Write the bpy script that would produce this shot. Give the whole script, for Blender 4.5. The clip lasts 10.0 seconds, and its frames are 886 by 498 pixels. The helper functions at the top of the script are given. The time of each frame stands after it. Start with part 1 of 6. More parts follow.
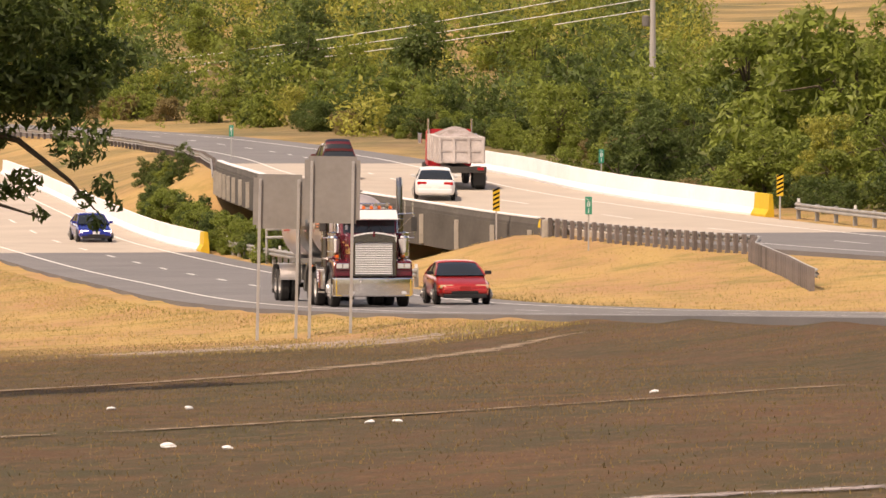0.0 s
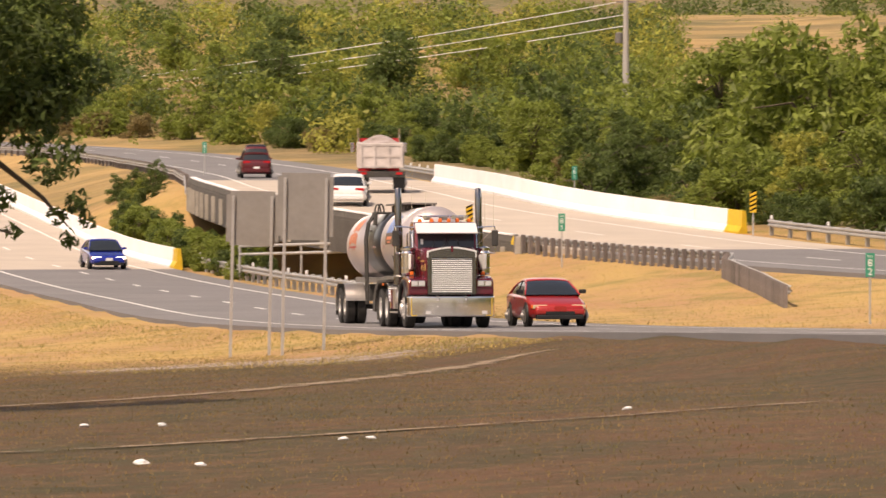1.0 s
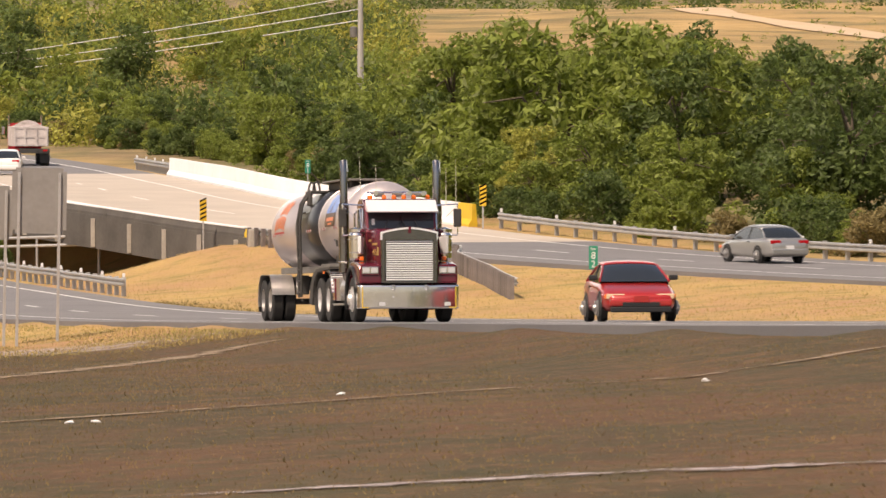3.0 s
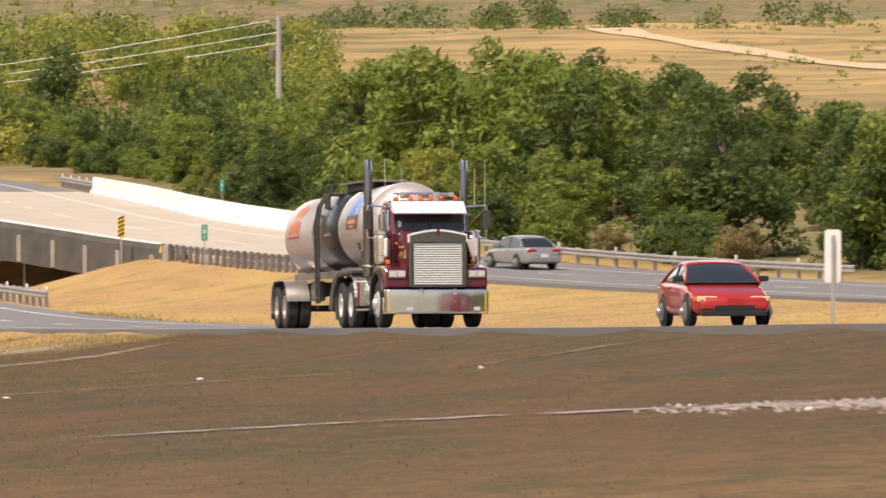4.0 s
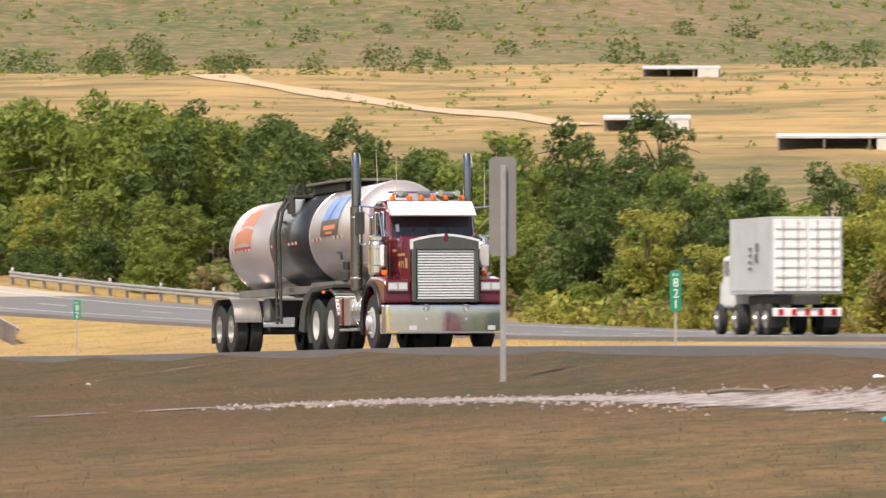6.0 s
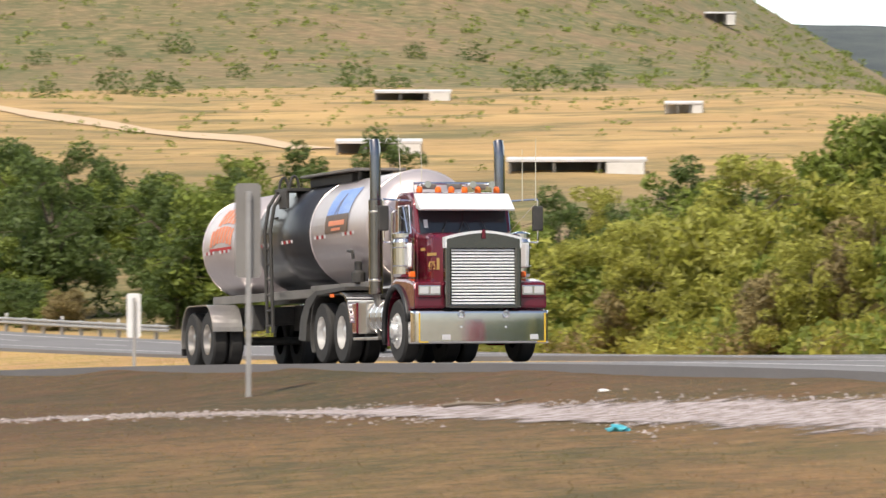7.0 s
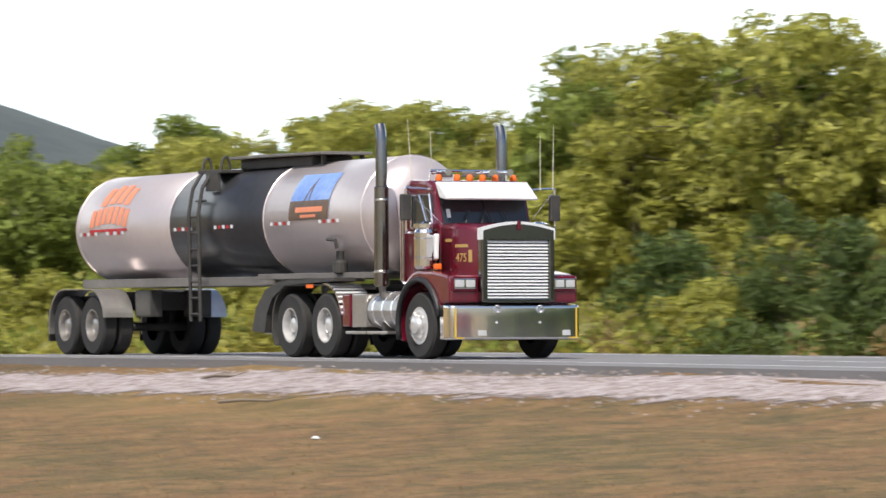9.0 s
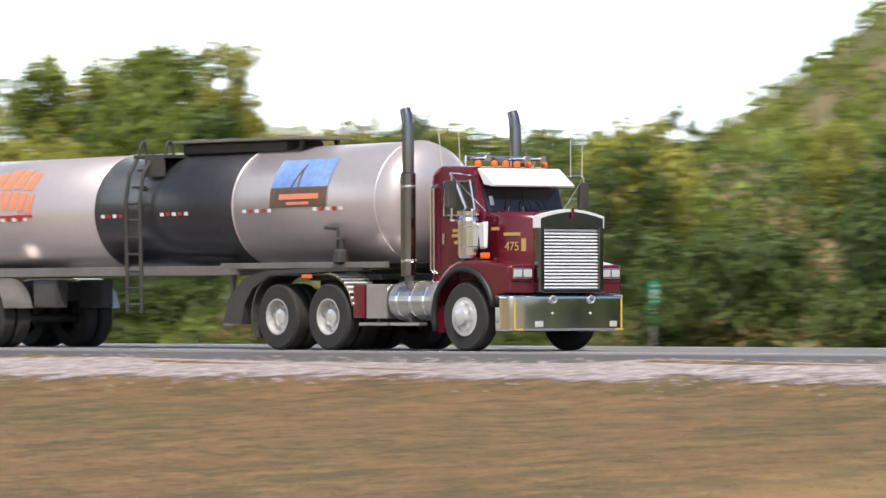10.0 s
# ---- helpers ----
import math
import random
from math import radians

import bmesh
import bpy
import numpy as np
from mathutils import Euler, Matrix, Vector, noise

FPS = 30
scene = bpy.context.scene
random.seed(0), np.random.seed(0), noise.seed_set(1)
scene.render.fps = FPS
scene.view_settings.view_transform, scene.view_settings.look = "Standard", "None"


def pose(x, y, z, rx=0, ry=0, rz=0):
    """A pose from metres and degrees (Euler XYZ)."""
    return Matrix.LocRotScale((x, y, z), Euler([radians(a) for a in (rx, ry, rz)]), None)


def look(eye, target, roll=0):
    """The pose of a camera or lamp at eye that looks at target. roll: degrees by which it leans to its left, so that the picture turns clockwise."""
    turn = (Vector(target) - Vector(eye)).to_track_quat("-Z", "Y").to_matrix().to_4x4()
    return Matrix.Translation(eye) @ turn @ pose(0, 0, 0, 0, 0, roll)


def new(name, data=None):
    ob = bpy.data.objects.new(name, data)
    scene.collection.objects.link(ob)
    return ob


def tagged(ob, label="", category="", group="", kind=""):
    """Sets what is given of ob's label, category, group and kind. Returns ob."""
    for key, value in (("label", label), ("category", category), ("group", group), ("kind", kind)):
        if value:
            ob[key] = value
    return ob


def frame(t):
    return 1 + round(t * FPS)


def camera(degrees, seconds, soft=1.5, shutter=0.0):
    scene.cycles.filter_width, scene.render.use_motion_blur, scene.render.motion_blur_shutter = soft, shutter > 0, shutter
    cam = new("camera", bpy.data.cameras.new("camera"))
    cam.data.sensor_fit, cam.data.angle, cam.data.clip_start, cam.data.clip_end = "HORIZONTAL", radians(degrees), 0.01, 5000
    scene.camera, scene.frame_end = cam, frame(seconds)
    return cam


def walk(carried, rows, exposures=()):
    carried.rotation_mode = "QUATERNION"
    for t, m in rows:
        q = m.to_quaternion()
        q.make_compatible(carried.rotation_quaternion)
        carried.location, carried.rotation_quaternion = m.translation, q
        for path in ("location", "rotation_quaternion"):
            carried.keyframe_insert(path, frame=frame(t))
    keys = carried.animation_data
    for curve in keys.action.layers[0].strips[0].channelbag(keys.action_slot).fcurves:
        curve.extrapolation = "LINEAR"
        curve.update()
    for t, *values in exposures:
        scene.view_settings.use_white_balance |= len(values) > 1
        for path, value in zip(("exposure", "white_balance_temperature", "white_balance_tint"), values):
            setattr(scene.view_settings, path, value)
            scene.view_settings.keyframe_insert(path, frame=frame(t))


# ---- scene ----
cam = camera(9.342, 10.0, soft=1.5, shutter=0.3)
PATH = [  # seconds, eye x y z, yaw, pitch
    (0.0, 0.50, 38.00, -0.55, -0.000, -0.898),
    (0.5, 0.50, 38.00, -0.55, 0.076, -0.797),
    (1.0, 0.50, 38.00, -0.55, -0.283, -0.721),
    (1.5, 0.50, 38.00, -0.55, -1.408, -0.674),
    (2.0, 0.50, 38.00, -0.55, -1.901, -0.844),
    (2.5, 0.50, 38.00, -0.55, -2.685, -0.819),
    (4.0, 1.14, 17.26, -0.20, -3.766, -0.659),
    (4.5, 0.79, 9.05, -0.08, -4.965, -0.492),
    (5.0, 0.55, 5.32, -0.04, -5.850, -0.451),
    (5.5, 0.21, 1.77, -0.01, -6.839, -0.366),
    (7.0, -1.04, -5.46, -0.00, -10.753, 0.008),
    (7.5, -1.74, -7.66, 0.01, -12.818, -0.078),
    (8.0, -4.22, -15.50, 0.02, -15.244, -0.062),
    (8.5, -8.20, -24.42, -0.08, -18.470, 0.180),
    (9.0, -13.26, -31.90, -0.17, -22.760, 0.335),
    (9.5, -19.76, -36.98, -0.17, -28.170, 0.260),
    (10.0, -28.10, -38.28, -0.31, -36.276, 0.374),
]
LOOKS = [(0.0, -0.02, 8500, 22), (2.5, -0.02, 8200, 20), (4.5, 0.08, 7400, 14), (5.5, 0.12, 7200, 13), (7.5, 0.14, 6700, 10), (10.0, 0.12, 6450, 10)]
walk(cam, [(t, pose(x, y, z, 90 + p, 0, w)) for t, x, y, z, w, p in PATH], LOOKS)

# ---- light ----
world = bpy.data.worlds.new("world")
scene.world = world
world.use_nodes = True
_n = world.node_tree.nodes
_sky = _n.new("ShaderNodeTexSky")
_sky.sky_type = "NISHITA"
_sky.sun_disc = False
SUN_EL, SUN_AZ = radians(56), radians(216)  # azimuth clockwise from +y
_sky.sun_elevation, _sky.sun_rotation = SUN_EL, SUN_AZ
_sky.air_density, _sky.dust_density = 1.0, 2.5
_n["Background"].inputs[1].default_value = 0.13
world.node_tree.links.new(_sky.outputs[0], _n["Background"].inputs[0])
_sun = bpy.data.lights.new("sun", "SUN")
_sun.energy, _sun.angle, _sun.color = 4.4, radians(0.6), (1.0, 0.95, 0.86)
sun = new("sun", _sun)
sun.matrix_basis = look((0, 0, 100), (-math.sin(SUN_AZ) * math.cos(SUN_EL), -math.cos(SUN_AZ) * math.cos(SUN_EL), 100 - math.sin(SUN_EL)))
scene.view_settings.exposure = 0.0


# ---- materials ----
def material(name, base, rough=0.6, metal=0.0, vary=None, scale=3.0, amount=0.5, bump=0.0, bump_scale=40.0, scale2=None, island=0.0, emit=0.0, coat=0.0, trans=0.0, object_random=0.0):
    """A Principled material: base colour mixed with a second one by noise at two scales, with fine bump."""
    m = bpy.data.materials.new(name)
    m.use_nodes = True
    nt = m.node_tree
    b = nt.nodes["Principled BSDF"]
    b.inputs["Roughness"].default_value, b.inputs["Metallic"].default_value = rough, metal
    if coat:
        b.inputs["Coat Weight"].default_value, b.inputs["Coat Roughness"].default_value = coat, 0.06
    if trans:
        b.inputs["Transmission Weight"].default_value = trans
    col = (*base, 1)
    b.inputs["Base Color"].default_value = col
    geo = nt.nodes.new("ShaderNodeTexCoord")
    out = None
    if vary:
        n1 = nt.nodes.new("ShaderNodeTexNoise")
        n1.inputs["Scale"].default_value, n1.inputs["Detail"].default_value = scale, 6
        n2 = nt.nodes.new("ShaderNodeTexNoise")
        n2.inputs["Scale"].default_value, n2.inputs["Detail"].default_value = scale2 or scale * 9, 4
        for q in (n1, n2):
            nt.links.new(geo.outputs["Object"], q.inputs["Vector"])
        mx = nt.nodes.new("ShaderNodeMath")
        mx.operation = "MULTIPLY_ADD"
        mx.inputs[1].default_value = 0.45
        nt.links.new(n2.outputs[0], mx.inputs[0])
        nt.links.new(n1.outputs[0], mx.inputs[2])
        ramp = nt.nodes.new("ShaderNodeMapRange")
        ramp.inputs[1].default_value, ramp.inputs[2].default_value = 0.5, 0.95
        ramp.inputs[4].default_value = amount
        nt.links.new(mx.outputs[0], ramp.inputs[0])
        mix = nt.nodes.new("ShaderNodeMix")
        mix.data_type = "RGBA"
        mix.inputs[6].default_value, mix.inputs[7].default_value = col, (*vary, 1)
        nt.links.new(ramp.outputs[0], mix.inputs[0])
        out = mix.outputs[2]
    if island or object_random:
        src = nt.nodes.new("ShaderNodeNewGeometry") if island else nt.nodes.new("ShaderNodeObjectInfo")
        hs = nt.nodes.new("ShaderNodeHueSaturation")
        r = nt.nodes.new("ShaderNodeMapRange")
        k = island or object_random
        r.inputs[3].default_value, r.inputs[4].default_value = 1 - k, 1 + k
        nt.links.new(src.outputs["Random Per Island" if island else "Random"], r.inputs[0])
        nt.links.new(r.outputs[0], hs.inputs["Value"])
        if out:
            nt.links.new(out, hs.inputs["Color"])
        else:
            hs.inputs["Color"].default_value = col
        out = hs.outputs[0]
    if out:
        nt.links.new(out, b.inputs["Base Color"])
    if bump:
        n3 = nt.nodes.new("ShaderNodeTexNoise")
        n3.inputs["Scale"].default_value, n3.inputs["Detail"].default_value = bump_scale, 4
        nt.links.new(geo.outputs["Object"], n3.inputs["Vector"])
        bp = nt.nodes.new("ShaderNodeBump")
        bp.inputs["Strength"].default_value, bp.inputs["Distance"].default_value = 0.7, bump
        nt.links.new(n3.outputs[0], bp.inputs["Height"])
        nt.links.new(bp.outputs[0], b.inputs["Normal"])
    if emit:
        b.inputs["Emission Color"].default_value, b.inputs["Emission Strength"].default_value = col, emit
    return m


M_ASPHALT = material("asphalt", (0.15, 0.145, 0.15), 0.85, vary=(0.21, 0.20, 0.20), scale=0.25, scale2=14, amount=0.7, bump=0.01, bump_scale=60)
M_CONCRETE_DECK = material("concrete_deck", (0.50, 0.43, 0.36), 0.85, vary=(0.36, 0.31, 0.26), scale=0.3, scale2=9, amount=0.6, bump=0.006)
M_CONCRETE = material("concrete", (0.42, 0.38, 0.33), 0.9, vary=(0.22, 0.20, 0.17), scale=0.8, scale2=8, amount=0.7, bump=0.01)
M_WHITEWASH = material("whitewash", (0.88, 0.87, 0.88), 0.8, vary=(0.70, 0.67, 0.66), scale=0.5, scale2=6, amount=0.45, bump=0.004)
M_YELLOW = material("yellow_paint", (0.72, 0.47, 0.03), 0.6, vary=(0.45, 0.28, 0.04), scale=3, amount=0.5)
M_LINE = material("line_paint", (0.78, 0.77, 0.74), 0.7, vary=(0.5, 0.49, 0.47), scale=2, scale2=20, amount=0.5)
M_STEEL = material("galvanised", (0.46, 0.45, 0.44), 0.55, 0.4, vary=(0.30, 0.29, 0.28), scale=2, scale2=14, amount=0.6)
M_WOODPOST = material("post_wood", (0.20, 0.17, 0.16), 0.9, vary=(0.10, 0.09, 0.085), scale=4, amount=0.7, object_random=0.2)
M_SIGNBACK = material("sign_back", (0.30, 0.285, 0.27), 0.6, 0.3, vary=(0.19, 0.18, 0.17), scale=1.2, scale2=9, amount=0.6)
M_GREEN = material("sign_green", (0.01, 0.25, 0.16), 0.45)
M_WHITE = material("white_paint", (0.80, 0.80, 0.80), 0.5, vary=(0.66, 0.65, 0.63), scale=2, amount=0.35)
M_BLACK = material("black_paint", (0.015, 0.015, 0.016), 0.5)
M_TWIG = material("dead_wood", (0.20, 0.16, 0.12), 0.9, vary=(0.12, 0.10, 0.08), scale=3)
M_BARK = material("bark", (0.13, 0.10, 0.07), 0.95, vary=(0.07, 0.055, 0.04), scale=3, amount=0.7, bump=0.01)


def leaf_material(name, base, vary):
    """Leaves that let light through, varied leaf by leaf and over the crown."""
    m = material(name, base, 0.6, vary=vary, scale=0.7, scale2=5, amount=0.8, island=0.4)
    nt = m.node_tree
    b, out = nt.nodes["Principled BSDF"], nt.nodes["Material Output"]
    tr, mx = nt.nodes.new("ShaderNodeBsdfTranslucent"), nt.nodes.new("ShaderNodeMixShader")
    mx.inputs[0].default_value = 0.48
    nt.links.new(b.inputs["Base Color"].links[0].from_socket, tr.inputs[0])
    nt.links.new(b.outputs[0], mx.inputs[1])
    nt.links.new(tr.outputs[0], mx.inputs[2])
    nt.links.new(mx.outputs[0], out.inputs[0])
    return m


M_LEAF = leaf_material("leaf_green", (0.185, 0.235, 0.040), (0.25, 0.295, 0.06))
M_LEAF_DARK = leaf_material("leaf_dark", (0.085, 0.130, 0.032), (0.130, 0.172, 0.042))
M_LEAF_YELLOW = leaf_material("leaf_yellow", (0.33, 0.335, 0.06), (0.40, 0.385, 0.09))
M_LEAF_DRY = leaf_material("leaf_dry", (0.24, 0.19, 0.075), (0.31, 0.24, 0.11))
M_GRAVEL = material("gravel", (0.43, 0.37, 0.36), 0.95, vary=(0.15, 0.12, 0.095), scale=1.6, scale2=14, amount=0.9, bump=0.02, bump_scale=18)
M_LITTER = material("paper", (0.8, 0.8, 0.8), 0.8, vary=(0.6, 0.6, 0.6), scale=12)


def ground_material():
    """Dry grassland: mown brown-olive turf, golden straw, bare pinkish soil and green flushes, laid out by broad noise and by the attribute 'straw'."""
    m = bpy.data.materials.new("dry_grass")
    m.use_nodes = True
    nt = m.node_tree
    b = nt.nodes["Principled BSDF"]
    b.inputs["Roughness"].default_value = 0.95
    co = nt.nodes.new("ShaderNodeTexCoord").outputs["Object"]

    def tex(scale, detail=5, stretch=None):
        n = nt.nodes.new("ShaderNodeTexNoise")
        n.inputs["Scale"].default_value, n.inputs["Detail"].default_value, n.inputs["Roughness"].default_value = scale, detail, 0.65
        src = co
        if stretch:
            mp = nt.nodes.new("ShaderNodeMapping")
            mp.inputs["Scale"].default_value = stretch
            nt.links.new(co, mp.inputs[0])
            src = mp.outputs[0]
        nt.links.new(src, n.inputs["Vector"])
        return n.outputs[0]

    def rng(v, a, b_, hi=1.0):
        r = nt.nodes.new("ShaderNodeMapRange")
        r.inputs[1].default_value, r.inputs[2].default_value, r.inputs[4].default_value = a, b_, hi
        nt.links.new(v, r.inputs[0])
        return r.outputs[0]

    def mix(f, a, c):
        x = nt.nodes.new("ShaderNodeMix")
        x.data_type = "RGBA"
        nt.links.new(f, x.inputs[0])
        for k, v in ((6, a), (7, c)):
            if isinstance(v, tuple):
                x.inputs[k].default_value = (*v, 1)
            else:
                nt.links.new(v, x.inputs[k])
        return x.outputs[2]

    def attr(name):
        a = nt.nodes.new("ShaderNodeAttribute")
        a.attribute_name = name
        return a.outputs["Fac"]

    turf = mix(rng(tex(0.30, 7), 0.36, 0.64), (0.225, 0.110, 0.042), (0.115, 0.088, 0.022))
    turf = mix(rng(tex(1.3, 6), 0.44, 0.62, 0.85), turf, (0.27, 0.155, 0.058))
    turf = mix(rng(tex(0.55, 7), 0.53, 0.66, 0.85), turf, (0.070, 0.062, 0.016))
    # darker brown turf: shade lying over the field, put into the colour
    shaded_turf = mix(rng(tex(0.20, 7), 0.42, 0.58), (0.108, 0.045, 0.016), (0.042, 0.035, 0.008))
    shaded_turf = mix(rng(tex(0.9, 6), 0.46, 0.62, 0.85), shaded_turf, (0.140, 0.066, 0.025))
    shaded_turf = mix(rng(tex(0.45, 7), 0.55, 0.67, 0.8), shaded_turf, (0.034, 0.030, 0.008))
    turf = mix(attr("shaded_turf"), turf, shaded_turf)
    turf = mix(rng(tex(2.6, 8, (1, 0.6, 1)), 0.50, 0.60, 0.65), turf, (0.062, 0.052, 0.014))
    turf = mix(rng(tex(3.7, 8, (1, 0.5, 1)), 0.54, 0.62, 0.7), turf, (0.15, 0.080, 0.034))
    turf = mix(rng(tex(14, 5), 0.40, 0.72, 0.7), turf, (0.040, 0.028, 0.011))
    straw = mix(rng(tex(0.16, 6, (1, 0.5, 1)), 0.40, 0.68), (0.46, 0.30, 0.105), (0.40, 0.22, 0.11))
    straw = mix(rng(tex(0.4, 7), 0.50, 0.64, 0.8), straw, (0.23, 0.185, 0.05))
    straw = mix(rng(tex(7, 4), 0.45, 0.8, 0.5), straw, (0.25, 0.16, 0.07))
    col = mix(attr("straw"), turf, straw)
    far = mix(rng(tex(0.012, 7), 0.42, 0.60), (0.40, 0.25, 0.10), (0.22, 0.155, 0.062))
    far = mix(rng(tex(0.10, 8, (0.35, 1, 1)), 0.44, 0.64, 0.8), far, (0.50, 0.33, 0.13))
    far = mix(rng(tex(0.16, 8, (0.5, 1, 1)), 0.52, 0.66, 0.75), far, (0.13, 0.105, 0.042))
    far = mix(rng(tex(0.05, 7), 0.50, 0.66, 0.75), far, (0.085, 0.092, 0.030))
    hill = mix(rng(tex(0.02, 8), 0.40, 0.62), (0.20, 0.135, 0.07), (0.085, 0.10, 0.03))
    hill = mix(rng(tex(0.11, 6), 0.45, 0.65, 0.75), hill, (0.065, 0.085, 0.026))
    hill = mix(rng(tex(0.35, 6), 0.46, 0.64, 0.7), hill, (0.30, 0.215, 0.11))
    col = mix(attr("far"), col, far)
    col = mix(attr("hill"), col, hill)
    edge = nt.nodes.new("ShaderNodeMath")
    edge.operation = "MULTIPLY_ADD"
    edge.inputs[1].default_value = 1.1
    nt.links.new(tex(2.2, 7), edge.inputs[0])
    nt.links.new(attr("gravel"), edge.inputs[2])
    col = mix(rng(edge.outputs[0], 1.08, 1.30), col, mix(rng(tex(6, 5), 0.35, 0.7), (0.46, 0.40, 0.40), (0.22, 0.175, 0.15)))
    # far ridge: dark woodland with distance haze mixed in as a bluish tint
    col = mix(attr("hazed_wood"), col, mix(rng(tex(0.03, 7), 0.4, 0.6), (0.036, 0.046, 0.050), (0.058, 0.070, 0.068)))
    nt.links.new(col, b.inputs["Base Color"])
    bp = nt.nodes.new("ShaderNodeBump")
    bp.inputs["Strength"].default_value, bp.inputs["Distance"].default_value = 0.8, 0.05
    nt.links.new(tex(11, 5), bp.inputs["Height"])
    nt.links.new(bp.outputs[0], b.inputs["Normal"])
    return m


M_GROUND = ground_material()


# ---- mesh helpers ----
def mesh_object(name, bm, mat, parent=None, smooth=False):
    me = bpy.data.meshes.new(name)
    if smooth:
        for f in bm.faces:
            f.smooth = True
    bm.to_mesh(me)
    bm.free()
    me.materials.append(mat)
    ob = new(name, me)
    ob.parent = parent
    return ob


def part(name, bm, mat, parent, label="", smooth=False):
    return tagged(mesh_object(name, bm, mat, parent, smooth), label)


def raw(name, verts, faces, mat, parent=None, smooth=False):
    me = bpy.data.meshes.new(name)
    me.from_pydata([tuple(map(float, v)) for v in verts], [], [tuple(f) for f in faces])
    me.materials.append(mat)
    if smooth:
        me.polygons.foreach_set("use_smooth", [True] * len(me.polygons))
    ob = new(name, me)
    ob.parent = parent
    return ob


def thing(name, m, label, category, group="", kind=""):
    ob = new(name)
    ob.matrix_basis = m
    return tagged(ob, label, category, group, kind)


def box(bm, c, s, rot=None, bevel=0.0, taper=None):
    """A box of size s about c; taper: scale of the top face in x and y; bevelled edges."""
    r = bmesh.ops.create_cube(bm, size=1.0)
    vs = r["verts"]
    for v in vs:
        k = taper if (taper and v.co.z > 0) else (1, 1)
        v.co = Vector((v.co.x * s[0] * k[0], v.co.y * s[1] * k[1], v.co.z * s[2]))
    if bevel:
        es = list({e for v in vs for e in v.link_edges})
        g = bmesh.ops.bevel(bm, geom=es, offset=bevel, segments=2, affect="EDGES", profile=0.6)
        vs = list({v for f in g["faces"] for v in f.verts} | {v for v in vs if v.is_valid})
    m = Matrix.Translation(c) @ (rot.to_4x4() if rot else Matrix())
    for v in vs:
        v.co = m @ v.co
    return bm


def bmbox(c, s, rot=None, bevel=0.0, taper=None):
    return box(bmesh.new(), c, s, rot, bevel, taper)


def tube(bm, pts, r, n=10, caps=True):
    """A round tube along points; r a radius or one for each point."""
    pts = [Vector(p) for p in pts]
    rs = r if isinstance(r, (list, tuple)) else [r] * len(pts)
    rings, side = [], None
    for i, p in enumerate(pts):
        d = (pts[min(i + 1, len(pts) - 1)] - pts[max(i - 1, 0)]).normalized()
        if side is None:
            side = d.orthogonal().normalized()
        side = (side - d * side.dot(d)).normalized()
        up = d.cross(side)
        rings.append([bm.verts.new(p + (side * math.cos(a) + up * math.sin(a)) * rs[i]) for a in (2 * math.pi * k / n for k in range(n))])
    for a, b in zip(rings, rings[1:]):
        for k in range(n):
            bm.faces.new((a[k], a[(k + 1) % n], b[(k + 1) % n], b[k]))
    if caps:
        bm.faces.new(rings[0][::-1])
        bm.faces.new(rings[-1])
    return bm


def bmtube(pts, r, n=10, caps=True):
    return tube(bmesh.new(), pts, r, n, caps)


def lathe(bm, prof, n=24, axis="y", c=(0, 0, 0), caps=(True, True)):
    """Turns (radius, along) pairs round an axis."""
    rings = []
    for r, a in prof:
        ring = []
        for k in range(n):
            t = 2 * math.pi * k / n
            u, v = r * math.cos(t), r * math.sin(t)
            p = {"y": (u, a, v), "x": (a, u, v), "z": (u, v, a)}[axis]
            ring.append(bm.verts.new(Vector(p) + Vector(c)))
        rings.append(ring)
    for a, b in zip(rings, rings[1:]):
        for k in range(n):
            bm.faces.new((a[k], a[(k + 1) % n], b[(k + 1) % n], b[k]))
    for ring, on in ((rings[0][::-1], caps[0]), (rings[-1], caps[1])):
        if on:
            bm.faces.new(ring)
    bmesh.ops.recalc_face_normals(bm, faces=bm.faces[:])
    return bm


def extrude_profile(bm, prof, y0, y1, bevel=0.0):
    """A side profile of (x, z) points drawn across from y0 to y1."""
    a = [bm.verts.new((x, y0, z)) for x, z in prof]
    b = [bm.verts.new((x, y1, z)) for x, z in prof]
    n = len(prof)
    fs = [bm.faces.new(a), bm.faces.new(b[::-1])] + [bm.faces.new((a[(k + 1) % n], a[k], b[k], b[(k + 1) % n])) for k in range(n)]
    bmesh.ops.recalc_face_normals(bm, faces=fs)
    if bevel:
        es = list({e for f in fs for e in f.edges})
        bmesh.ops.bevel(bm, geom=es, offset=bevel, segments=2, affect="EDGES", profile=0.6)
    return bm


# ---- plan: the two carriageways as functions of y ----
def curve(rows):
    """A smooth function through (y, value) rows."""
    ys = np.array([r[0] for r in rows], float)
    vs = np.array([r[1] for r in rows], float)
    sl = np.gradient(vs, ys)

    def f(y):
        y = np.asarray(y, float)
        i = np.clip(np.searchsorted(ys, y) - 1, 0, len(ys) - 2)
        h = ys[i + 1] - ys[i]
        t = np.clip((y - ys[i]) / h, -0.5, 1.5)
        return (2 * t**3 - 3 * t**2 + 1) * vs[i] + (t**3 - 2 * t**2 + t) * h * sl[i] + (3 * t**2 - 2 * t**3) * vs[i + 1] + (t**3 - t**2) * h * sl[i + 1]

    return f


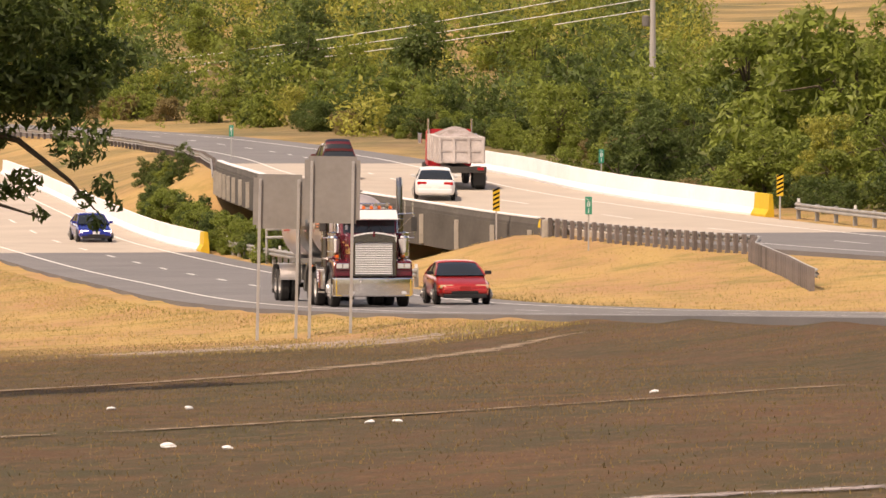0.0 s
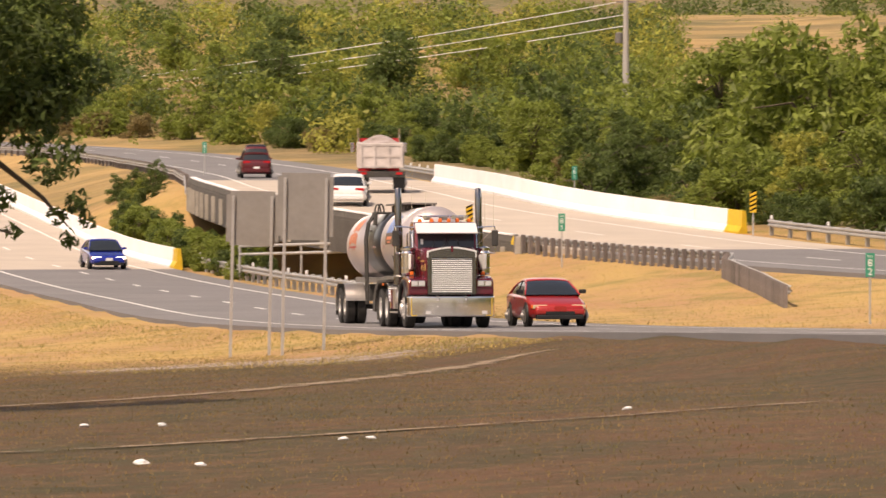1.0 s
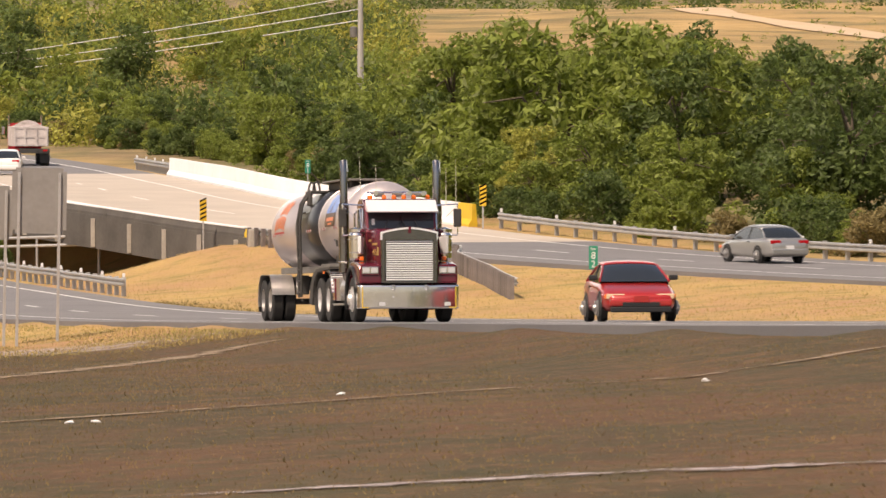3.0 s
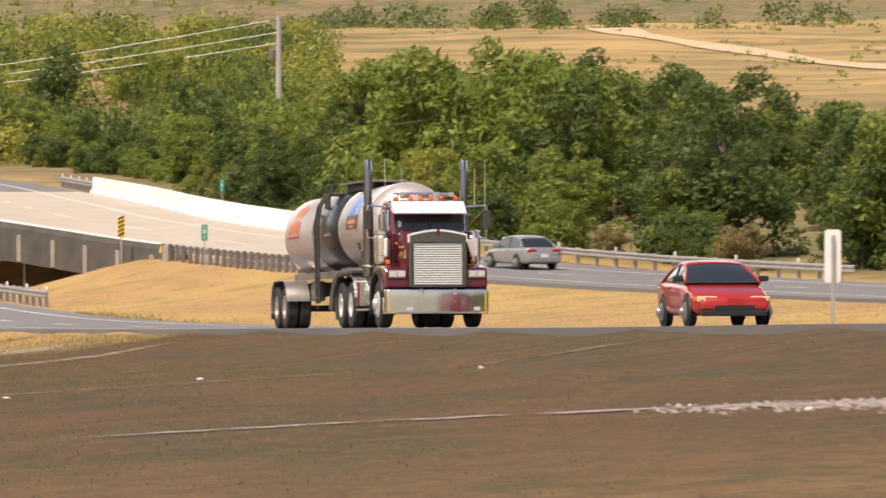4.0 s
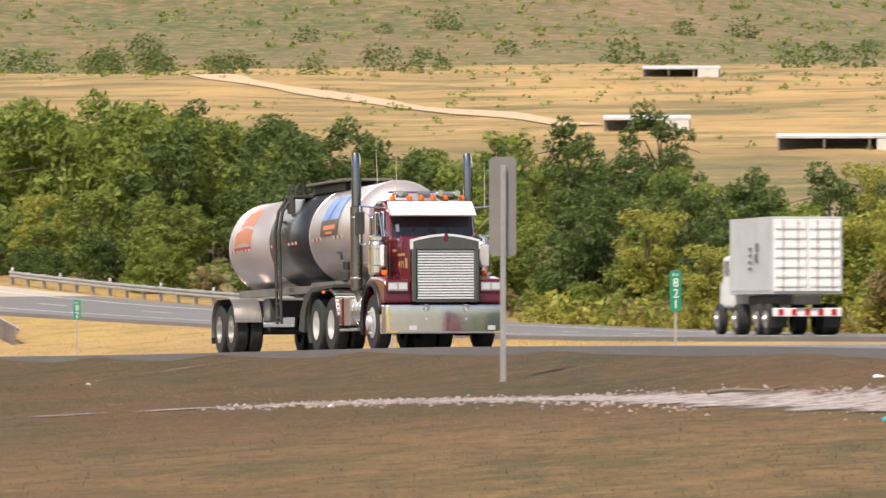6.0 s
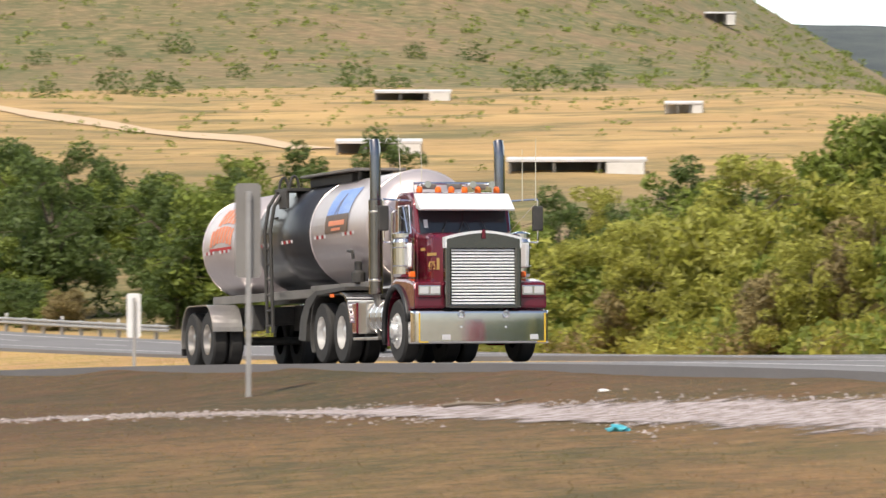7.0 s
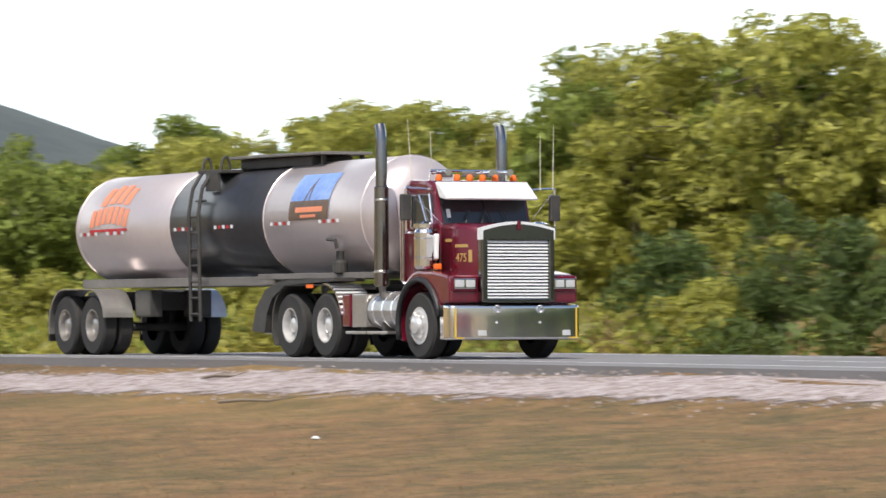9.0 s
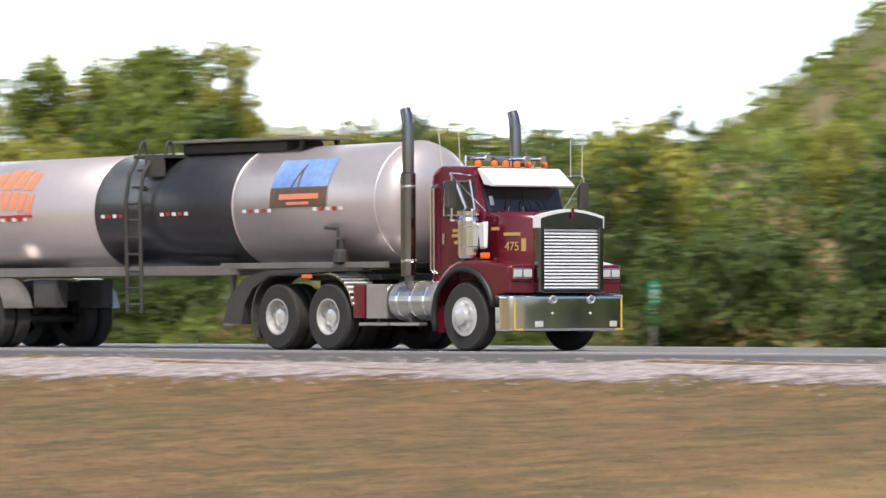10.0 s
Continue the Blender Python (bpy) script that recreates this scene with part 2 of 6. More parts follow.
# near carriageway: centre of the nearer lane
xA = curve([(-120, 40), (-60, 33.5), (0, 27.4), (31.6, 24.4), (50, 22.2), (69, 19.6), (87, 16.8), (113, 12.8), (132.5, 10.1), (160, 7.2), (174, 5.05), (189, 1.4), (202, -1.75), (250, -9.6), (296, -17.3), (316, -21.2), (350, -27.5), (390, -34.5), (450, -46), (560, -70)])
zA = curve([(-120, -0.66), (-60, -0.96), (0, -1.21), (31.6, -1.38), (50, -1.46), (69, -1.61), (87, -1.96), (113, -2.69), (132.5, -3.20), (174, -4.3), (189, -4.65), (202, -4.87), (250, -5.15), (296, -4.9), (316, -4.5), (350, -3.1), (390, -1.5), (450, 0.3), (560, 2.5)])
# far carriageway: its middle
xB = curve([(-120, 63), (-60, 56), (0, 49.5), (60, 42.5), (126, 36.5), (170, 34.5), (208, 31.5), (232, 24.5), (255, 16), (275, 8.2), (297, -0.2), (310, -2.3), (325, -3.9), (350, -5.7), (375, -7.9), (400, -11.3), (420, -15.5), (440, -21.0), (500, -52), (580, -112), (680, -200)])
zB = curve([(-120, -1.6), (-60, -1.8), (0, -2.0), (60, -2.0), (126, -2.65), (170, -3.5), (208, -4.0), (232, -3.95), (255, -3.6), (275, -2.85), (285, -2.3), (297, -1.65), (310, -1.2), (325, -0.9), (350, -0.55), (400, 0.35), (440, 1.5), (500, 3.3), (580, 5.5), (680, 7.5)])


def lateral(fx, y, u):
    """Point u metres to the far side of the line fx at y: x and y."""
    s = (fx(y + 0.5) - fx(y - 0.5))
    k = 1 / np.sqrt(1 + s * s)
    return fx(y) + u * k, y - u * s * k


def ribbon(name, fx, fz, y0, y1, u0, u1, dz, mat, step=2.0, skirt=0.0, parent=None):
    ys = np.arange(y0, y1 + 1e-6, step)
    V, Fc = [], []
    for y in ys:
        for u in (u0, u1):
            x, yy = lateral(fx, y, u)
            V.append((x, yy, fz(y) + dz))
        if skirt:
            for u in (u0, u1):
                x, yy = lateral(fx, y, u)
                V.append((x, yy, fz(y) + dz - skirt))
    k = 4 if skirt else 2
    for i in range(len(ys) - 1):
        a, b = i * k, i * k + k
        Fc.append((a, a + 1, b + 1, b))
        if skirt:
            Fc += [(a, b, b + 2, a + 2), (a + 1, a + 3, b + 3, b + 1)]
    return raw(name, V, Fc, mat, parent)


A_U0, A_U1 = -3.8, 7.0
B_U = 6.6
DRY = {}


def smooth(a, b, v):
    t = np.clip((v - a) / (b - a), 0, 1)
    return t * t * (3 - 2 * t)


def fbm(x, y, s, o=3):
    v = np.zeros_like(x)
    for k in range(o):
        f = 2**k / s
        v += np.sin(x * f * 1.7 + 1.3 * k + 1.1 * np.sin(y * f * 1.1 + k)) * np.cos(y * f * 1.5 + 2.1 * k + 0.9 * np.sin(x * f * 0.9 + 2 * k)) / 2**k
    return v


def terrain(x, y):
    x, y = np.asarray(x, float), np.asarray(y, float)
    yc = np.clip(y, -120, 560)
    sa = xA(yc + 0.5) - xA(yc - 0.5)
    uA = (x - xA(yc)) / np.sqrt(1 + sa * sa)
    yb = np.clip(y, -120, 680)
    sb = xB(yb + 0.5) - xB(yb - 0.5)
    uB = (x - xB(yb)) / np.sqrt(1 + sb * sb)
    za, zb = zA(yc), zB(yb)
    # near field
    w = np.clip(A_U0 - 0.2 - uA, 0, None)
    field = -3.0 - 0.010 * np.clip(y - 60, 0, 400) + 0.05 * fbm(x, y, 9)
    near = za - 0.06 - 0.14 * np.clip(w, 0, 4) - 0.045 * np.clip(w - 4, 0, 16)
    near = near * (1 - smooth(6, 26, w)) + np.minimum(field, near) * smooth(6, 26, w)
    # median
    wa, wb = np.clip(uA - A_U1 - 0.4, 0, None), np.clip(-B_U - 0.4 - uB, 0, None)
    t = wa / (wa + wb + 1e-6)
    t = t * t * (3 - 2 * t)
    med = za * (1 - t) + zb * t - 0.14 - 0.5 * t * (1 - t)
    creek = 4.2 * np.exp(-((y - 312) / 14) ** 2) * smooth(10.5, 13.5, uA) * (1 - smooth(14, 40, uB))
    span = smooth(264, 273, y) * (1 - smooth(330, 341, y))  # hollow under the far bridge
    med = med * (1 - span) + np.minimum(med, za - 0.15 + 0.03 * wa) * span - creek
    # beyond the far carriageway
    wo = np.clip(uB - B_U - 0.4, 0, None)
    bank = (0.36 * np.clip(wo - 2.5, 0, 14.5) + 0.05 * np.clip(wo - 15, 0, 15)) * (1 - smooth(165, 240, y)) * (0.42 + 0.58 * smooth(62, 112, y))
    beyond = zb - 0.15 + bank + 0.012 * wo + 0.1 * fbm(x, y, 7) * smooth(2, 8, wo) - creek
    z = np.where(uA < A_U0 - 0.2, near, np.where(uA < A_U1 + 0.4, za - 0.14, med))
    z = np.where(uB > -B_U - 0.4, zb - 0.14 - creek - span * np.clip(zb - za, 0, 3.2) * (1 - smooth(-6.0, 4.0, uB)), z)
    z = np.where(uB > B_U + 0.4, beyond, z)
    # far country: rising fields and hills, by distance and bearing
    r, az = np.hypot(x, y), np.degrees(np.arctan2(x, y))
    rise = 0.034 * np.clip(r - 420, 0, 430) + 0.018 * np.clip(r - 850, 0, 600)
    front = y > 0
    rise = rise * np.where(y < 700, smooth(9, 45, uB), 1.0)
    hill = 95 * smooth(900, 1500, r) * (1 - smooth(1600, 1950, r)) * (1 - smooth(8.6, 16.9, az + 0.35 * fbm(x, y, 260))) * (1 + 0.10 * fbm(x, y, 190))
    ridge = (64 + 20 * smooth(14.5, 18.5, az)) * smooth(1950, 2500, r) * (1 - smooth(15, 24.5, az)) * (1 + 0.05 * fbm(x, y, 300))
    z = z + np.where(front, (rise * (1 - smooth(14.5, 19.5, az)) + hill + ridge + 0.8 * fbm(x, y, 60) * smooth(450, 700, r)), 0)
    side = 75 * smooth(250, 620, r) * smooth(37, 48, az) * front
    return z + side, dict(uA=uA, uB=uB, w=w, r=r, az=az, wo=wo, hill=hill + ridge, side=side)


def axis_steps(lo, hi, dense, step, grow=1.18, most=40):
    a = list(np.arange(dense[0], dense[1] + 1e-6, step))
    s = step
    while a[-1] < hi:
        s = min(s * grow, most)
        a.append(a[-1] + s)
    s, b = step, [dense[0]]
    while b[-1] > lo:
        s = min(s * grow, most)
        b.append(b[-1] - s)
    return np.array(b[::-1][:-1] + a)


# worn gravel strip: x, y, half width
FAINT = [(-9, 90.0, 0.62), (-3.8, 91.2, 0.62), (-2.2, 91.9, 0.62), (-0.4, 93.2, 0.62), (1.2, 94.1, 0.62), (2.7, 94.6, 0.62), (3.9, 95.7, 0.62), (5.3, 96.4, 0.62), (9, 98.5, 0.62), (12, 99.5, 0.62)]
UPPER = [(-16, 115, 0.78), (-6.0, 117.0, 0.78), (-3.9, 118.2, 0.78), (-2.0, 121.4, 0.78), (-0.3, 127.5, 0.78), (1.2, 135.0, 0.78), (2.6, 141.0, 0.78), (4.4, 142.0, 0.78)]
STRIP = [(-9, 77.5, 0.5), (-1, 75.3, 0.55), (3.5, 74.2, 0.6), (7.5, 72.2, 0.7), (11, 68.5, 0.85), (14.8, 56, 1.2), (17.8, 42, 1.35), (20, 28, 1.5), (21.8, 12, 1.5), (27, -40, 1.6), (35, -110, 1.6)]


def build_ground():
    xs = axis_steps(-2200, 2400, (-70, 90), 1.6)
    ys = axis_steps(-1500, 3200, (-70, 420), 1.8)
    X, Y = np.meshgrid(xs, ys)
    Z, d = terrain(X, Y)
    nx, ny = len(xs), len(ys)
    V = np.stack([X, Y, Z], -1).reshape(-1, 3)
    i = np.arange(ny - 1)[:, None] * nx + np.arange(nx - 1)[None]
    Fc = np.stack([i, i + 1, i + nx + 1, i + nx], -1).reshape(-1, 4)
    ob = raw("ground", V, Fc.tolist(), M_GROUND, smooth=True)
    straw = np.where(d["uA"] > 0, 1.0, smooth(150, 172, Y) * (1 - smooth(8, 15, d["w"] + 1.5 * fbm(X, Y, 6))))
    straw = np.maximum(straw, 0.55 * smooth(0.3, 1.0, fbm(X, Y, 14)) * smooth(100, 30, Y) * 0.5)
    # a worn gravel strip that runs along the field and nears the road
    gravel = np.zeros_like(X)
    patch = np.exp(-(((X + 3) / 9) ** 2 + ((Y - 160) / 9) ** 2)) * (d["uA"] < 0)
    gravel = np.maximum(gravel, np.clip(0.75 * patch + 0.2 * patch * fbm(X, Y, 2.0), 0, 1))
    # mask of the far wooded ridge and its painted haze
    hazed_wood = smooth(1450, 1850, d["r"]) * (Y > 0)
    far = smooth(300, 420, d["r"]) * (Y > 0)
    hill = np.maximum(smooth(800, 980, d["r"]) * (Y > 0), smooth(2, 6, d["side"]))
    hill = np.maximum(hill, 0.85 * smooth(8.5, 12, d["uB"]) * (1 - smooth(430, 520, d["r"])) * (Y > -80))
    global GRID
    GRID = (xs, ys, Z)
    # mask for the painted field shade, near side only, growing with y
    shaded_turf = smooth(44, 72, Y + 4 * fbm(X, Y, 10)) * (d["uA"] < 0)
    for name, v in (("shaded_turf", shaded_turf), ("straw", straw), ("gravel", gravel), ("hazed_wood", hazed_wood), ("far", far), ("hill", hill)):
        a = ob.data.attributes.new(name, "FLOAT", "POINT")
        a.data.foreach_set("value", v.astype(np.float32).ravel())
    return tagged(ob, "dry mown grassland with golden straw, bare soil and brown hills", "ground", kind="structure")


ground = build_ground()


def ground_z(x, y):
    """Height of the ground sheet itself, between its grid points."""
    gx, gy, Z = GRID
    i = int(np.clip(np.searchsorted(gx, x) - 1, 0, len(gx) - 2))
    j = int(np.clip(np.searchsorted(gy, y) - 1, 0, len(gy) - 2))
    f, g = (x - gx[i]) / (gx[i + 1] - gx[i]), (y - gy[j]) / (gy[j + 1] - gy[j])
    return float((Z[j, i] * (1 - f) + Z[j, i + 1] * f) * (1 - g) + (Z[j + 1, i] * (1 - f) + Z[j + 1, i + 1] * f) * g)


def ragged_gravel(name, dark, pale):
    """Gravel that thins out towards the strip's edges and lets the turf show."""
    m = bpy.data.materials.new(name)
    m.use_nodes = True
    nt = m.node_tree
    b = nt.nodes["Principled BSDF"]
    b.inputs["Roughness"].default_value = 0.95
    co = nt.nodes.new("ShaderNodeTexCoord").outputs["Object"]

    def tex(scale, detail=6):
        n = nt.nodes.new("ShaderNodeTexNoise")
        n.inputs["Scale"].default_value, n.inputs["Detail"].default_value, n.inputs["Roughness"].default_value = scale, detail, 0.7
        nt.links.new(co, n.inputs["Vector"])
        return n.outputs[0]

    ramp = nt.nodes.new("ShaderNodeValToRGB")
    ramp.color_ramp.elements[0].position, ramp.color_ramp.elements[0].color = 0.36, (*dark, 1)
    ramp.color_ramp.elements[1].position, ramp.color_ramp.elements[1].color = 0.60, (*pale, 1)
    nt.links.new(tex(5.0, 8), ramp.inputs[0])
    nt.links.new(ramp.outputs[0], b.inputs["Base Color"])
    at = nt.nodes.new("ShaderNodeAttribute")
    at.attribute_name = "core"
    add = nt.nodes.new("ShaderNodeMath")
    add.operation = "MULTIPLY_ADD"
    add.inputs[1].default_value = 1.5
    nt.links.new(tex(1.1, 9), add.inputs[0])
    nt.links.new(at.outputs["Fac"], add.inputs[2])
    r = nt.nodes.new("ShaderNodeMapRange")
    r.inputs[1].default_value, r.inputs[2].default_value = 1.12, 1.34
    nt.links.new(add.outputs[0], r.inputs[0])
    nt.links.new(r.outputs[0], b.inputs["Alpha"])
    bp = nt.nodes.new("ShaderNodeBump")
    bp.inputs["Strength"].default_value, bp.inputs["Distance"].default_value = 0.7, 0.03
    nt.links.new(tex(16, 4), bp.inputs["Height"])
    nt.links.new(bp.outputs[0], b.inputs["Normal"])
    return m


def gravel_strip(line, mat, label):
    """A thin ragged sheet of gravel on the turf along a line of (x, y, half width)."""
    pts = []
    for a, b in zip(line, line[1:]):
        n = max(2, int(math.hypot(b[0] - a[0], b[1] - a[1]) / 0.6))
        pts += [tuple(a[i] + (b[i] - a[i]) * k / n for i in range(3)) for k in range(n)]
    V, Fc, core = [], [], []
    for i, (x, y, w) in enumerate(pts[:-1]):
        d = Vector((pts[i + 1][0] - x, pts[i + 1][1] - y, 0)).normalized()
        for k in (-1.7, -1.1, -0.55, 0, 0.55, 1.1, 1.7):
            qx, qy = x + d.y * w * k, y - d.x * w * k
            V.append((qx, qy, ground_z(qx, qy) + 0.014))
            core.append(float(np.interp(w, [0.5, 1.1], [0.48, 0.95])) - 0.56 * abs(k))
    for i in range(len(pts) - 2):
        for k in range(6):
            a = i * 7 + k
            Fc.append((a, a + 1, a + 8, a + 7))
    ob = raw("gravel_strip", V, Fc, mat)
    at = ob.data.attributes.new("core", "FLOAT", "POINT")
    at.data.foreach_set("value", np.array(core, np.float32))
    return tagged(ob, label, "gravel", kind="structure")


M_RAGGED = ragged_gravel("ragged_gravel", (0.16, 0.115, 0.095), (0.44, 0.385, 0.385))
M_WORN = ragged_gravel("worn_earth", (0.12, 0.078, 0.045), (0.34, 0.255, 0.175))
gravel_strip(STRIP, M_RAGGED, "worn strip of pale gravel across the turf")
gravel_strip(FAINT, M_WORN, "faint worn wheel track of earth and gravel in the turf")
gravel_strip(UPPER, M_WORN, "broad worn track of bare brown earth in the turf")

# ---- roads ----
road_near = tagged(ribbon("road_near", xA, zA, -118, 300, A_U0, A_U1, 0.0, M_ASPHALT, skirt=0.35), "grey asphalt carriageway of two lanes with shoulders", "road", kind="structure")
deck_near = tagged(ribbon("road_near_bridge_deck", xA, zA, 300, 400, A_U0, A_U1, 0.0, M_CONCRETE_DECK, skirt=0.9), "pale concrete bridge deck of the near carriageway", "road", kind="structure")
road_near_far = tagged(ribbon("road_near_beyond", xA, zA, 400, 558, A_U0, A_U1, 0.0, M_ASPHALT, skirt=0.35), "grey asphalt road beyond the bridge", "road", kind="structure")
road_far = tagged(ribbon("road_far", xB, zB, -118, 262, -B_U, B_U, 0.0, M_ASPHALT, skirt=0.35), "grey asphalt carriageway for the opposite direction", "road", kind="structure")
deck_far = tagged(ribbon("road_far_bridge_deck", xB, zB, 262, 352, -B_U, B_U, 0.0, M_CONCRETE_DECK, skirt=0.5), "pale sunlit concrete bridge deck of the opposite carriageway", "road", kind="structure")
road_far_far = tagged(ribbon("road_far_beyond", xB, zB, 352, 678, -B_U, B_U, 0.0, M_ASPHALT, skirt=0.35), "grey asphalt road that climbs away beyond the bridge", "road", kind="structure")


def lines(parent, fx, fz, y0, y1, u, dash=None, w=0.13):
    name = "lane_dash" if dash else "edge_line"
    if not dash:
        ribbon(name, fx, fz, y0, y1, u - w / 2, u + w / 2, 0.006, M_LINE, 1.0, parent=parent)
        return
    y = y0
    while y + dash[0] < y1:
        ribbon(name, fx, fz, y, y + dash[0], u - w / 2, u + w / 2, 0.006, M_LINE, dash[0] / 3, parent=parent)
        y += dash[0] + dash[1]


for par, a, b in ((road_near, -117, 292), (deck_near, 292, 400)):
    lines(par, xA, zA, a, b, -1.85, w=0.16)
    lines(par, xA, zA, a, b, 5.5, w=0.16)
    lines(par, xA, zA, a + 1, b, 1.83, (3.0, 7.5), w=0.16)
for par, a, b in ((road_far, -117, 262), (deck_far, 262, 352), (road_far_far, 352, 560)):
    lines(par, xB, zB, a, b, 4.0, w=0.17)
    lines(par, xB, zB, a, b, -4.2, w=0.14)
    lines(par, xB, zB, a + 1, b, -0.1, (3.0, 7.5), w=0.16)
# ---- vehicles ----
M_RED = material("cherry_paint", (0.135, 0.006, 0.020), 0.25, 0.2, vary=(0.095, 0.004, 0.015), scale=1.5, amount=0.5, coat=0.8)
M_CHROME = material("chrome", (0.86, 0.86, 0.87), 0.09, 1.0, vary=(0.6, 0.6, 0.62), scale=3, amount=0.4)
M_STEELTANK = material("brushed_tank", (0.64, 0.57, 0.565), 0.36, 0.55, vary=(0.53, 0.47, 0.465), scale=0.6, scale2=7, amount=0.6)
M_TANKDARK = material("dark_band", (0.022, 0.023, 0.028), 0.28, 0.1, vary=(0.05, 0.05, 0.055), scale=0.8, scale2=6, amount=0.7)
M_FRAME = material("frame_black", (0.03, 0.029, 0.028), 0.6, vary=(0.075, 0.068, 0.06), scale=2, amount=0.7)
M_FRAMEGREY = material("frame_grey", (0.22, 0.205, 0.19), 0.6, 0.3, vary=(0.12, 0.11, 0.10), scale=2, amount=0.7)
M_ALU = material("aluminium", (0.55, 0.53, 0.51), 0.32, 0.85, vary=(0.38, 0.36, 0.34), scale=2, scale2=12, amount=0.6)
M_TYRE = material("tyre", (0.02, 0.02, 0.02), 0.85, vary=(0.045, 0.04, 0.036), scale=4, amount=0.6)
M_GLASS = material("tinted_glass", (0.02, 0.025, 0.03), 0.08, 0.0, coat=0.5)
M_AMBER = material("amber_lens", (0.85, 0.16, 0.02), 0.3)
M_LAMP = material("lamp_glass", (0.75, 0.75, 0.76), 0.15, 0.4)
M_TAIL = material("tail_lens", (0.45, 0.01, 0.015), 0.25)
M_LOGO = material("orange_lettering", (0.72, 0.24, 0.12), 0.5)
M_GOLD = material("gold_lettering", (0.55, 0.38, 0.13), 0.4, 0.3)
M_PANEL_SKY = material("picture_sky", (0.09, 0.20, 0.55), 0.5, vary=(0.35, 0.48, 0.75), scale=1.2, amount=0.7)
M_PANEL_EARTH = material("picture_earth", (0.06, 0.045, 0.04), 0.5, vary=(0.18, 0.10, 0.05), scale=2.5, amount=0.8)
M_TAPE_RED = material("tape_red", (0.5, 0.02, 0.03), 0.4)
M_HEADLIGHT_ON = material("headlight_on", (1.0, 0.97, 0.9), 0.2, emit=6.0)


M_BUMPER = material("bumper_chrome", (0.84, 0.84, 0.85), 0.10, 1.0, vary=(0.66, 0.66, 0.67), scale=2)
M_RIM = material("polished_rim", (0.72, 0.71, 0.70), 0.28, 0.55, vary=(0.5, 0.49, 0.48), scale=6)
M_STACK = material("smoky_chrome", (0.30, 0.30, 0.31), 0.16, 1.0, vary=(0.2, 0.19, 0.19), scale=3)
# polished steel; its white base stands in for mirrored bright sky
M_VISOR = material("sky_white_steel", (0.88, 0.88, 0.88), 0.35, 0.35)
M_SURROUND = material("smoky_polish", (0.24, 0.24, 0.24), 0.14, 1.0, vary=(0.17, 0.17, 0.17), scale=3)
M_ANTENNA = material("antenna_fibre", (0.55, 0.52, 0.42), 0.6)


def wheel(parent, x, y, r=0.52, w=0.28, rim=0.30, side=-1, rim_mat=None, dished=False, spokes=0):
    """A wheel turned about y, its outer face towards side."""
    hub = new("wheel")
    hub.parent = parent
    hub.matrix_basis = pose(x, y, r)
    bm = bmesh.new()
    lathe(bm, [(rim * 0.98, -w / 2), (r * 0.93, -w / 2), (r, -w / 2 + 0.04), (r, w / 2 - 0.04), (r * 0.93, w / 2), (rim * 0.98, w / 2)], 28, caps=(False, False))
    part("tyre", bm, M_TYRE, hub)
    f = side * w / 2
    d = -0.13 if dished else 0.03
    bm = lathe(bmesh.new(), [(rim, f * 1.02), (rim * 0.93, f * 1.02), (rim * 0.86, f + side * (d - 0.03)), (rim * 0.5, f + side * d), (rim * 0.42, f + side * (d + 0.07)), (rim * 0.2, f + side * (d + 0.09))], 24, caps=(False, True))
    for k in range(10):  # wheel nuts or spokes
        a = 2 * math.pi * k / 10
        box(bm, (math.cos(a) * rim * 0.68, f + side * (d + 0.015), math.sin(a) * rim * 0.68), (0.05, 0.05, 0.03), Euler((0, -a, 0)).to_matrix())
    part("rim", bm, rim_mat or M_RIM, hub, smooth=False)
    return hub


def arc_fender(bm, x0, x1, z, r, y0, y1, thick=0.03, a0=180, a1=0, n=10):
    """A fender over one or two wheels: round at both ends, flat between."""
    pts = []
    for k in range(n + 1):
        a = radians(a0 - (a0 - 90) * k / n)
        pts.append((x0 + r * math.cos(a), z + r * math.sin(a)))
    for k in range(n + 1):
        a = radians(90 + (a1 - 90) * k / n)
        pts.append((x1 + r * math.cos(a), z + r * math.sin(a)))
    cx, cz = (x0 + x1) / 2, z
    inner = [(cx + (px - cx) * (1 - thick / r), cz + (pz - cz) * (1 - thick / r)) for px, pz in pts]
    return extrude_profile(bm, pts + inner[::-1], y0, y1)


def section_loft(bm, stations, n=5):
    """Loft of rounded boxes: (x, half width, z low, z high, corner) along x."""
    rings = []
    for x, hw, z0, z1, c in stations:
        ring = []
        for (sy, sz) in ((1, 1), (-1, 1), (-1, -1), (1, -1)):
            cy, cz = sy * (hw - c), (z1 - c if sz > 0 else z0 + c)
            base = {(1, 1): 0, (-1, 1): 90, (-1, -1): 180, (1, -1): 270}[(sy, sz)]
            for k in range(n):
                a = radians(base + 90 * k / (n - 1))
                ring.append(bm.verts.new((x, cy + c * math.cos(a), cz + c * math.sin(a))))
        rings.append(ring)
    m = len(rings[0])
    for a, b in zip(rings, rings[1:]):
        for k in range(m):
            bm.faces.new((a[k], a[(k + 1) % m], b[(k + 1) % m], b[k]))
    bm.faces.new(rings[0])
    bm.faces.new(rings[-1][::-1])
    bmesh.ops.recalc_face_normals(bm, faces=bm.faces[:])
    return bm


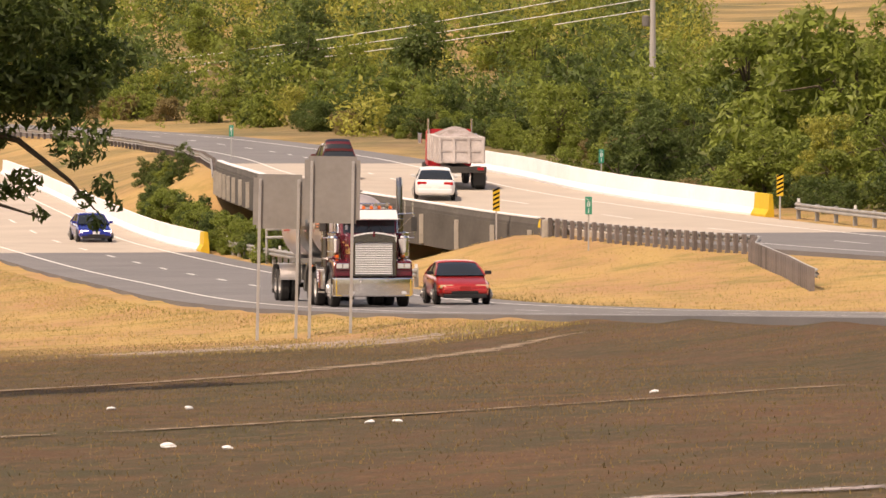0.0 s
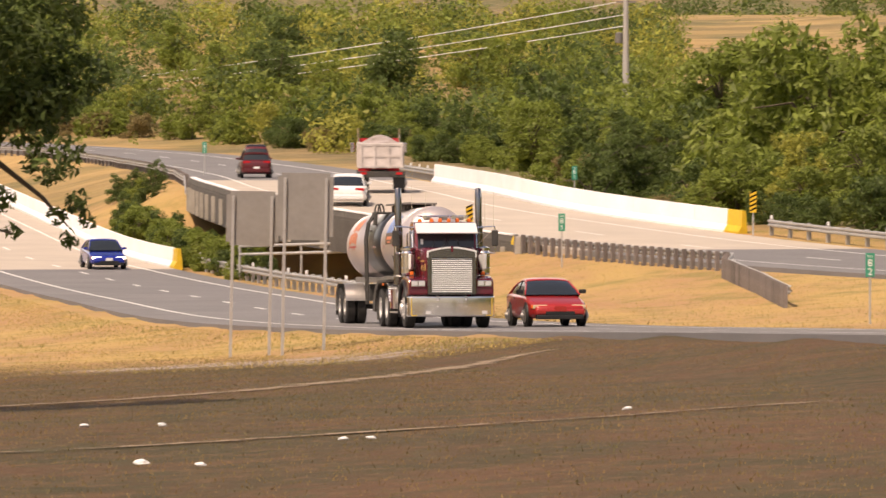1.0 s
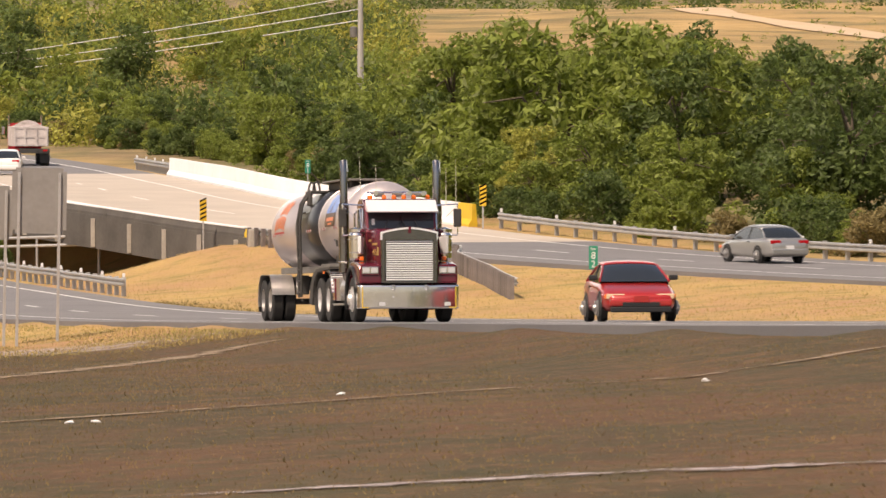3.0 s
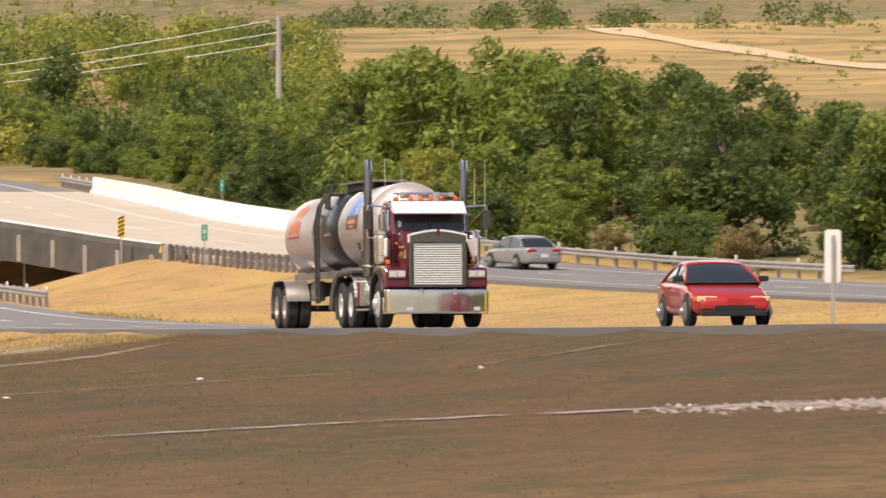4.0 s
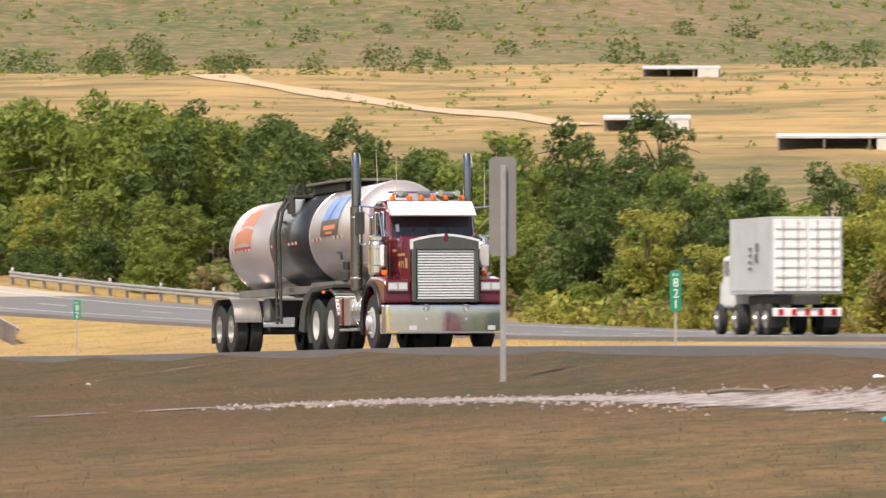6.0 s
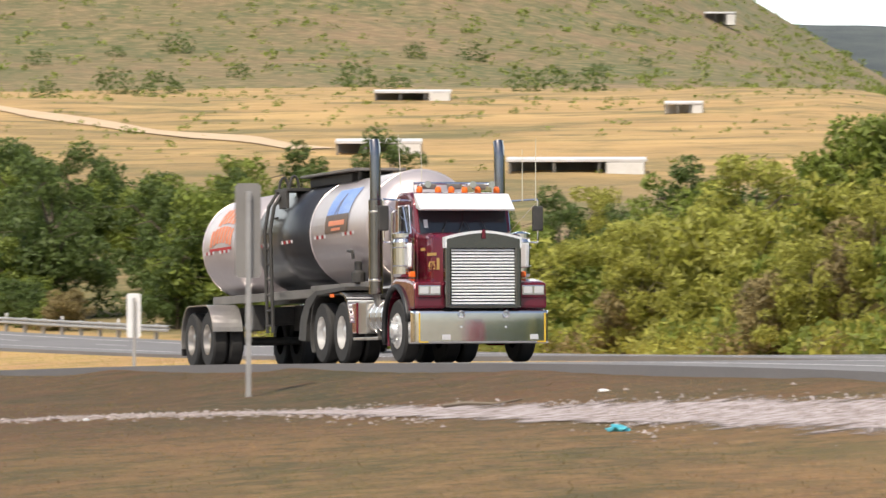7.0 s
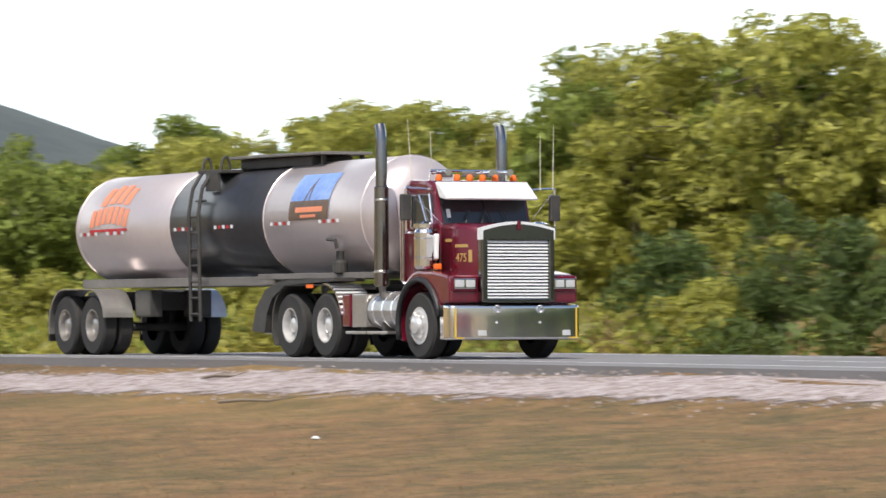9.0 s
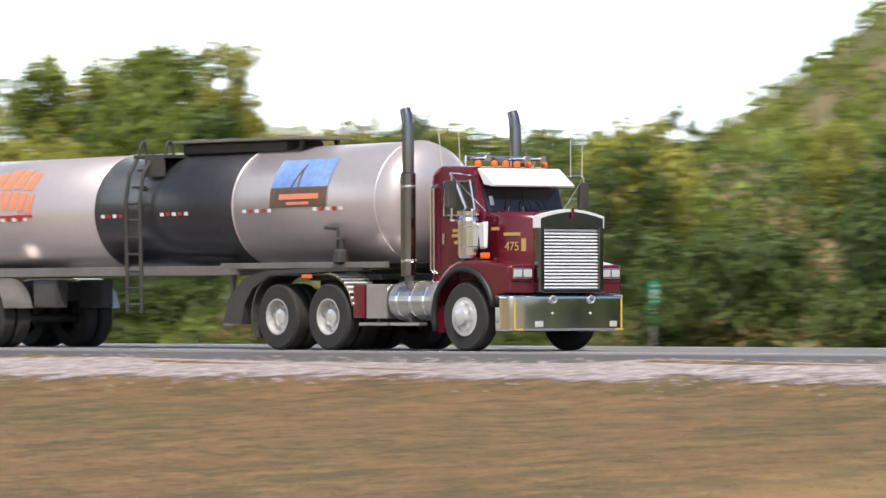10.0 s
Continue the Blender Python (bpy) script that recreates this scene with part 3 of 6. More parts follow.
def letters(text, size, mat, parent, m, name="lettering"):
    c = bpy.data.curves.new(name, "FONT")
    c.body, c.size, c.extrude, c.align_x = text, size, 0.003, "CENTER"
    tmp = bpy.data.objects.new(name, c)
    me = bpy.data.meshes.new_from_object(tmp)
    bpy.data.objects.remove(tmp)
    me.materials.append(mat)
    ob = new(name, me)
    ob.parent = parent
    ob.matrix_basis = m
    return ob


def tractor():
    t = thing("tractor_unit", pose(0, 0, 0), "cherry-red long-nosed truck tractor with chrome grille, bumper and stacks", "truck")
    WR = 0.55
    wheels = [wheel(t, 0, -1.04, r=WR, rim=0.31, side=-1), wheel(t, 0, 1.04, r=WR, rim=0.31, side=1)]
    for x in (-3.44, -4.79):
        for s in (-1, 1):
            wheels += [wheel(t, x, s * 1.07, r=WR, side=s, dished=True), wheel(t, x, s * 0.74, r=WR, side=s)]
    # chassis
    bm = bmesh.new()
    for y in (-0.42, 0.42):
        box(bm, (-2.2, y, 0.88), (6.2, 0.09, 0.26), bevel=0.01)
    for x in (-5.1, -4.1, -2.6, -0.4, 0.7):
        box(bm, (x, 0, 0.86), (0.12, 0.9, 0.18))
    box(bm, (-4.1, 0, 1.10), (1.0, 0.9, 0.1), bevel=0.02)
    part("chassis", bm, M_FRAME, t)
    for x in (0, -3.44, -4.79):
        bm = bmtube([(x, -0.95, WR), (x, 0.95, WR)], 0.075)
        if x:
            lathe(bm, [(0.05, -0.2), (0.2, -0.12), (0.2, 0.12), (0.05, 0.2)], 16, "y", (x, 0, WR))
        part("axle", bm, M_FRAME, t)
    for y in (-0.42, 0.42):
        part("leaf_spring", bmtube([(0.85, y, 0.74), (0.4, y, 0.66), (0, y, 0.63), (-0.4, y, 0.66), (-0.85, y, 0.74)], 0.045, 6), M_FRAME, t)
    # bumper: a tall plate that wraps back round both corners, with a rolled top edge
    half = [(1.245 - 0.055 * (y / 1.10) ** 2.5 - 0.020 * (y / 1.10), y) for y in np.linspace(0, 1.10, 12)] + [(1.06 + 0.11 * math.cos(q), 1.10 + 0.115 * math.sin(q)) for q in np.linspace(0.25, math.pi / 2, 6)] + [(0.95, 1.215), (0.80, 1.215)]
    out = [(x, -y) for x, y in half[:0:-1]] + half
    bm = bmesh.new()
    rows = []
    for dx, z in ((-0.05, 0.315), (-0.012, 0.325), (0.0, 0.340), (0.0, 0.360), (0.0005, 0.50), (0.0005, 0.68), (0.0, 0.835), (-0.001, 0.858), (-0.02, 0.882), (-0.07, 0.89)):
        rows.append([bm.verts.new((x + dx, y * (1 + dx * 0.3), z)) for x, y in out])
    for a, b in zip(rows, rows[1:]):
        for k in range(len(out) - 1):
            bm.faces.new((a[k], a[k + 1], b[k + 1], b[k]))
    bmesh.ops.recalc_face_normals(bm, faces=bm.faces[:])
    bmesh.ops.solidify(bm, geom=bm.faces[:], thickness=0.02)
    bumper = part("bumper", bm, M_BUMPER, t, "polished chrome bumper wrapping round its corners", smooth=True)
    for s in (-1, 1):
        bm = bmesh.new()
        box(bm, (1.170, 1.125 * s, 0.595), (0.014, 0.024, 0.50))
        box(bm, (1.182, 0.99 * s, 0.348), (0.014, 0.28, 0.024), Euler((0, 0, radians(-6.5 * s))).to_matrix())
        part("edge_stripe", bm, M_YELLOW, bumper, "yellow corner stripe")
    for y in (-0.40, 0.40):
        bm = bmesh.new()
        tube(bm, [(1.26 + 0.02 * math.cos(a), y + 0.05 * math.cos(a), 0.82 + 0.055 * math.sin(a)) for a in np.linspace(0, 6.28, 13)], 0.015, 8)
        part("tow_hook", bm, M_CHROME, bumper, "chrome tow shackle")
        part("bolt", lathe(bmesh.new(), [(0.018, 1.232), (0.018, 1.25), (0.008, 1.255)], 8, "x", (0, y, 0.60)), M_LAMP, bumper)
    for y in (-0.66, 0.92):
        part("fog_lamp", bmbox((1.245 - 0.062 * y * y, y, 0.43), (0.03, 0.15, 0.09), bevel=0.008), M_LAMP, bumper)
    # bonnet: flat-topped, narrowing to the grille
    bm = section_loft(bmesh.new(), [(0.06, 0.84, 1.05, 2.24, 0.10), (0.5, 0.77, 1.02, 2.235, 0.11), (1.13, 0.655, 0.95, 2.16, 0.10)])
    hood = part("hood", bm, M_RED, t, "glossy cherry-red bonnet", smooth=True)
    part("hood_seam", bmtube([(0.10, 0, 2.242), (0.5, 0, 2.238), (1.12, 0, 2.166)], 0.012, 6), M_CHROME, hood, "thin chrome centre strip")
    # front fenders: an arch over the wheel that falls into the lamp pod, with a black lip round the tyre
    for s in (-1, 1):
        y0, y1 = (0.62, 1.19) if s > 0 else (-1.19, -0.62)
        bm = bmesh.new()
        prof = [(0.72 * math.cos(radians(205 - 195 * k / 14)), 0.58 + 0.72 * math.sin(radians(205 - 195 * k / 14))) for k in range(15)]
        outer = [(-0.76, 0.34)] + [(0.80 * math.cos(radians(190 - 108 * k / 9)), 0.60 + 0.86 * math.sin(radians(190 - 108 * k / 9))) for k in range(10)] + [(0.5, 1.44), (0.86, 1.40), (1.04, 1.36), (1.09, 1.26), (1.10, 0.92), (0.80, 0.90)]
        extrude_profile(bm, outer + prof[::-1], y0, y1, bevel=0.05)
        part("fender", bm, M_RED, t, "rounded cherry-red front fender", smooth=False)
        arch = [(0.735 * math.cos(radians(200 - 190 * k / 16)), 0.58 + 0.735 * math.sin(radians(200 - 190 * k / 16))) for k in range(17)]
        part("arch_lip", bmtube([(x, 1.20 * s, z) for x, z in arch], 0.05, 8), M_BLACK, t, "black rubber lip round the wheel arch", smooth=True)
        bm = bmesh.new()
        section_loft(bm, [(0.90, 0.22, 1.11, 1.37, 0.05), (1.10, 0.235, 1.10, 1.37, 0.05), (1.125, 0.22, 1.12, 1.35, 0.04)])
        for v in bm.verts:
            v.co.y += 0.93 * s
        lamp = part("headlight", bm, M_RED, t, "red lamp pod with twin square lamps")
        part("bezel", bmbox((1.125, 0.93 * s, 1.235), (0.03, 0.40, 0.17), bevel=0.012), M_CHROME, lamp)
        for dy in (-0.10, 0.10):
            part("lens", bmbox((1.142, 0.93 * s + dy, 1.235), (0.02, 0.165, 0.12), bevel=0.012), M_LAMP, lamp)
        part("marker_lamp", bmbox((0.30, 1.00 * s, 1.52), (0.15, 0.09, 0.10), bevel=0.02), M_AMBER, t)
    # grille: bright slats in a deep surround under an arched crown
    bm = bmesh.new()
    for s in (-1, 1):
        box(bm, (1.175, 0.625 * s, 1.46), (0.15, 0.115, 1.06), bevel=0.03)
    box(bm, (1.175, 0, 0.955), (0.15, 1.2, 0.06), bevel=0.012)
    grille = part("grille_surround", bm, M_SURROUND, t, "smoky chrome grille surround")
    part("grille_back", bmbox((1.13, 0, 1.45), (0.04, 1.2, 1.0)), M_BLACK, grille)

    def crown(name, inset, x0, x1, lift, mat, label):
        """An arched plate across the head of the grille."""
        arch = [(y, 2.255 - lift - 0.115 * abs(y / 0.69) ** 1.7) for y in np.linspace(-0.685 + inset, 0.685 - inset, 15)]
        arch = [(-0.685 + inset, 1.955)] + arch + [(0.685 - inset, 1.955)]
        bm = bmesh.new()
        a = [bm.verts.new((x0, y, z)) for y, z in arch]
        b = [bm.verts.new((x1, y, z)) for y, z in arch]
        bm.faces.new(a), bm.faces.new(b[::-1])
        for k in range(len(arch)):
            j = (k + 1) % len(arch)
            bm.faces.new((a[k], b[k], b[j], a[j]))
        bmesh.ops.recalc_face_normals(bm, faces=bm.faces[:])
        return part(name, bm, mat, grille, label)

    crown("crown", 0.0, 1.10, 1.252, 0.0, M_VISOR, "bright arched crown")
    crown("crown_panel", 0.03, 1.24, 1.258, 0.045, M_SURROUND, "dark polished panel under the crown")
    slat = None
    for k in range(18):
        bm = bmbox((0, 0, 0), (0.044, 1.13, 0.015), Euler((0, radians(42), 0)).to_matrix(), bevel=0.004)
        if slat is None:
            slat = part("slat", bm, M_VISOR, grille)
            ob = slat
        else:
            bm.free()
            ob = new("slat", slat.data)
            ob.parent = grille
        ob.matrix_basis = pose(1.215, 0, 1.01 + k * 0.0535)
    part("badge", bmbox((1.275, 0, 2.19), (0.03, 0.075, 0.16), bevel=0.02, taper=(1, 0.8)), M_RED, grille, "small red shield badge")
    # cab, narrower than the fenders
    CW = 0.87
    bm = bmesh.new()
    prof = [(-1.2, 1.0), (0.12, 1.0), (0.12, 2.16), (-0.06, 2.72), (-0.12, 2.86), (-0.35, 2.96), (-0.95, 2.98), (-1.17, 2.88), (-1.2, 2.7)]
    extrude_profile(bm, prof, -CW, CW, bevel=0.07)
    cab = part("cab", bm, M_RED, t, "cherry-red day cab")
    th = math.atan2(0.18, 0.56)
    for s in (-1, 1):
        part("windshield", bmbox((0.052, 0.396 * s, 2.43), (0.03, 0.785, 0.53), Euler((0, -th, 0)).to_matrix(), bevel=0.006), M_GLASS, cab, "dark tinted windscreen half")
        for y in (0.12, 0.42):
            part("wiper", bmtube([(0.19, y * s, 2.22), (0.13, (y - 0.10) * s, 2.44)], 0.011, 6), M_BLACK, cab)
    part("sticker", bmbox((0.085, -0.68, 2.40), (0.012, 0.07, 0.15), Euler((0, -th, 0)).to_matrix()), M_WHITE, cab, "white inspection sticker")
    bm = bmesh.new()
    visor = [(0.10, 2.66), (0.34, 2.62), (0.36, 2.65), (-0.02, 2.93), (-0.06, 2.91)]
    extrude_profile(bm, visor, -0.855, 0.855, bevel=0.012)
    part("visor", bm, M_VISOR, cab, "polished drop visor over the windscreen")
    for s in (-1, 1):
        part("side_window", bmbox((-0.46, (CW + 0.002) * s, 2.44), (0.72, 0.02, 0.52), bevel=0.01), M_GLASS, cab)
        fr = bmesh.new()
        for p in ([(-0.06, 0, 2.17), (-0.20, 0, 2.72), (-0.84, 0, 2.72), (-0.84, 0, 2.17), (-0.06, 0, 2.17)], [(-0.56, 0, 2.72), (-0.24, 0, 2.17)]):
            tube(fr, [(x, (CW + 0.018) * s, z) for x, _, z in p], 0.024, 6)
        part("window_trim", fr, M_CHROME, cab, "chrome window trim")
        part("door_seam", bmtube([(-0.94, (CW - 0.002) * s, 2.80), (-0.94, (CW - 0.002) * s, 1.25), (-0.70, (CW - 0.002) * s, 1.15), (0.02, (CW - 0.002) * s, 1.15)], 0.008, 4), M_BLACK, cab)
        part("door_handle", bmbox((-0.86, (CW + 0.015) * s, 1.80), (0.06, 0.03, 0.18), bevel=0.01), M_CHROME, cab)
        for x in (-1.04, -1.12):
            part("grab_rail", bmtube([(x, CW * s, 1.25), (x, (CW + 0.07) * s, 1.30), (x, (CW + 0.07) * s, 2.62), (x, CW * s, 2.67)], 0.017, 6), M_CHROME, cab)
        # air cleaner canister
        bm = lathe(bmesh.new(), [(0.05, 1.46), (0.15, 1.48), (0.175, 1.53), (0.175, 1.66), (0.187, 1.67), (0.175, 1.68), (0.175, 1.98), (0.187, 1.99), (0.175, 2.00), (0.175, 2.08), (0.15, 2.14), (0.185, 2.16), (0.185, 2.23), (0.05, 2.27)], 20, "z", (-0.02, 1.07 * s, 0))
        part("air_cleaner", bm, M_CHROME, t, "polished air-cleaner canister", smooth=False)
        shield = part("intake_shield", bmbox((0.27, 1.01 * s, 1.84), (0.24, 0.07, 0.42), Euler((0, radians(-5), radians(24 * s))).to_matrix(), bevel=0.025, taper=(1.35, 1.3)), M_VISOR, t, "polished intake shield")
        part("emblem", bmbox((0.295, 1.052 * s, 1.86), (0.07, 0.008, 0.13), Euler((0, 0, radians(24 * s))).to_matrix()), M_TAPE_RED, shield)
        # exhaust stack: pipe with a curved cut top in a wide perforated shield
        bm = bmesh.new()
        tube(bm, [(-1.45, 1.14 * s, 2.85), (-1.45, 1.14 * s, 3.62), (-1.47, 1.14 * s, 3.78), (-1.52, 1.14 * s, 3.90)], [0.098, 0.098, 0.096, 0.090], 18, caps=False)
        stack = part("exhaust_pipe", bm, M_STACK, t, "tall chrome exhaust stack", smooth=True)
        part("heat_shield", lathe(bmesh.new(), [(0.10, 1.20), (0.125, 1.21), (0.125, 2.86), (0.10, 2.88)], 18, "z", (-1.45, 1.14 * s, 0)), M_STACK, stack, "chrome heat shield", smooth=False)
        part("elbow", bmtube([(-1.45, 1.14 * s, 1.25), (-1.45, 1.10 * s, 1.05), (-1.45, 0.7 * s, 0.98)], 0.075, 10), M_FRAMEGREY, stack)
        for z in (1.45, 2.65):
            part("clamp", lathe(bmesh.new(), [(0.128, z - 0.02), (0.134, z - 0.01), (0.134, z + 0.01), (0.128, z + 0.02)], 18, "z", (-1.45, 1.14 * s, 0)), M_CHROME, stack)
        # mirror on a wide loop
        bm = bmesh.new()
        my = 1.40 * s
        tube(bm, [(-0.12, CW * s, 2.80), (-0.08, my, 2.83), (-0.05, my, 2.80), (-0.05, my, 2.12), (-0.08, my, 2.08), (-0.12, CW * s, 2.10)], 0.018, 6)
        tube(bm, [(-0.05, my, 2.8), (0.10, 0.80 * s, 2.22)], 0.005, 5)
        mirror = part("mirror_bracket", bm, M_CHROME, t)
        part("mirror", bmbox((-0.07, my, 2.50), (0.09, 0.19, 0.44), bevel=0.03), M_FRAME, mirror, "dark-backed door mirror")
        # fuel tank, steps and side panel
        tank = part("fuel_tank", lathe(bmesh.new(), [(0.1, -1.96), (0.30, -1.94), (0.315, -1.90), (0.315, -0.86), (0.30, -0.82), (0.1, -0.80)], 24, "x", (0, 0.86 * s, 0.80)), M_ALU, t, "polished aluminium fuel tank", smooth=False)
        for x in (-1.72, -1.38, -1.04):
            part("strap", lathe(bmesh.new(), [(0.316, x - 0.03), (0.324, x - 0.025), (0.324, x + 0.025), (0.316, x + 0.03)], 24, "x", (0, 0.86 * s, 0.80)), M_CHROME, tank)
        part("battery_box", bmbox((-2.24, 0.92 * s, 0.80), (0.52, 0.50, 0.56), bevel=0.02), M_ALU, t, "dull aluminium battery box")
        part("tool_box", bmbox((-2.66, 1.02 * s, 0.80), (0.28, 0.36, 0.54), bevel=0.02), M_RED, t, "red side panel")
        for x in (-1.45, -2.25):
            part("step", bmbox((x, 1.14 * s, 0.43), (0.74, 0.18, 0.05), bevel=0.01), M_ALU, t)
            part("step_bracket", bmbox((x, 0.98 * s, 0.52), (0.06, 0.26, 0.18)), M_FRAME, t)
        # rear fenders
        lo, hi = min(0.62 * s, 1.24 * s), max(0.62 * s, 1.24 * s)
        part("rear_fender", arc_fender(bmesh.new(), -4.79, -3.44, 0.58, 0.67, lo, hi, 0.02, 215, 70), M_FRAME, t, "black full-length rear fender")
        bm = bmesh.new()
        arc_fender(bm, -3.44, -3.44, 0.58, 0.685, lo, hi, 0.014, 92, 12)
        plate = part("tread_plate", bm, M_CHROME, t, "bright quarter fender of tread plate")
        for k in range(9):
            a = radians(84 - 8.5 * k)
            part("rib", bmbox((-3.44 + 0.69 * math.cos(a), 0.93 * s, 0.58 + 0.69 * math.sin(a)), (0.035, 0.58, 0.012), Euler((0, math.pi / 2 - a, 0)).to_matrix()), M_VISOR, plate)
        part("lamp_strip", bmbox((-3.95, 1.245 * s, 1.22), (0.26, 0.012, 0.06)), M_AMBER, t)
    # roof lights, horns and a rail behind them
    for y in (-0.70, -0.36, -0.12, 0.12, 0.36, 0.70):
        part("beacon", lathe(bmesh.new(), [(0.055, 2.95), (0.058, 3.00), (0.045, 3.04), (0.015, 3.055)], 12, "z", (-0.22, y, 0)), M_AMBER, t, "amber roof marker lamp")
    bar = part("roof_bar", bmtube([(-0.50, -0.72, 2.96), (-0.50, -0.72, 3.12), (-0.50, 0.72, 3.12), (-0.50, 0.72, 2.96)], 0.022, 8), M_CHROME, t, "chrome roof rail")
    for y in (-0.45, 0.0, 0.45):
        part("flood_lamp", bmbox((-0.46, y, 3.06), (0.10, 0.24, 0.09), bevel=0.02), M_FRAMEGREY, bar)
    for y in (-0.58, 0.24, 0.58):
        part("horn", lathe(bmesh.new(), [(0.06, -0.10), (0.03, -0.18), (0.022, -0.62), (0.035, -0.66)], 14, "x", (0, y, 3.09)), M_CHROME, t, "chrome air horn")
    for x, y, z0, lean, hgt in ((-1.0, -0.80, 2.95, -0.16, 1.05), (-1.0, -0.42, 2.95, -0.06, 0.85), (-0.05, 1.36, 2.80, 0.03, 1.10), (-0.05, 1.12, 2.80, 0.0, 0.9)):
        part("antenna", bmtube([(x, y, z0), (x + lean, y, z0 + hgt)], [0.010, 0.004], 5), M_ANTENNA, t, "thin whip antenna")
    # lettering on the bonnet and door
    side = math.degrees(math.atan2(0.84 - 0.655, 1.07))
    letters("475", 0.20, M_GOLD, t, pose(0.66, -0.748, 1.60, 90, 0, side))
    for x, z, w in ((0.66, 1.86, 0.34), (0.32, 1.95, 0.16)):
        part("lettering_bar", bmbox((x, -0.848 + 0.173 * (x - 0.06), z), (w, 0.01, 0.05), Euler((0, 0, radians(side))).to_matrix()), M_GOLD, t)
    part("emblem", bmbox((0.90, -0.706, 1.69), (0.09, 0.01, 0.20), Euler((0, 0, radians(side))).to_matrix()), M_GOLD, t)
    for z, w in ((1.93, 0.30), (1.85, 0.34), (1.74, 0.22)):
        part("lettering_bar", bmbox((-0.50, -CW - 0.003, z), (w, 0.008, 0.05)), M_GOLD, cab)
    return t, wheels


def tank_trailer():
    """Origin on the ground under the kingpin; the tank runs back along -x."""
    t = thing("tank_trailer", pose(0, 0, 0), "silver road tank trailer with a dark middle band", "trailer")
    X = 4.1  # kingpin behind the steering axle
    R = 1.0

    def shell(name, x0, x1, mat, label, r0=None, r1=None, ends=(False, False)):
        prof = []
        zc = 2.42
        if ends[0]:
            prof += [(0.02, x0 + 0.0), (0.45, x0 + 0.05), (0.75, x0 + 0.16), (0.93, x0 + 0.34), (R, x0 + 0.62)]
        else:
            prof += [(R * 0.995, x0), (R, x0 + 0.002)]
        if ends[1]:
            prof += [(R, x1 - 0.55), (0.94, x1 - 0.32), (0.78, x1 - 0.15), (0.45, x1 - 0.04), (0.02, x1)]
        else:
            prof += [(R, x1 - 0.002), (R * 0.995, x1)]
        bm = lathe(bmesh.new(), prof, 48, "x")
        for v in bm.verts:
            v.co.z += zc + v.co.x * 0.008
        return part(name, bm, mat, t, label, smooth=True)

    o = X
    front = shell("tank_front", -6.3 + o, -1.95 + o, M_STEELTANK, "brushed silver front section of the tank", ends=(False, True))
    mid = shell("tank_middle", -10.2 + o, -6.3 + o, M_TANKDARK, "dark painted middle band of the tank")
    rear = shell("tank_rear", -14.9 + o, -10.2 + o, M_STEELTANK, "brushed silver rear section of the tank", ends=(True, False))

    def zc(x):
        return 2.42 + x * 0.008

    def on_side(x, h, s=-1, out=0.006):
        y = s * math.sqrt(max(R * R - h * h, 0.01))
        n = Vector((0, y, h)).normalized()
        return Vector((x, 0, zc(x))) + Vector((0, y, h)) + n * out

    def patch(name, x0, x1, h0, h1, mat, par, out=0.008, n=8, shear=0.0):
        bm = bmesh.new()
        g = [[bm.verts.new(on_side(x0 + (x1 - x0) * i + shear * (j / n), h0 + (h1 - h0) * j / n, -1, out)) for i in (0, 1)] for j in range(n + 1)]
        for j in range(n):
            bm.faces.new((g[j][0], g[j][1], g[j + 1][1], g[j + 1][0]))
        return part(name, bm, mat, par)

    # picture panel
    patch("picture_sky", -5.25 + o, -3.75 + o, 0.12, 0.74, M_PANEL_SKY, front)
    patch("picture_earth", -5.25 + o, -3.75 + o, -0.05, 0.28, M_PANEL_EARTH, front, 0.012)
    patch("picture_lettering", -5.0 + o, -3.95 + o, 0.08, 0.17, M_LOGO, front, 0.016)
    patch("picture_lettering", -4.8 + o, -4.2 + o, -0.01, 0.04, M_LOGO, front, 0.016)
    patch("picture_crane", -4.75 + o, -4.70 + o, 0.26, 0.66, M_PANEL_EARTH, front, 0.012, shear=0.22)
    patch("picture_crane", -4.55 + o, -4.51 + o, 0.26, 0.62, M_PANEL_EARTH, front, 0.012)
    # emblem blocks in orange with dark edges, in place of the maker's lettering
    for k in range(4):
        patch("emblem_bar", -13.45 + o + k * 0.34, -13.19 + o + k * 0.34, 0.42 + 0.04 * math.sin(k), 0.74 + 0.06 * math.sin(k * 1.1), M_LOGO, rear, shear=0.06)
    for k in range(7):
        patch("emblem_bar", -13.75 + o + k * 0.245, -13.56 + o + k * 0.245, 0.02 + 0.07 * math.sin(k * 0.52), 0.34 + 0.07 * math.sin(k * 0.52), M_LOGO, rear, shear=0.05)
    patch("emblem_bar", -13.75 + o, -12.05 + o, -0.06, -0.01, M_TAPE_RED, rear)
    # reflective tape
    for x0 in (-14.2, -13.0, -10.0, -8.3, -6.0, -4.1):
        for k in range(5):
            patch("tape", x0 + o + 0.17 * k, x0 + o + 0.17 * k + 0.11, -0.12, -0.06, M_TAPE_RED if k % 2 else M_WHITE, front if x0 > -6.3 else (mid if x0 > -10.2 else rear), n=1)
    # weld seams
    for x in (-2.5, -6.28, -10.22, -14.3):
        bm = lathe(bmesh.new(), [(R, x - 0.02 + o), (R + 0.012, x - 0.01 + o), (R + 0.012, x + 0.01 + o), (R, x + 0.02 + o)], 40, "x", (0, 0, zc(x + o)))
        part("seam", bm, M_STEELTANK, t)
    # roof walkway with hatches
    top = zc(-6.5 + o) + R
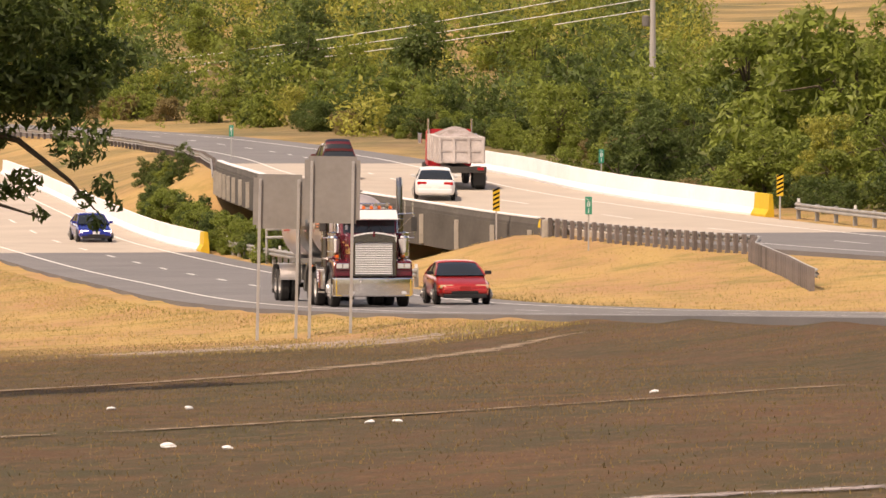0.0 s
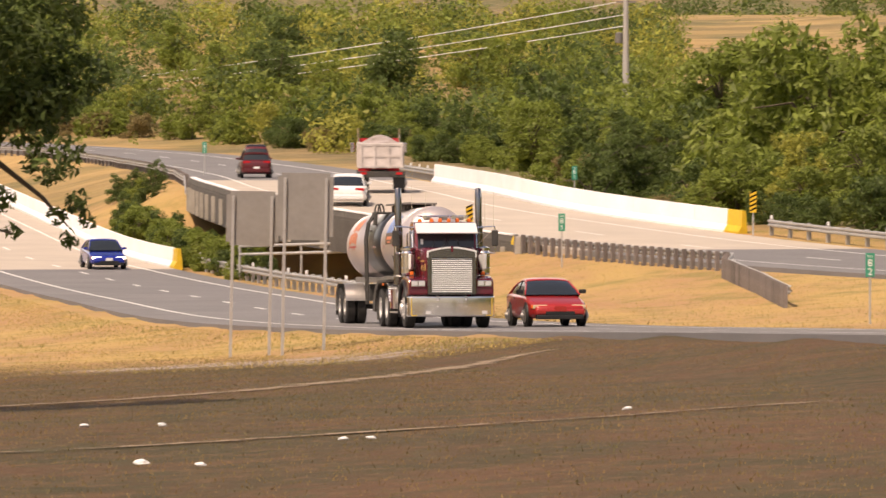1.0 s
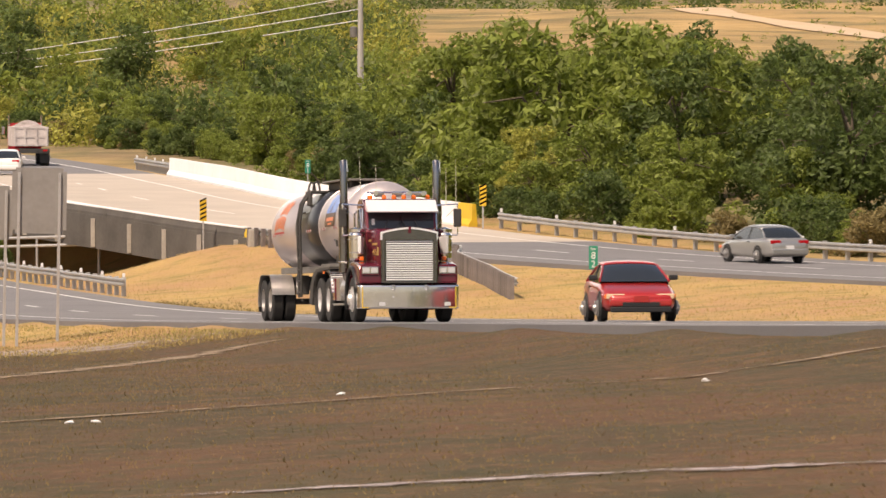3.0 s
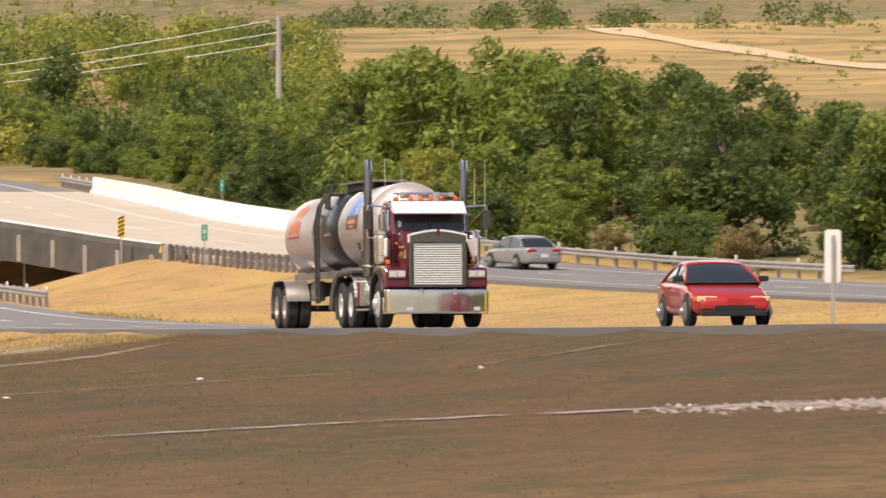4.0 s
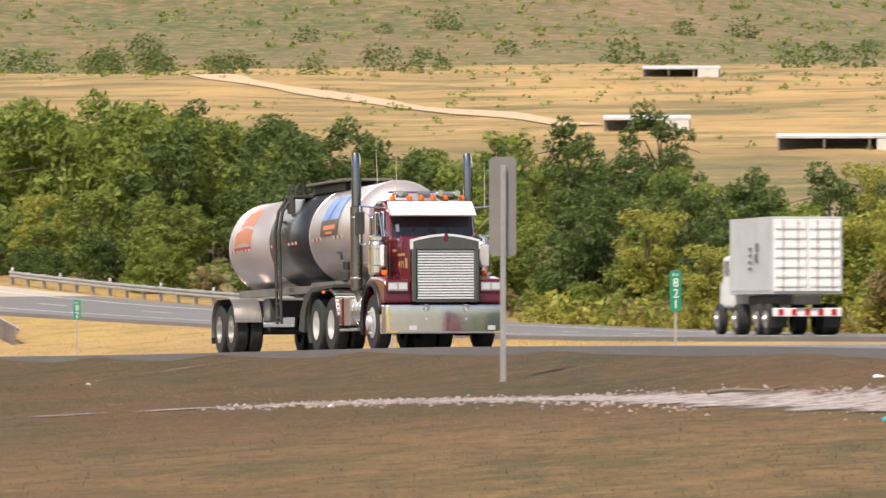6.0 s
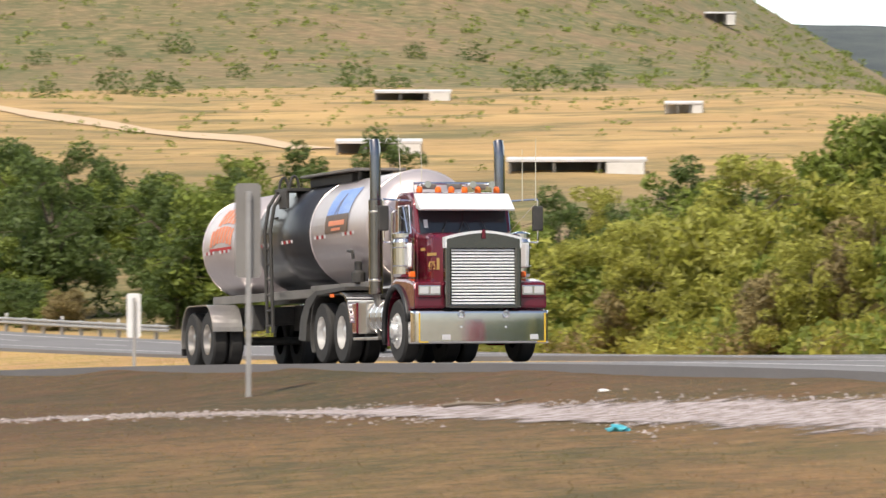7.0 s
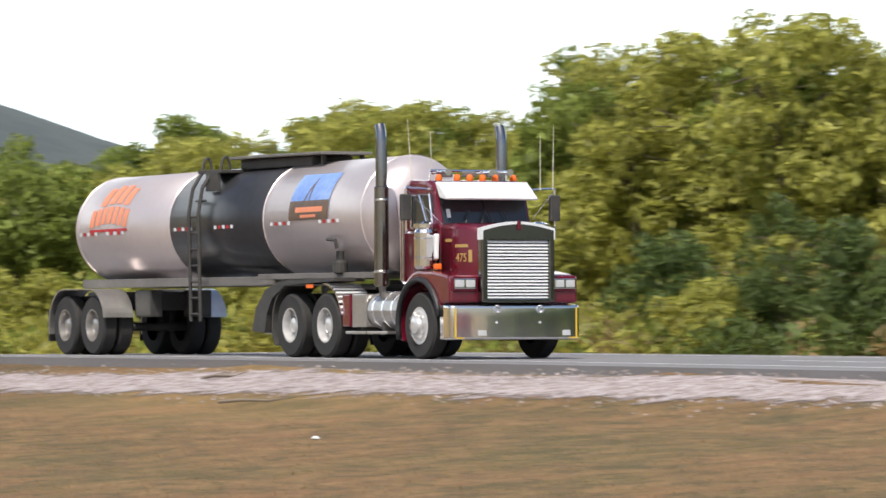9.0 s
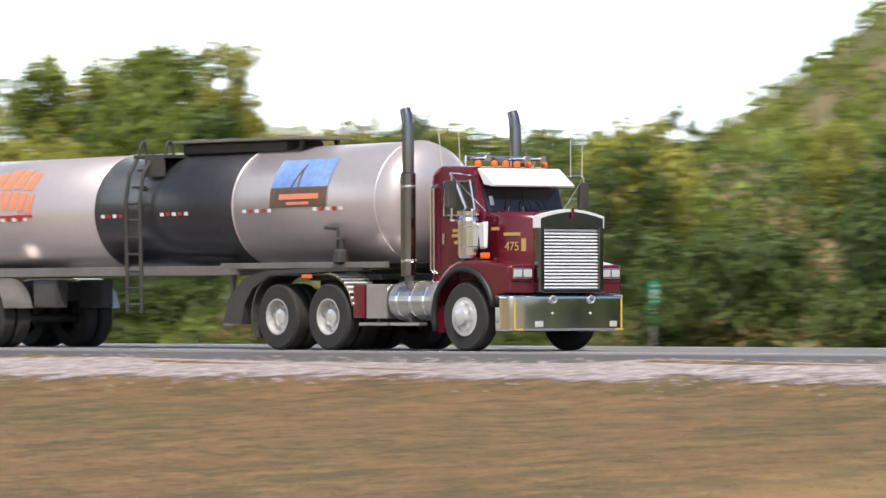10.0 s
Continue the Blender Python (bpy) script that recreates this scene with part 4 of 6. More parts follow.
    walkway = part("walkway", bmbox((-6.75 + o, -0.05, top + 0.14), (3.7, 1.0, 0.05), bevel=0.01), M_FRAMEGREY, t, "dark roof walkway")
    part("spill_box", bmbox((-7.0 + o, 0.0, top + 0.02), (2.9, 0.8, 0.18), bevel=0.03), M_FRAME, walkway)
    for x in (-8.0, -5.2):
        for y in (-0.35, 0.4):
            part("support", bmbox((x + o, y, top + 0.04), (0.08, 0.06, 0.24)), M_FRAME, walkway)
    for x in (-8.4, -7.6):
        part("hatch", lathe(bmesh.new(), [(0.25, 0), (0.27, 0.1), (0.2, 0.16), (0.05, 0.18)], 18, "z", (x + o, 0, top + 0.03)), M_FRAME, walkway)
    part("landing", bmbox((-8.75 + o, -0.62, top - 0.10), (0.95, 0.52, 0.06), bevel=0.01), M_FRAME, walkway, "small dark landing at the head of the ladder")
    part("landing_bracket", bmbox((-8.62 + o, -0.86, top - 0.28), (0.5, 0.07, 0.34), bevel=0.01), M_FRAME, walkway)
    for x in (-9.16, -8.40):
        part("hand_hoop", bmtube([(x + o, -0.72 + 0.09 * math.cos(a), top - 0.10 + 0.26 * math.sin(a)) for a in np.linspace(0, math.pi, 9)], 0.026, 8), M_FRAME, walkway)
    # ladder
    lx = -8.95 + o
    bm = bmesh.new()
    for dx in (-0.2, 0.2):
        tube(bm, [(lx + dx, -1.06, 0.62), (lx + dx, -1.10, 2.55), (lx + dx, -1.02, 3.0), (lx + dx, -0.80, 3.34)], 0.035, 8)
    ladder = part("ladder", bm, M_FRAME, t, "black steel ladder")
    for k in range(9):
        z = 0.75 + k * 0.29
        y = -1.07 if z < 2.5 else -1.07 + (z - 2.5) * 0.42
        part("rung", bmtube([(lx - 0.2, y, z), (lx + 0.2, y, z)], 0.022, 6), M_FRAME, ladder)
    # frame rails and underside gear
    for y in (-0.62, 0.62):
        part("rail", bmbox((-10.7 + o, y, 1.33), (8.2, 0.12, 0.16), bevel=0.01), M_FRAMEGREY, t)
        part("rail", bmbox((-4.6 + o, y * 1.3, 1.40), (4.4, 0.10, 0.10), bevel=0.01), M_FRAMEGREY, t)
    part("fifth_wheel_plate", bmbox((0.3, 0, 1.20), (1.9, 1.1, 0.10), bevel=0.02), M_FRAME, t)
    bm = bmesh.new()
    box(bm, (-13.8 + o, 0, 1.0), (2.6, 0.9, 0.35), bevel=0.03)
    box(bm, (-12.2 + o, -0.5, 0.95), (0.7, 0.25, 0.5), bevel=0.03)
    box(bm, (-12.2 + o, 0.5, 0.95), (0.7, 0.25, 0.5), bevel=0.03)
    for x in (-13.18, -14.43):
        tube(bm, [(x + o, -0.95, 0.52), (x + o, 0.95, 0.52)], 0.08)
    part("bogie", bm, M_FRAME, t)
    bm = bmesh.new()
    for y in (-0.5, 0.5):
        tube(bm, [(-6.9 + o, y, 1.35), (-6.9 + o, y, 0.45)], 0.06, 8)
        box(bm, (-6.9 + o, y, 0.42), (0.25, 0.22, 0.05))
    tube(bm, [(-6.9 + o, -0.5, 0.9), (-6.9 + o, 0.5, 0.9)], 0.04, 8)
    part("landing_gear", bm, M_FRAMEGREY, t)
    for s in (-1, 1):
        lo, hi = min(0.66 * s, 1.26 * s), max(0.66 * s, 1.26 * s)
        bm = bmesh.new()
        arc_fender(bm, -14.43 + o, -13.18 + o, 0.56, 0.67, lo, hi, 0.02, 195, 12)
        part("fender", bm, M_ALU, t, "dull aluminium trailer fender")
        bm = bmesh.new()
        prof = [(-3.0 + o, 1.36), (-5.0 + o, 1.32), (-5.65 + o, 1.18), (-6.05 + o, 0.85), (-6.2 + o, 0.45), (-5.7 + o, 0.42), (-5.62 + o, 0.75), (-5.4 + o, 1.02), (-4.9 + o, 1.24), (-3.0 + o, 1.30)]
        extrude_profile(bm, prof, lo, hi)
        part("spray_guard", bm, M_FRAME, t, "black curved spray guard behind the drive wheels")
        part("mud_flap", bmbox((-15.15 + o, 0.95 * s, 0.55), (0.02, 0.58, 0.6)), M_FRAME, t)
    part("valve", lathe(bmesh.new(), [(0.05, 0), (0.13, 0.03), (0.13, 0.2), (0.07, 0.24), (0.07, 0.4)], 12, "z", (-3.55 + o, -0.86, 1.42)), M_FRAME, t)
    part("valve_pipe", bmtube([(-3.8 + o, -0.98, 2.02), (-3.45 + o, -1.0, 2.0), (-3.45 + o, -0.98, 1.86)], 0.03, 8), M_FRAME, t)
    part("tail_bar", bmbox((-15.1 + o, 0, 0.95), (0.12, 2.3, 0.16), bevel=0.02), M_FRAMEGREY, t)
    for s in (-1, 1):
        part("tail_lamp", bmbox((-15.17 + o, 0.9 * s, 0.95), (0.03, 0.3, 0.1)), M_TAIL, t)
    wheels = []
    for x in (-13.18, -14.43):
        for s in (-1, 1):
            wheels += [wheel(t, x + o, s * 1.07, r=0.55, side=s, dished=True, rim_mat=M_ALU), wheel(t, x + o, s * 0.74, r=0.55, side=s, rim_mat=M_ALU)]
    return t, wheels


M_OLD_LENS = material("yellowed_lens", (0.72, 0.55, 0.36), 0.25, vary=(0.5, 0.34, 0.2), scale=6, coat=0.5)


def car(name, label, paint, L=4.4, W=1.74, H=1.38, style="coupe", lamps_on=False, tail=False):
    """A passenger car; x forward, origin on the ground at its middle."""
    t = thing(name, pose(0, 0, 0), label, "car", group="passing cars")
    h, w = L / 2, W / 2
    suv = style == "suv"
    belt = 0.92 if not suv else 1.05
    c0 = 0.34 if not suv else 0.42
    bm = section_loft(bmesh.new(), [(-h, w * 0.80, 0.42, belt - 0.14, 0.10), (-h + 0.10, w * 0.93, 0.30, belt + 0.03, 0.14), (-h + 0.75, w, 0.24, belt + 0.05, 0.16), (-0.3, w, 0.22, belt, 0.14), (h * 0.42, w * 0.99, 0.22, belt - 0.04, 0.15),
                                    (h - 0.62, w * 0.98, 0.23, belt - 0.16, 0.16), (h - 0.16, w * 0.92, 0.26, belt - 0.27, 0.14), (h, w * 0.78, 0.36, belt - 0.36, 0.08)])
    body = part("body", bm, paint, t, smooth=True)
    if suv:
        st = [(-h + 0.12, 0.70, belt), (-h + 0.35, 0.66, H), (0.45, 0.66, H - 0.03), (1.15, 0.72, belt)]
    elif style == "coupe":
        st = [(-h + 0.55, 0.70, belt), (-0.85, 0.60, H - 0.06), (0.10, 0.60, H - 0.02), (1.0, 0.70, belt - 0.02)]
    else:
        st = [(-h + 0.50, 0.70, belt), (-1.0, 0.62, H - 0.04), (0.15, 0.62, H - 0.02), (1.08, 0.71, belt - 0.02)]
    xr0, xr1 = st[1][0], st[2][0]
    half = w * 0.93
    roofline = curve([(st[0][0], belt - 0.01), (st[0][0] * 0.62 + xr0 * 0.38, belt + (st[1][2] - belt) * 0.52), (xr0, st[1][2] - 0.02), ((xr0 + xr1) / 2, H), (xr1, st[2][2] - 0.02), (xr1 * 0.5 + st[3][0] * 0.5, belt + (st[2][2] - belt) * 0.56), (st[3][0], belt - 0.02)])

    def shell(x, off=0.0):
        """Right half of the cabin's cross-section at x, from the sill to the middle of the roof."""
        z = float(roofline(x))
        k = min(max((z - belt) / 0.3, 0.0), 1.0)
        hw = half * (1 - 0.21 * max(z - belt, 0) / (H - belt))
        return [(half * 0.99, belt - 0.08), (half * 0.985, belt - 0.01), (hw + off, z - 0.075 * k), (hw - 0.02 * k + off, z - 0.035 * k + off), (hw - 0.09 * k, z - 0.006 * k + off), (hw * 0.5, z + 0.014 * k + off), (0, z + 0.02 * k + off)]

    def loft(xs, lo, off):
        bm = bmesh.new()
        rings = []
        for x in xs:
            q = shell(x, off)[lo:]
            rings.append([bm.verts.new((x, -y, z)) for y, z in q] + [bm.verts.new((x, y, z)) for y, z in q[-2::-1]])
        for a, b in zip(rings, rings[1:]):
            for k in range(len(a) - 1):
                bm.faces.new((a[k], a[k + 1], b[k + 1], b[k]))
        bmesh.ops.recalc_face_normals(bm, faces=bm.faces[:])
        return bm

    part("window_glass", loft(np.linspace(st[0][0], st[3][0], 19), 0, 0.0), M_GLASS, t, "dark tinted window glass", smooth=True)
    bm = loft(np.linspace(xr0 - 0.14, xr1 + 0.10, 11), 2, 0.010)
    bmesh.ops.solidify(bm, geom=bm.faces[:], thickness=0.008)
    part("roof", bm, paint, t, smooth=True)
    for s in (-1, 1):
        for xs in (np.linspace(st[3][0], xr1 + 0.04, 5), np.linspace(st[0][0] + 0.03, xr0 - 0.04, 5)):
            part("pillar", bmtube([(float(x), s * (shell(x)[3][0] + 0.004), shell(x)[3][1] + 0.002) for x in xs], 0.028, 6), paint, t)
        part("pillar", bmtube([(-0.34, s * (half * 0.985 + 0.004), belt - 0.02), (-0.36, s * (shell(-0.36)[2][0] + 0.006), shell(-0.36)[2][1])], 0.022, 6), M_BLACK, t)
        mm = part("side_mirror", bmbox((0.78, s * (w + 0.07), belt + 0.07), (0.14, 0.20, 0.12), bevel=0.03), M_BLACK if style == "coupe" else paint, t)
        part("headlight", bmbox((h - 0.14, s * w * 0.66, belt - 0.36), (0.16, 0.42, 0.12), bevel=0.03), M_HEADLIGHT_ON if lamps_on else (M_OLD_LENS if style == "coupe" else M_LAMP), t)
        part("tail_lamp", bmbox((-h + 0.06, s * w * 0.66, belt - 0.10), (0.12, 0.42, 0.14), bevel=0.03), M_TAIL, t)
        part("turn_lamp", bmbox((h - 0.20, s * w * 0.90, belt - 0.36), (0.16, 0.08, 0.10), bevel=0.02), M_AMBER, t)
        part("door_handle", bmbox((-0.45, s * (w + 0.005), belt - 0.12), (0.16, 0.02, 0.04)), M_BLACK, t)
    part("bumper", bmbox((h - 0.05, 0, 0.42), (0.20, W * 0.84, 0.16), bevel=0.05), paint, t)
    part("air_dam", bmbox((h - 0.06, 0, 0.27), (0.22, W * 0.80, 0.13), bevel=0.03), M_BLACK, t)
    part("lower_grille", bmbox((h + 0.035, 0, 0.38), (0.04, W * 0.5, 0.10), bevel=0.01), M_BLACK, t)
    part("number_plate", bmbox((h + 0.055, 0, 0.50), (0.02, 0.34, 0.14)), M_WHITE if lamps_on else paint, t)
    part("number_plate", bmbox((-h - 0.01, 0, 0.62), (0.02, 0.34, 0.14)), M_WHITE, t)
    part("rear_bumper", bmbox((-h + 0.06, 0, 0.46), (0.22, W * 0.86, 0.22), bevel=0.05), paint, t)
    wheels = []
    wb = L * 0.58
    for x in (wb / 2 + 0.05, -wb / 2 + 0.05):
        for s in (-1, 1):
            part("wheel_arch", lathe(bmesh.new(), [(c0 + 0.04, s * (w - 0.02)), (c0 + 0.03, s * (w + 0.004)), (c0 - 0.02, s * (w + 0.004))], 22, "y", (x, 0, c0 - 0.02)), M_BLACK, t)
            wheels.append(wheel(t, x, s * (w - 0.07), r=c0 - 0.03, w=0.2, rim=0.20, side=s, rim_mat=M_ALU))
    return t, wheels, c0 - 0.03


M_DIRTYWHITE = material("dusty_white", (0.58, 0.53, 0.51), 0.7, vary=(0.36, 0.31, 0.29), scale=1.1, amount=0.8)


def dump_truck():
    t = thing("dump_truck", pose(0, 0, 0), "white dump truck heaped with gravel", "truck")
    bm = bmesh.new()
    prof = [(-3.0, 1.25), (1.2, 1.25), (1.4, 2.45), (1.1, 2.5), (-2.85, 2.5)]
    extrude_profile(bm, prof, -1.1, 1.1, bevel=0.04)
    bed = part("dump_bed", bm, M_DIRTYWHITE, t, "white ribbed steel dump bed")
    for k in range(5):
        for s in (-1, 1):
            part("rib", bmbox((-2.6 + k * 0.95, 1.12 * s, 1.87), (0.14, 0.08, 1.25), bevel=0.01), M_DIRTYWHITE, bed)
    for y in (-1.02, -0.36, 0.36, 1.02):
        part("rib", bmbox((-2.96, y, 1.87), (0.10, 0.12, 1.25), Euler((0, radians(7), 0)).to_matrix()), M_DIRTYWHITE, bed)
    for z in (1.35, 1.85, 2.42):
        part("rib", bmbox((-2.98 + (z - 1.35) * 0.12, 0, z), (0.10, 2.2, 0.10)), M_DIRTYWHITE, bed)
    bm = bmesh.new()
    bmesh.ops.create_grid(bm, x_segments=14, y_segments=10, size=1)
    for v in bm.verts:
        r = max(abs(v.co.x), abs(v.co.y))
        v.co = Vector((-0.7 + v.co.x * 2.0, v.co.y * 1.03, 2.42 + 0.5 * (1 - r**1.5) + 0.05 * noise.noise(v.co * 5)))
    part("gravel_load", bm, M_GRAVEL, t, "heaped grey gravel")
    bm = section_loft(bmesh.new(), [(1.8, 1.05, 0.9, 2.7, 0.12), (3.0, 1.05, 0.9, 2.6, 0.12), (3.3, 1.0, 0.9, 1.9, 0.12), (4.6, 0.8, 0.8, 1.75, 0.15)])
    part("cab", bm, M_TAPE_RED, t, "red cab")
    part("chassis", bmbox((0.3, 0, 0.95), (7.0, 0.9, 0.3), bevel=0.02), M_FRAME, t)
    part("tail_beam", bmbox((-3.0, 0, 0.95), (0.2, 2.4, 0.3), bevel=0.02), M_FRAME, t)
    for s in (-1, 1):
        part("tail_lamp", bmbox((-3.12, 0.9 * s, 1.0), (0.04, 0.3, 0.12)), M_TAIL, t)
        part("mud_flap", bmbox((-2.75, 0.9 * s, 0.55), (0.02, 0.6, 0.7)), M_BLACK, t)
        part("mirror", bmbox((2.9, 1.35 * s, 2.2), (0.1, 0.2, 0.5), bevel=0.02), M_CHROME, t)
        part("exhaust_pipe", bmtube([(1.75, 1.05 * s, 1.2), (1.75, 1.05 * s, 3.2)], 0.07), M_CHROME, t)
    wheels = []
    for x in (-2.2, -0.9, 3.6):
        for s in (-1, 1):
            wheels.append(wheel(t, x, 0.98 * s, side=s, w=0.45 if x < 3 else 0.28, rim_mat=M_ALU))
    return t, wheels


def container_truck():
    t = thing("container_truck", pose(0, 0, 0), "white truck with a pale grey shipping container", "truck")
    box_ = part("container", bmbox((-1.0, 0, 2.62), (6.06, 2.40, 2.55), bevel=0.02), M_CONT, t, "pale grey steel shipping container")
    for k in range(20):
        for s in (-1, 1):
            part("corrugation", bmbox((-3.75 + k * 0.285, 1.205 * s, 2.62), (0.13, 0.04, 2.3), bevel=0.01), M_CONT, box_)
    for s in (-1, 1):
        dr = part("door", bmbox((-4.05, 0.58 * s, 2.62), (0.05, 1.12, 2.36), bevel=0.01), M_WHITE, box_)
        for z in np.linspace(1.65, 3.55, 7):
            part("door_rib", bmbox((-4.09, 0.58 * s, z), (0.04, 1.0, 0.12), bevel=0.01), M_WHITE, dr)
        for dy in (-0.25, 0.25):
            part("lock_bar", bmtube([(-4.13, 0.58 * s + dy, 1.45), (-4.13, 0.58 * s + dy, 3.8)], 0.02, 6), M_STEEL, dr)
        for k, z in enumerate((2.9, 2.55)):
            part("emblem", bmbox((-2.1 + 0.1 * k, 1.232 * s, z), (0.5, 0.01, 0.28)), M_FRAMEGREY, box_)
        for k in range(4):
            part("emblem", bmbox((-1.1, 1.232 * s, 2.2 + 0.22 * k), (0.5, 0.01, 0.09)), M_FRAMEGREY, box_)
    part("chassis", bmbox((-0.6, 0, 1.15), (7.2, 0.9, 0.3), bevel=0.02), M_FRAME, t)
    part("rear_bumper", bmbox((-4.0, 0, 0.75), (0.15, 2.3, 0.28), bevel=0.02), M_WHITE, t, "white bumper with red stripes")
    for k in range(5):
        part("stripe", bmbox((-4.085, -0.9 + k * 0.45, 0.75), (0.01, 0.18, 0.2)), M_TAPE_RED, t)
    bm = section_loft(bmesh.new(), [(2.4, 1.05, 0.9, 2.75, 0.12), (3.6, 1.05, 0.9, 2.65, 0.12), (3.9, 1.0, 0.9, 1.95, 0.12), (5.2, 0.8, 0.8, 1.8, 0.15)])
    part("cab", bm, M_WHITE, t, "white cab")
    for s in (-1, 1):
        part("side_window", bmbox((3.1, 1.055 * s, 2.25), (0.75, 0.02, 0.5)), M_GLASS, t)
        part("mud_flap", bmbox((-3.8, 0.9 * s, 0.55), (0.02, 0.6, 0.6)), M_BLACK, t)
    wheels = []
    for x in (-3.2, -1.9, 1.2, 4.3):
        for s in (-1, 1):
            wheels.append(wheel(t, x, 0.98 * s, side=s, w=0.45 if x < 4 else 0.28, rim_mat=M_ALU))
    return t, wheels


M_CONT = material("container_paint", (0.50, 0.52, 0.54), 0.55, vary=(0.38, 0.39, 0.40), scale=1.2, amount=0.6)
M_CARRED = material("car_red", (0.42, 0.022, 0.02), 0.3, 0.1, vary=(0.34, 0.02, 0.018), scale=2, coat=0.7)
M_CARBLUE = material("car_blue", (0.012, 0.03, 0.30), 0.25, 0.3, coat=0.8)
M_CARWHITE = material("car_white", (0.75, 0.74, 0.74), 0.3, coat=0.6)
M_CARWINE = material("car_wine", (0.11, 0.008, 0.014), 0.3, 0.2, coat=0.7)
M_CARSILVER = material("car_silver", (0.46, 0.45, 0.43), 0.35, 0.7, coat=0.5)
M_CARBLACK = material("car_black", (0.012, 0.013, 0.017), 0.25, 0.2, coat=0.7)

tractor_unit, tractor_wheels = tractor()
trailer, trailer_wheels = tank_trailer()
red_car = car("red_car", "faded red two-door coupe driving in the far lane", M_CARRED, 4.3, 1.68, 1.36, "coupe")
blue_car = car("blue_car", "bright blue saloon with its headlights on", M_CARBLUE, 4.5, 1.78, 1.42, "sedan", lamps_on=True)
white_car = car("white_car", "white saloon following the dump truck", M_CARWHITE, 4.7, 1.82, 1.45, "sedan")
wine_car = car("wine_red_suv", "dark wine-red sport utility car driving away", M_CARWINE, 4.5, 1.82, 1.68, "suv")
silver_car = car("silver_car", "silver saloon driving away on the far carriageway", M_CARSILVER, 4.5, 1.76, 1.42, "sedan")
dark_car = car("dark_car", "near-black saloon driving away on the far carriageway", M_CARBLACK, 4.8, 1.84, 1.45, "sedan")
dumper, dumper_wheels = dump_truck()
boxer, boxer_wheels = container_truck()
# ---- sky and distance ----
M_SKY = material("hazy_sky", (0.87, 0.955, 1.0), 1.0, emit=0.74)
_b = bmesh.new()
_ring = [[_b.verts.new((4300 * math.sin(radians(a)), 4300 * math.cos(radians(a)), z)) for a in range(-60, 91, 3)] for z in (-300, 1500)]
for _k in range(50):
    _b.faces.new((_ring[0][_k], _ring[0][_k + 1], _ring[1][_k + 1], _ring[1][_k]))
tagged(mesh_object("sky_backdrop", _b, M_SKY), "bright hazy white sky above the far hills", "sky", kind="structure")


# ---- bridge barriers ----
def barrier(name, label, fx, fz, y0, y1, u, h, mat, seg=3.0, w=0.42, dz=0.0, face=1):
    """A concrete parapet made of cast lengths, with a sloped foot towards the road."""
    t = thing(name, pose(0, 0, 0), label, "barrier")
    y = y0
    while y < y1 - 0.1:
        first = (y == y0)
        ye = y + 1.4 if first else min(y + seg, y1)
        bm = bmesh.new()
        rings = []
        for yy in (y + 0.012, ye - 0.012):
            z = float(fz(yy)) + dz
            prof = [(-w / 2 * face, -0.3), (w * 0.55 * face, -0.3), (w * 0.55 * face, 0.08), (w * 0.18 * face, 0.32), (w * 0.10 * face, h), (-w * 0.30 * face, h), (-w / 2 * face, 0.1)]
            ring = []
            for du, pz in prof:
                x, yq = lateral(fx, yy, u - du)
                ring.append(bm.verts.new((float(x), float(yq), z + pz)))
            rings.append(ring)
        n = len(rings[0])
        for k in range(n):
            bm.faces.new((rings[0][k], rings[0][(k + 1) % n], rings[1][(k + 1) % n], rings[1][k]))
        bm.faces.new(rings[0]), bm.faces.new(rings[1][::-1])
        bmesh.ops.recalc_face_normals(bm, faces=bm.faces[:])
        part("parapet_end" if first else "parapet_length", bm, M_YELLOW if first else mat, t, "yellow painted end block" if first else "")
        y = ye
    return t


barrier("bridge_parapet", "whitewashed concrete bridge parapet of the near carriageway", xA, zA, 301, 398, 7.3, 0.95, M_WHITEWASH)
barrier("bridge_parapet", "whitewashed concrete parapet on the outer side of the bridge", xB, zB, 274.5, 346, 7.0, 1.0, M_WHITEWASH)
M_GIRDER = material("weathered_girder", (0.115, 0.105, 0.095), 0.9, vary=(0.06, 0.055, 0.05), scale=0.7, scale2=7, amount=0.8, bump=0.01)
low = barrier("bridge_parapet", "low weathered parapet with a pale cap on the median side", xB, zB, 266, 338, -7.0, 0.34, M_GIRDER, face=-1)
ribbon("parapet_cap", xB, zB, 267.5, 338, -7.16, -6.86, 0.40, M_WHITEWASH, 3.0, skirt=0.055, parent=low)
girder = thing("bridge_girder", pose(0, 0, 0), "weathered grey concrete bridge girder with upright stiffeners", "bridge", kind="structure")
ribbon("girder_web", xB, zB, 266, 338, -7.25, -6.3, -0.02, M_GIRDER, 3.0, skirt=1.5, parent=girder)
for k in range(18):
    yv = 268 + k * 3.9
    gx, gy = lateral(xB, yv, -7.32)
    part("stiffener", bmbox((float(gx), float(gy), float(zB(yv)) - 0.8), (0.20, 0.24, 1.3), bevel=0.02), M_CONCRETE, girder)
abut = thing("bridge_abutment", pose(0, 0, 0), "pale rough concrete abutment at the bridge end", "bridge", kind="structure")
gx, gy = lateral(xB, 266.5, -6.9)
part("wing_wall", bmbox((float(gx), float(gy), float(zB(266)) - 0.8), (1.2, 3.0, 2.4), bevel=0.08, taper=(0.8, 0.9)), M_CONCRETE, abut)


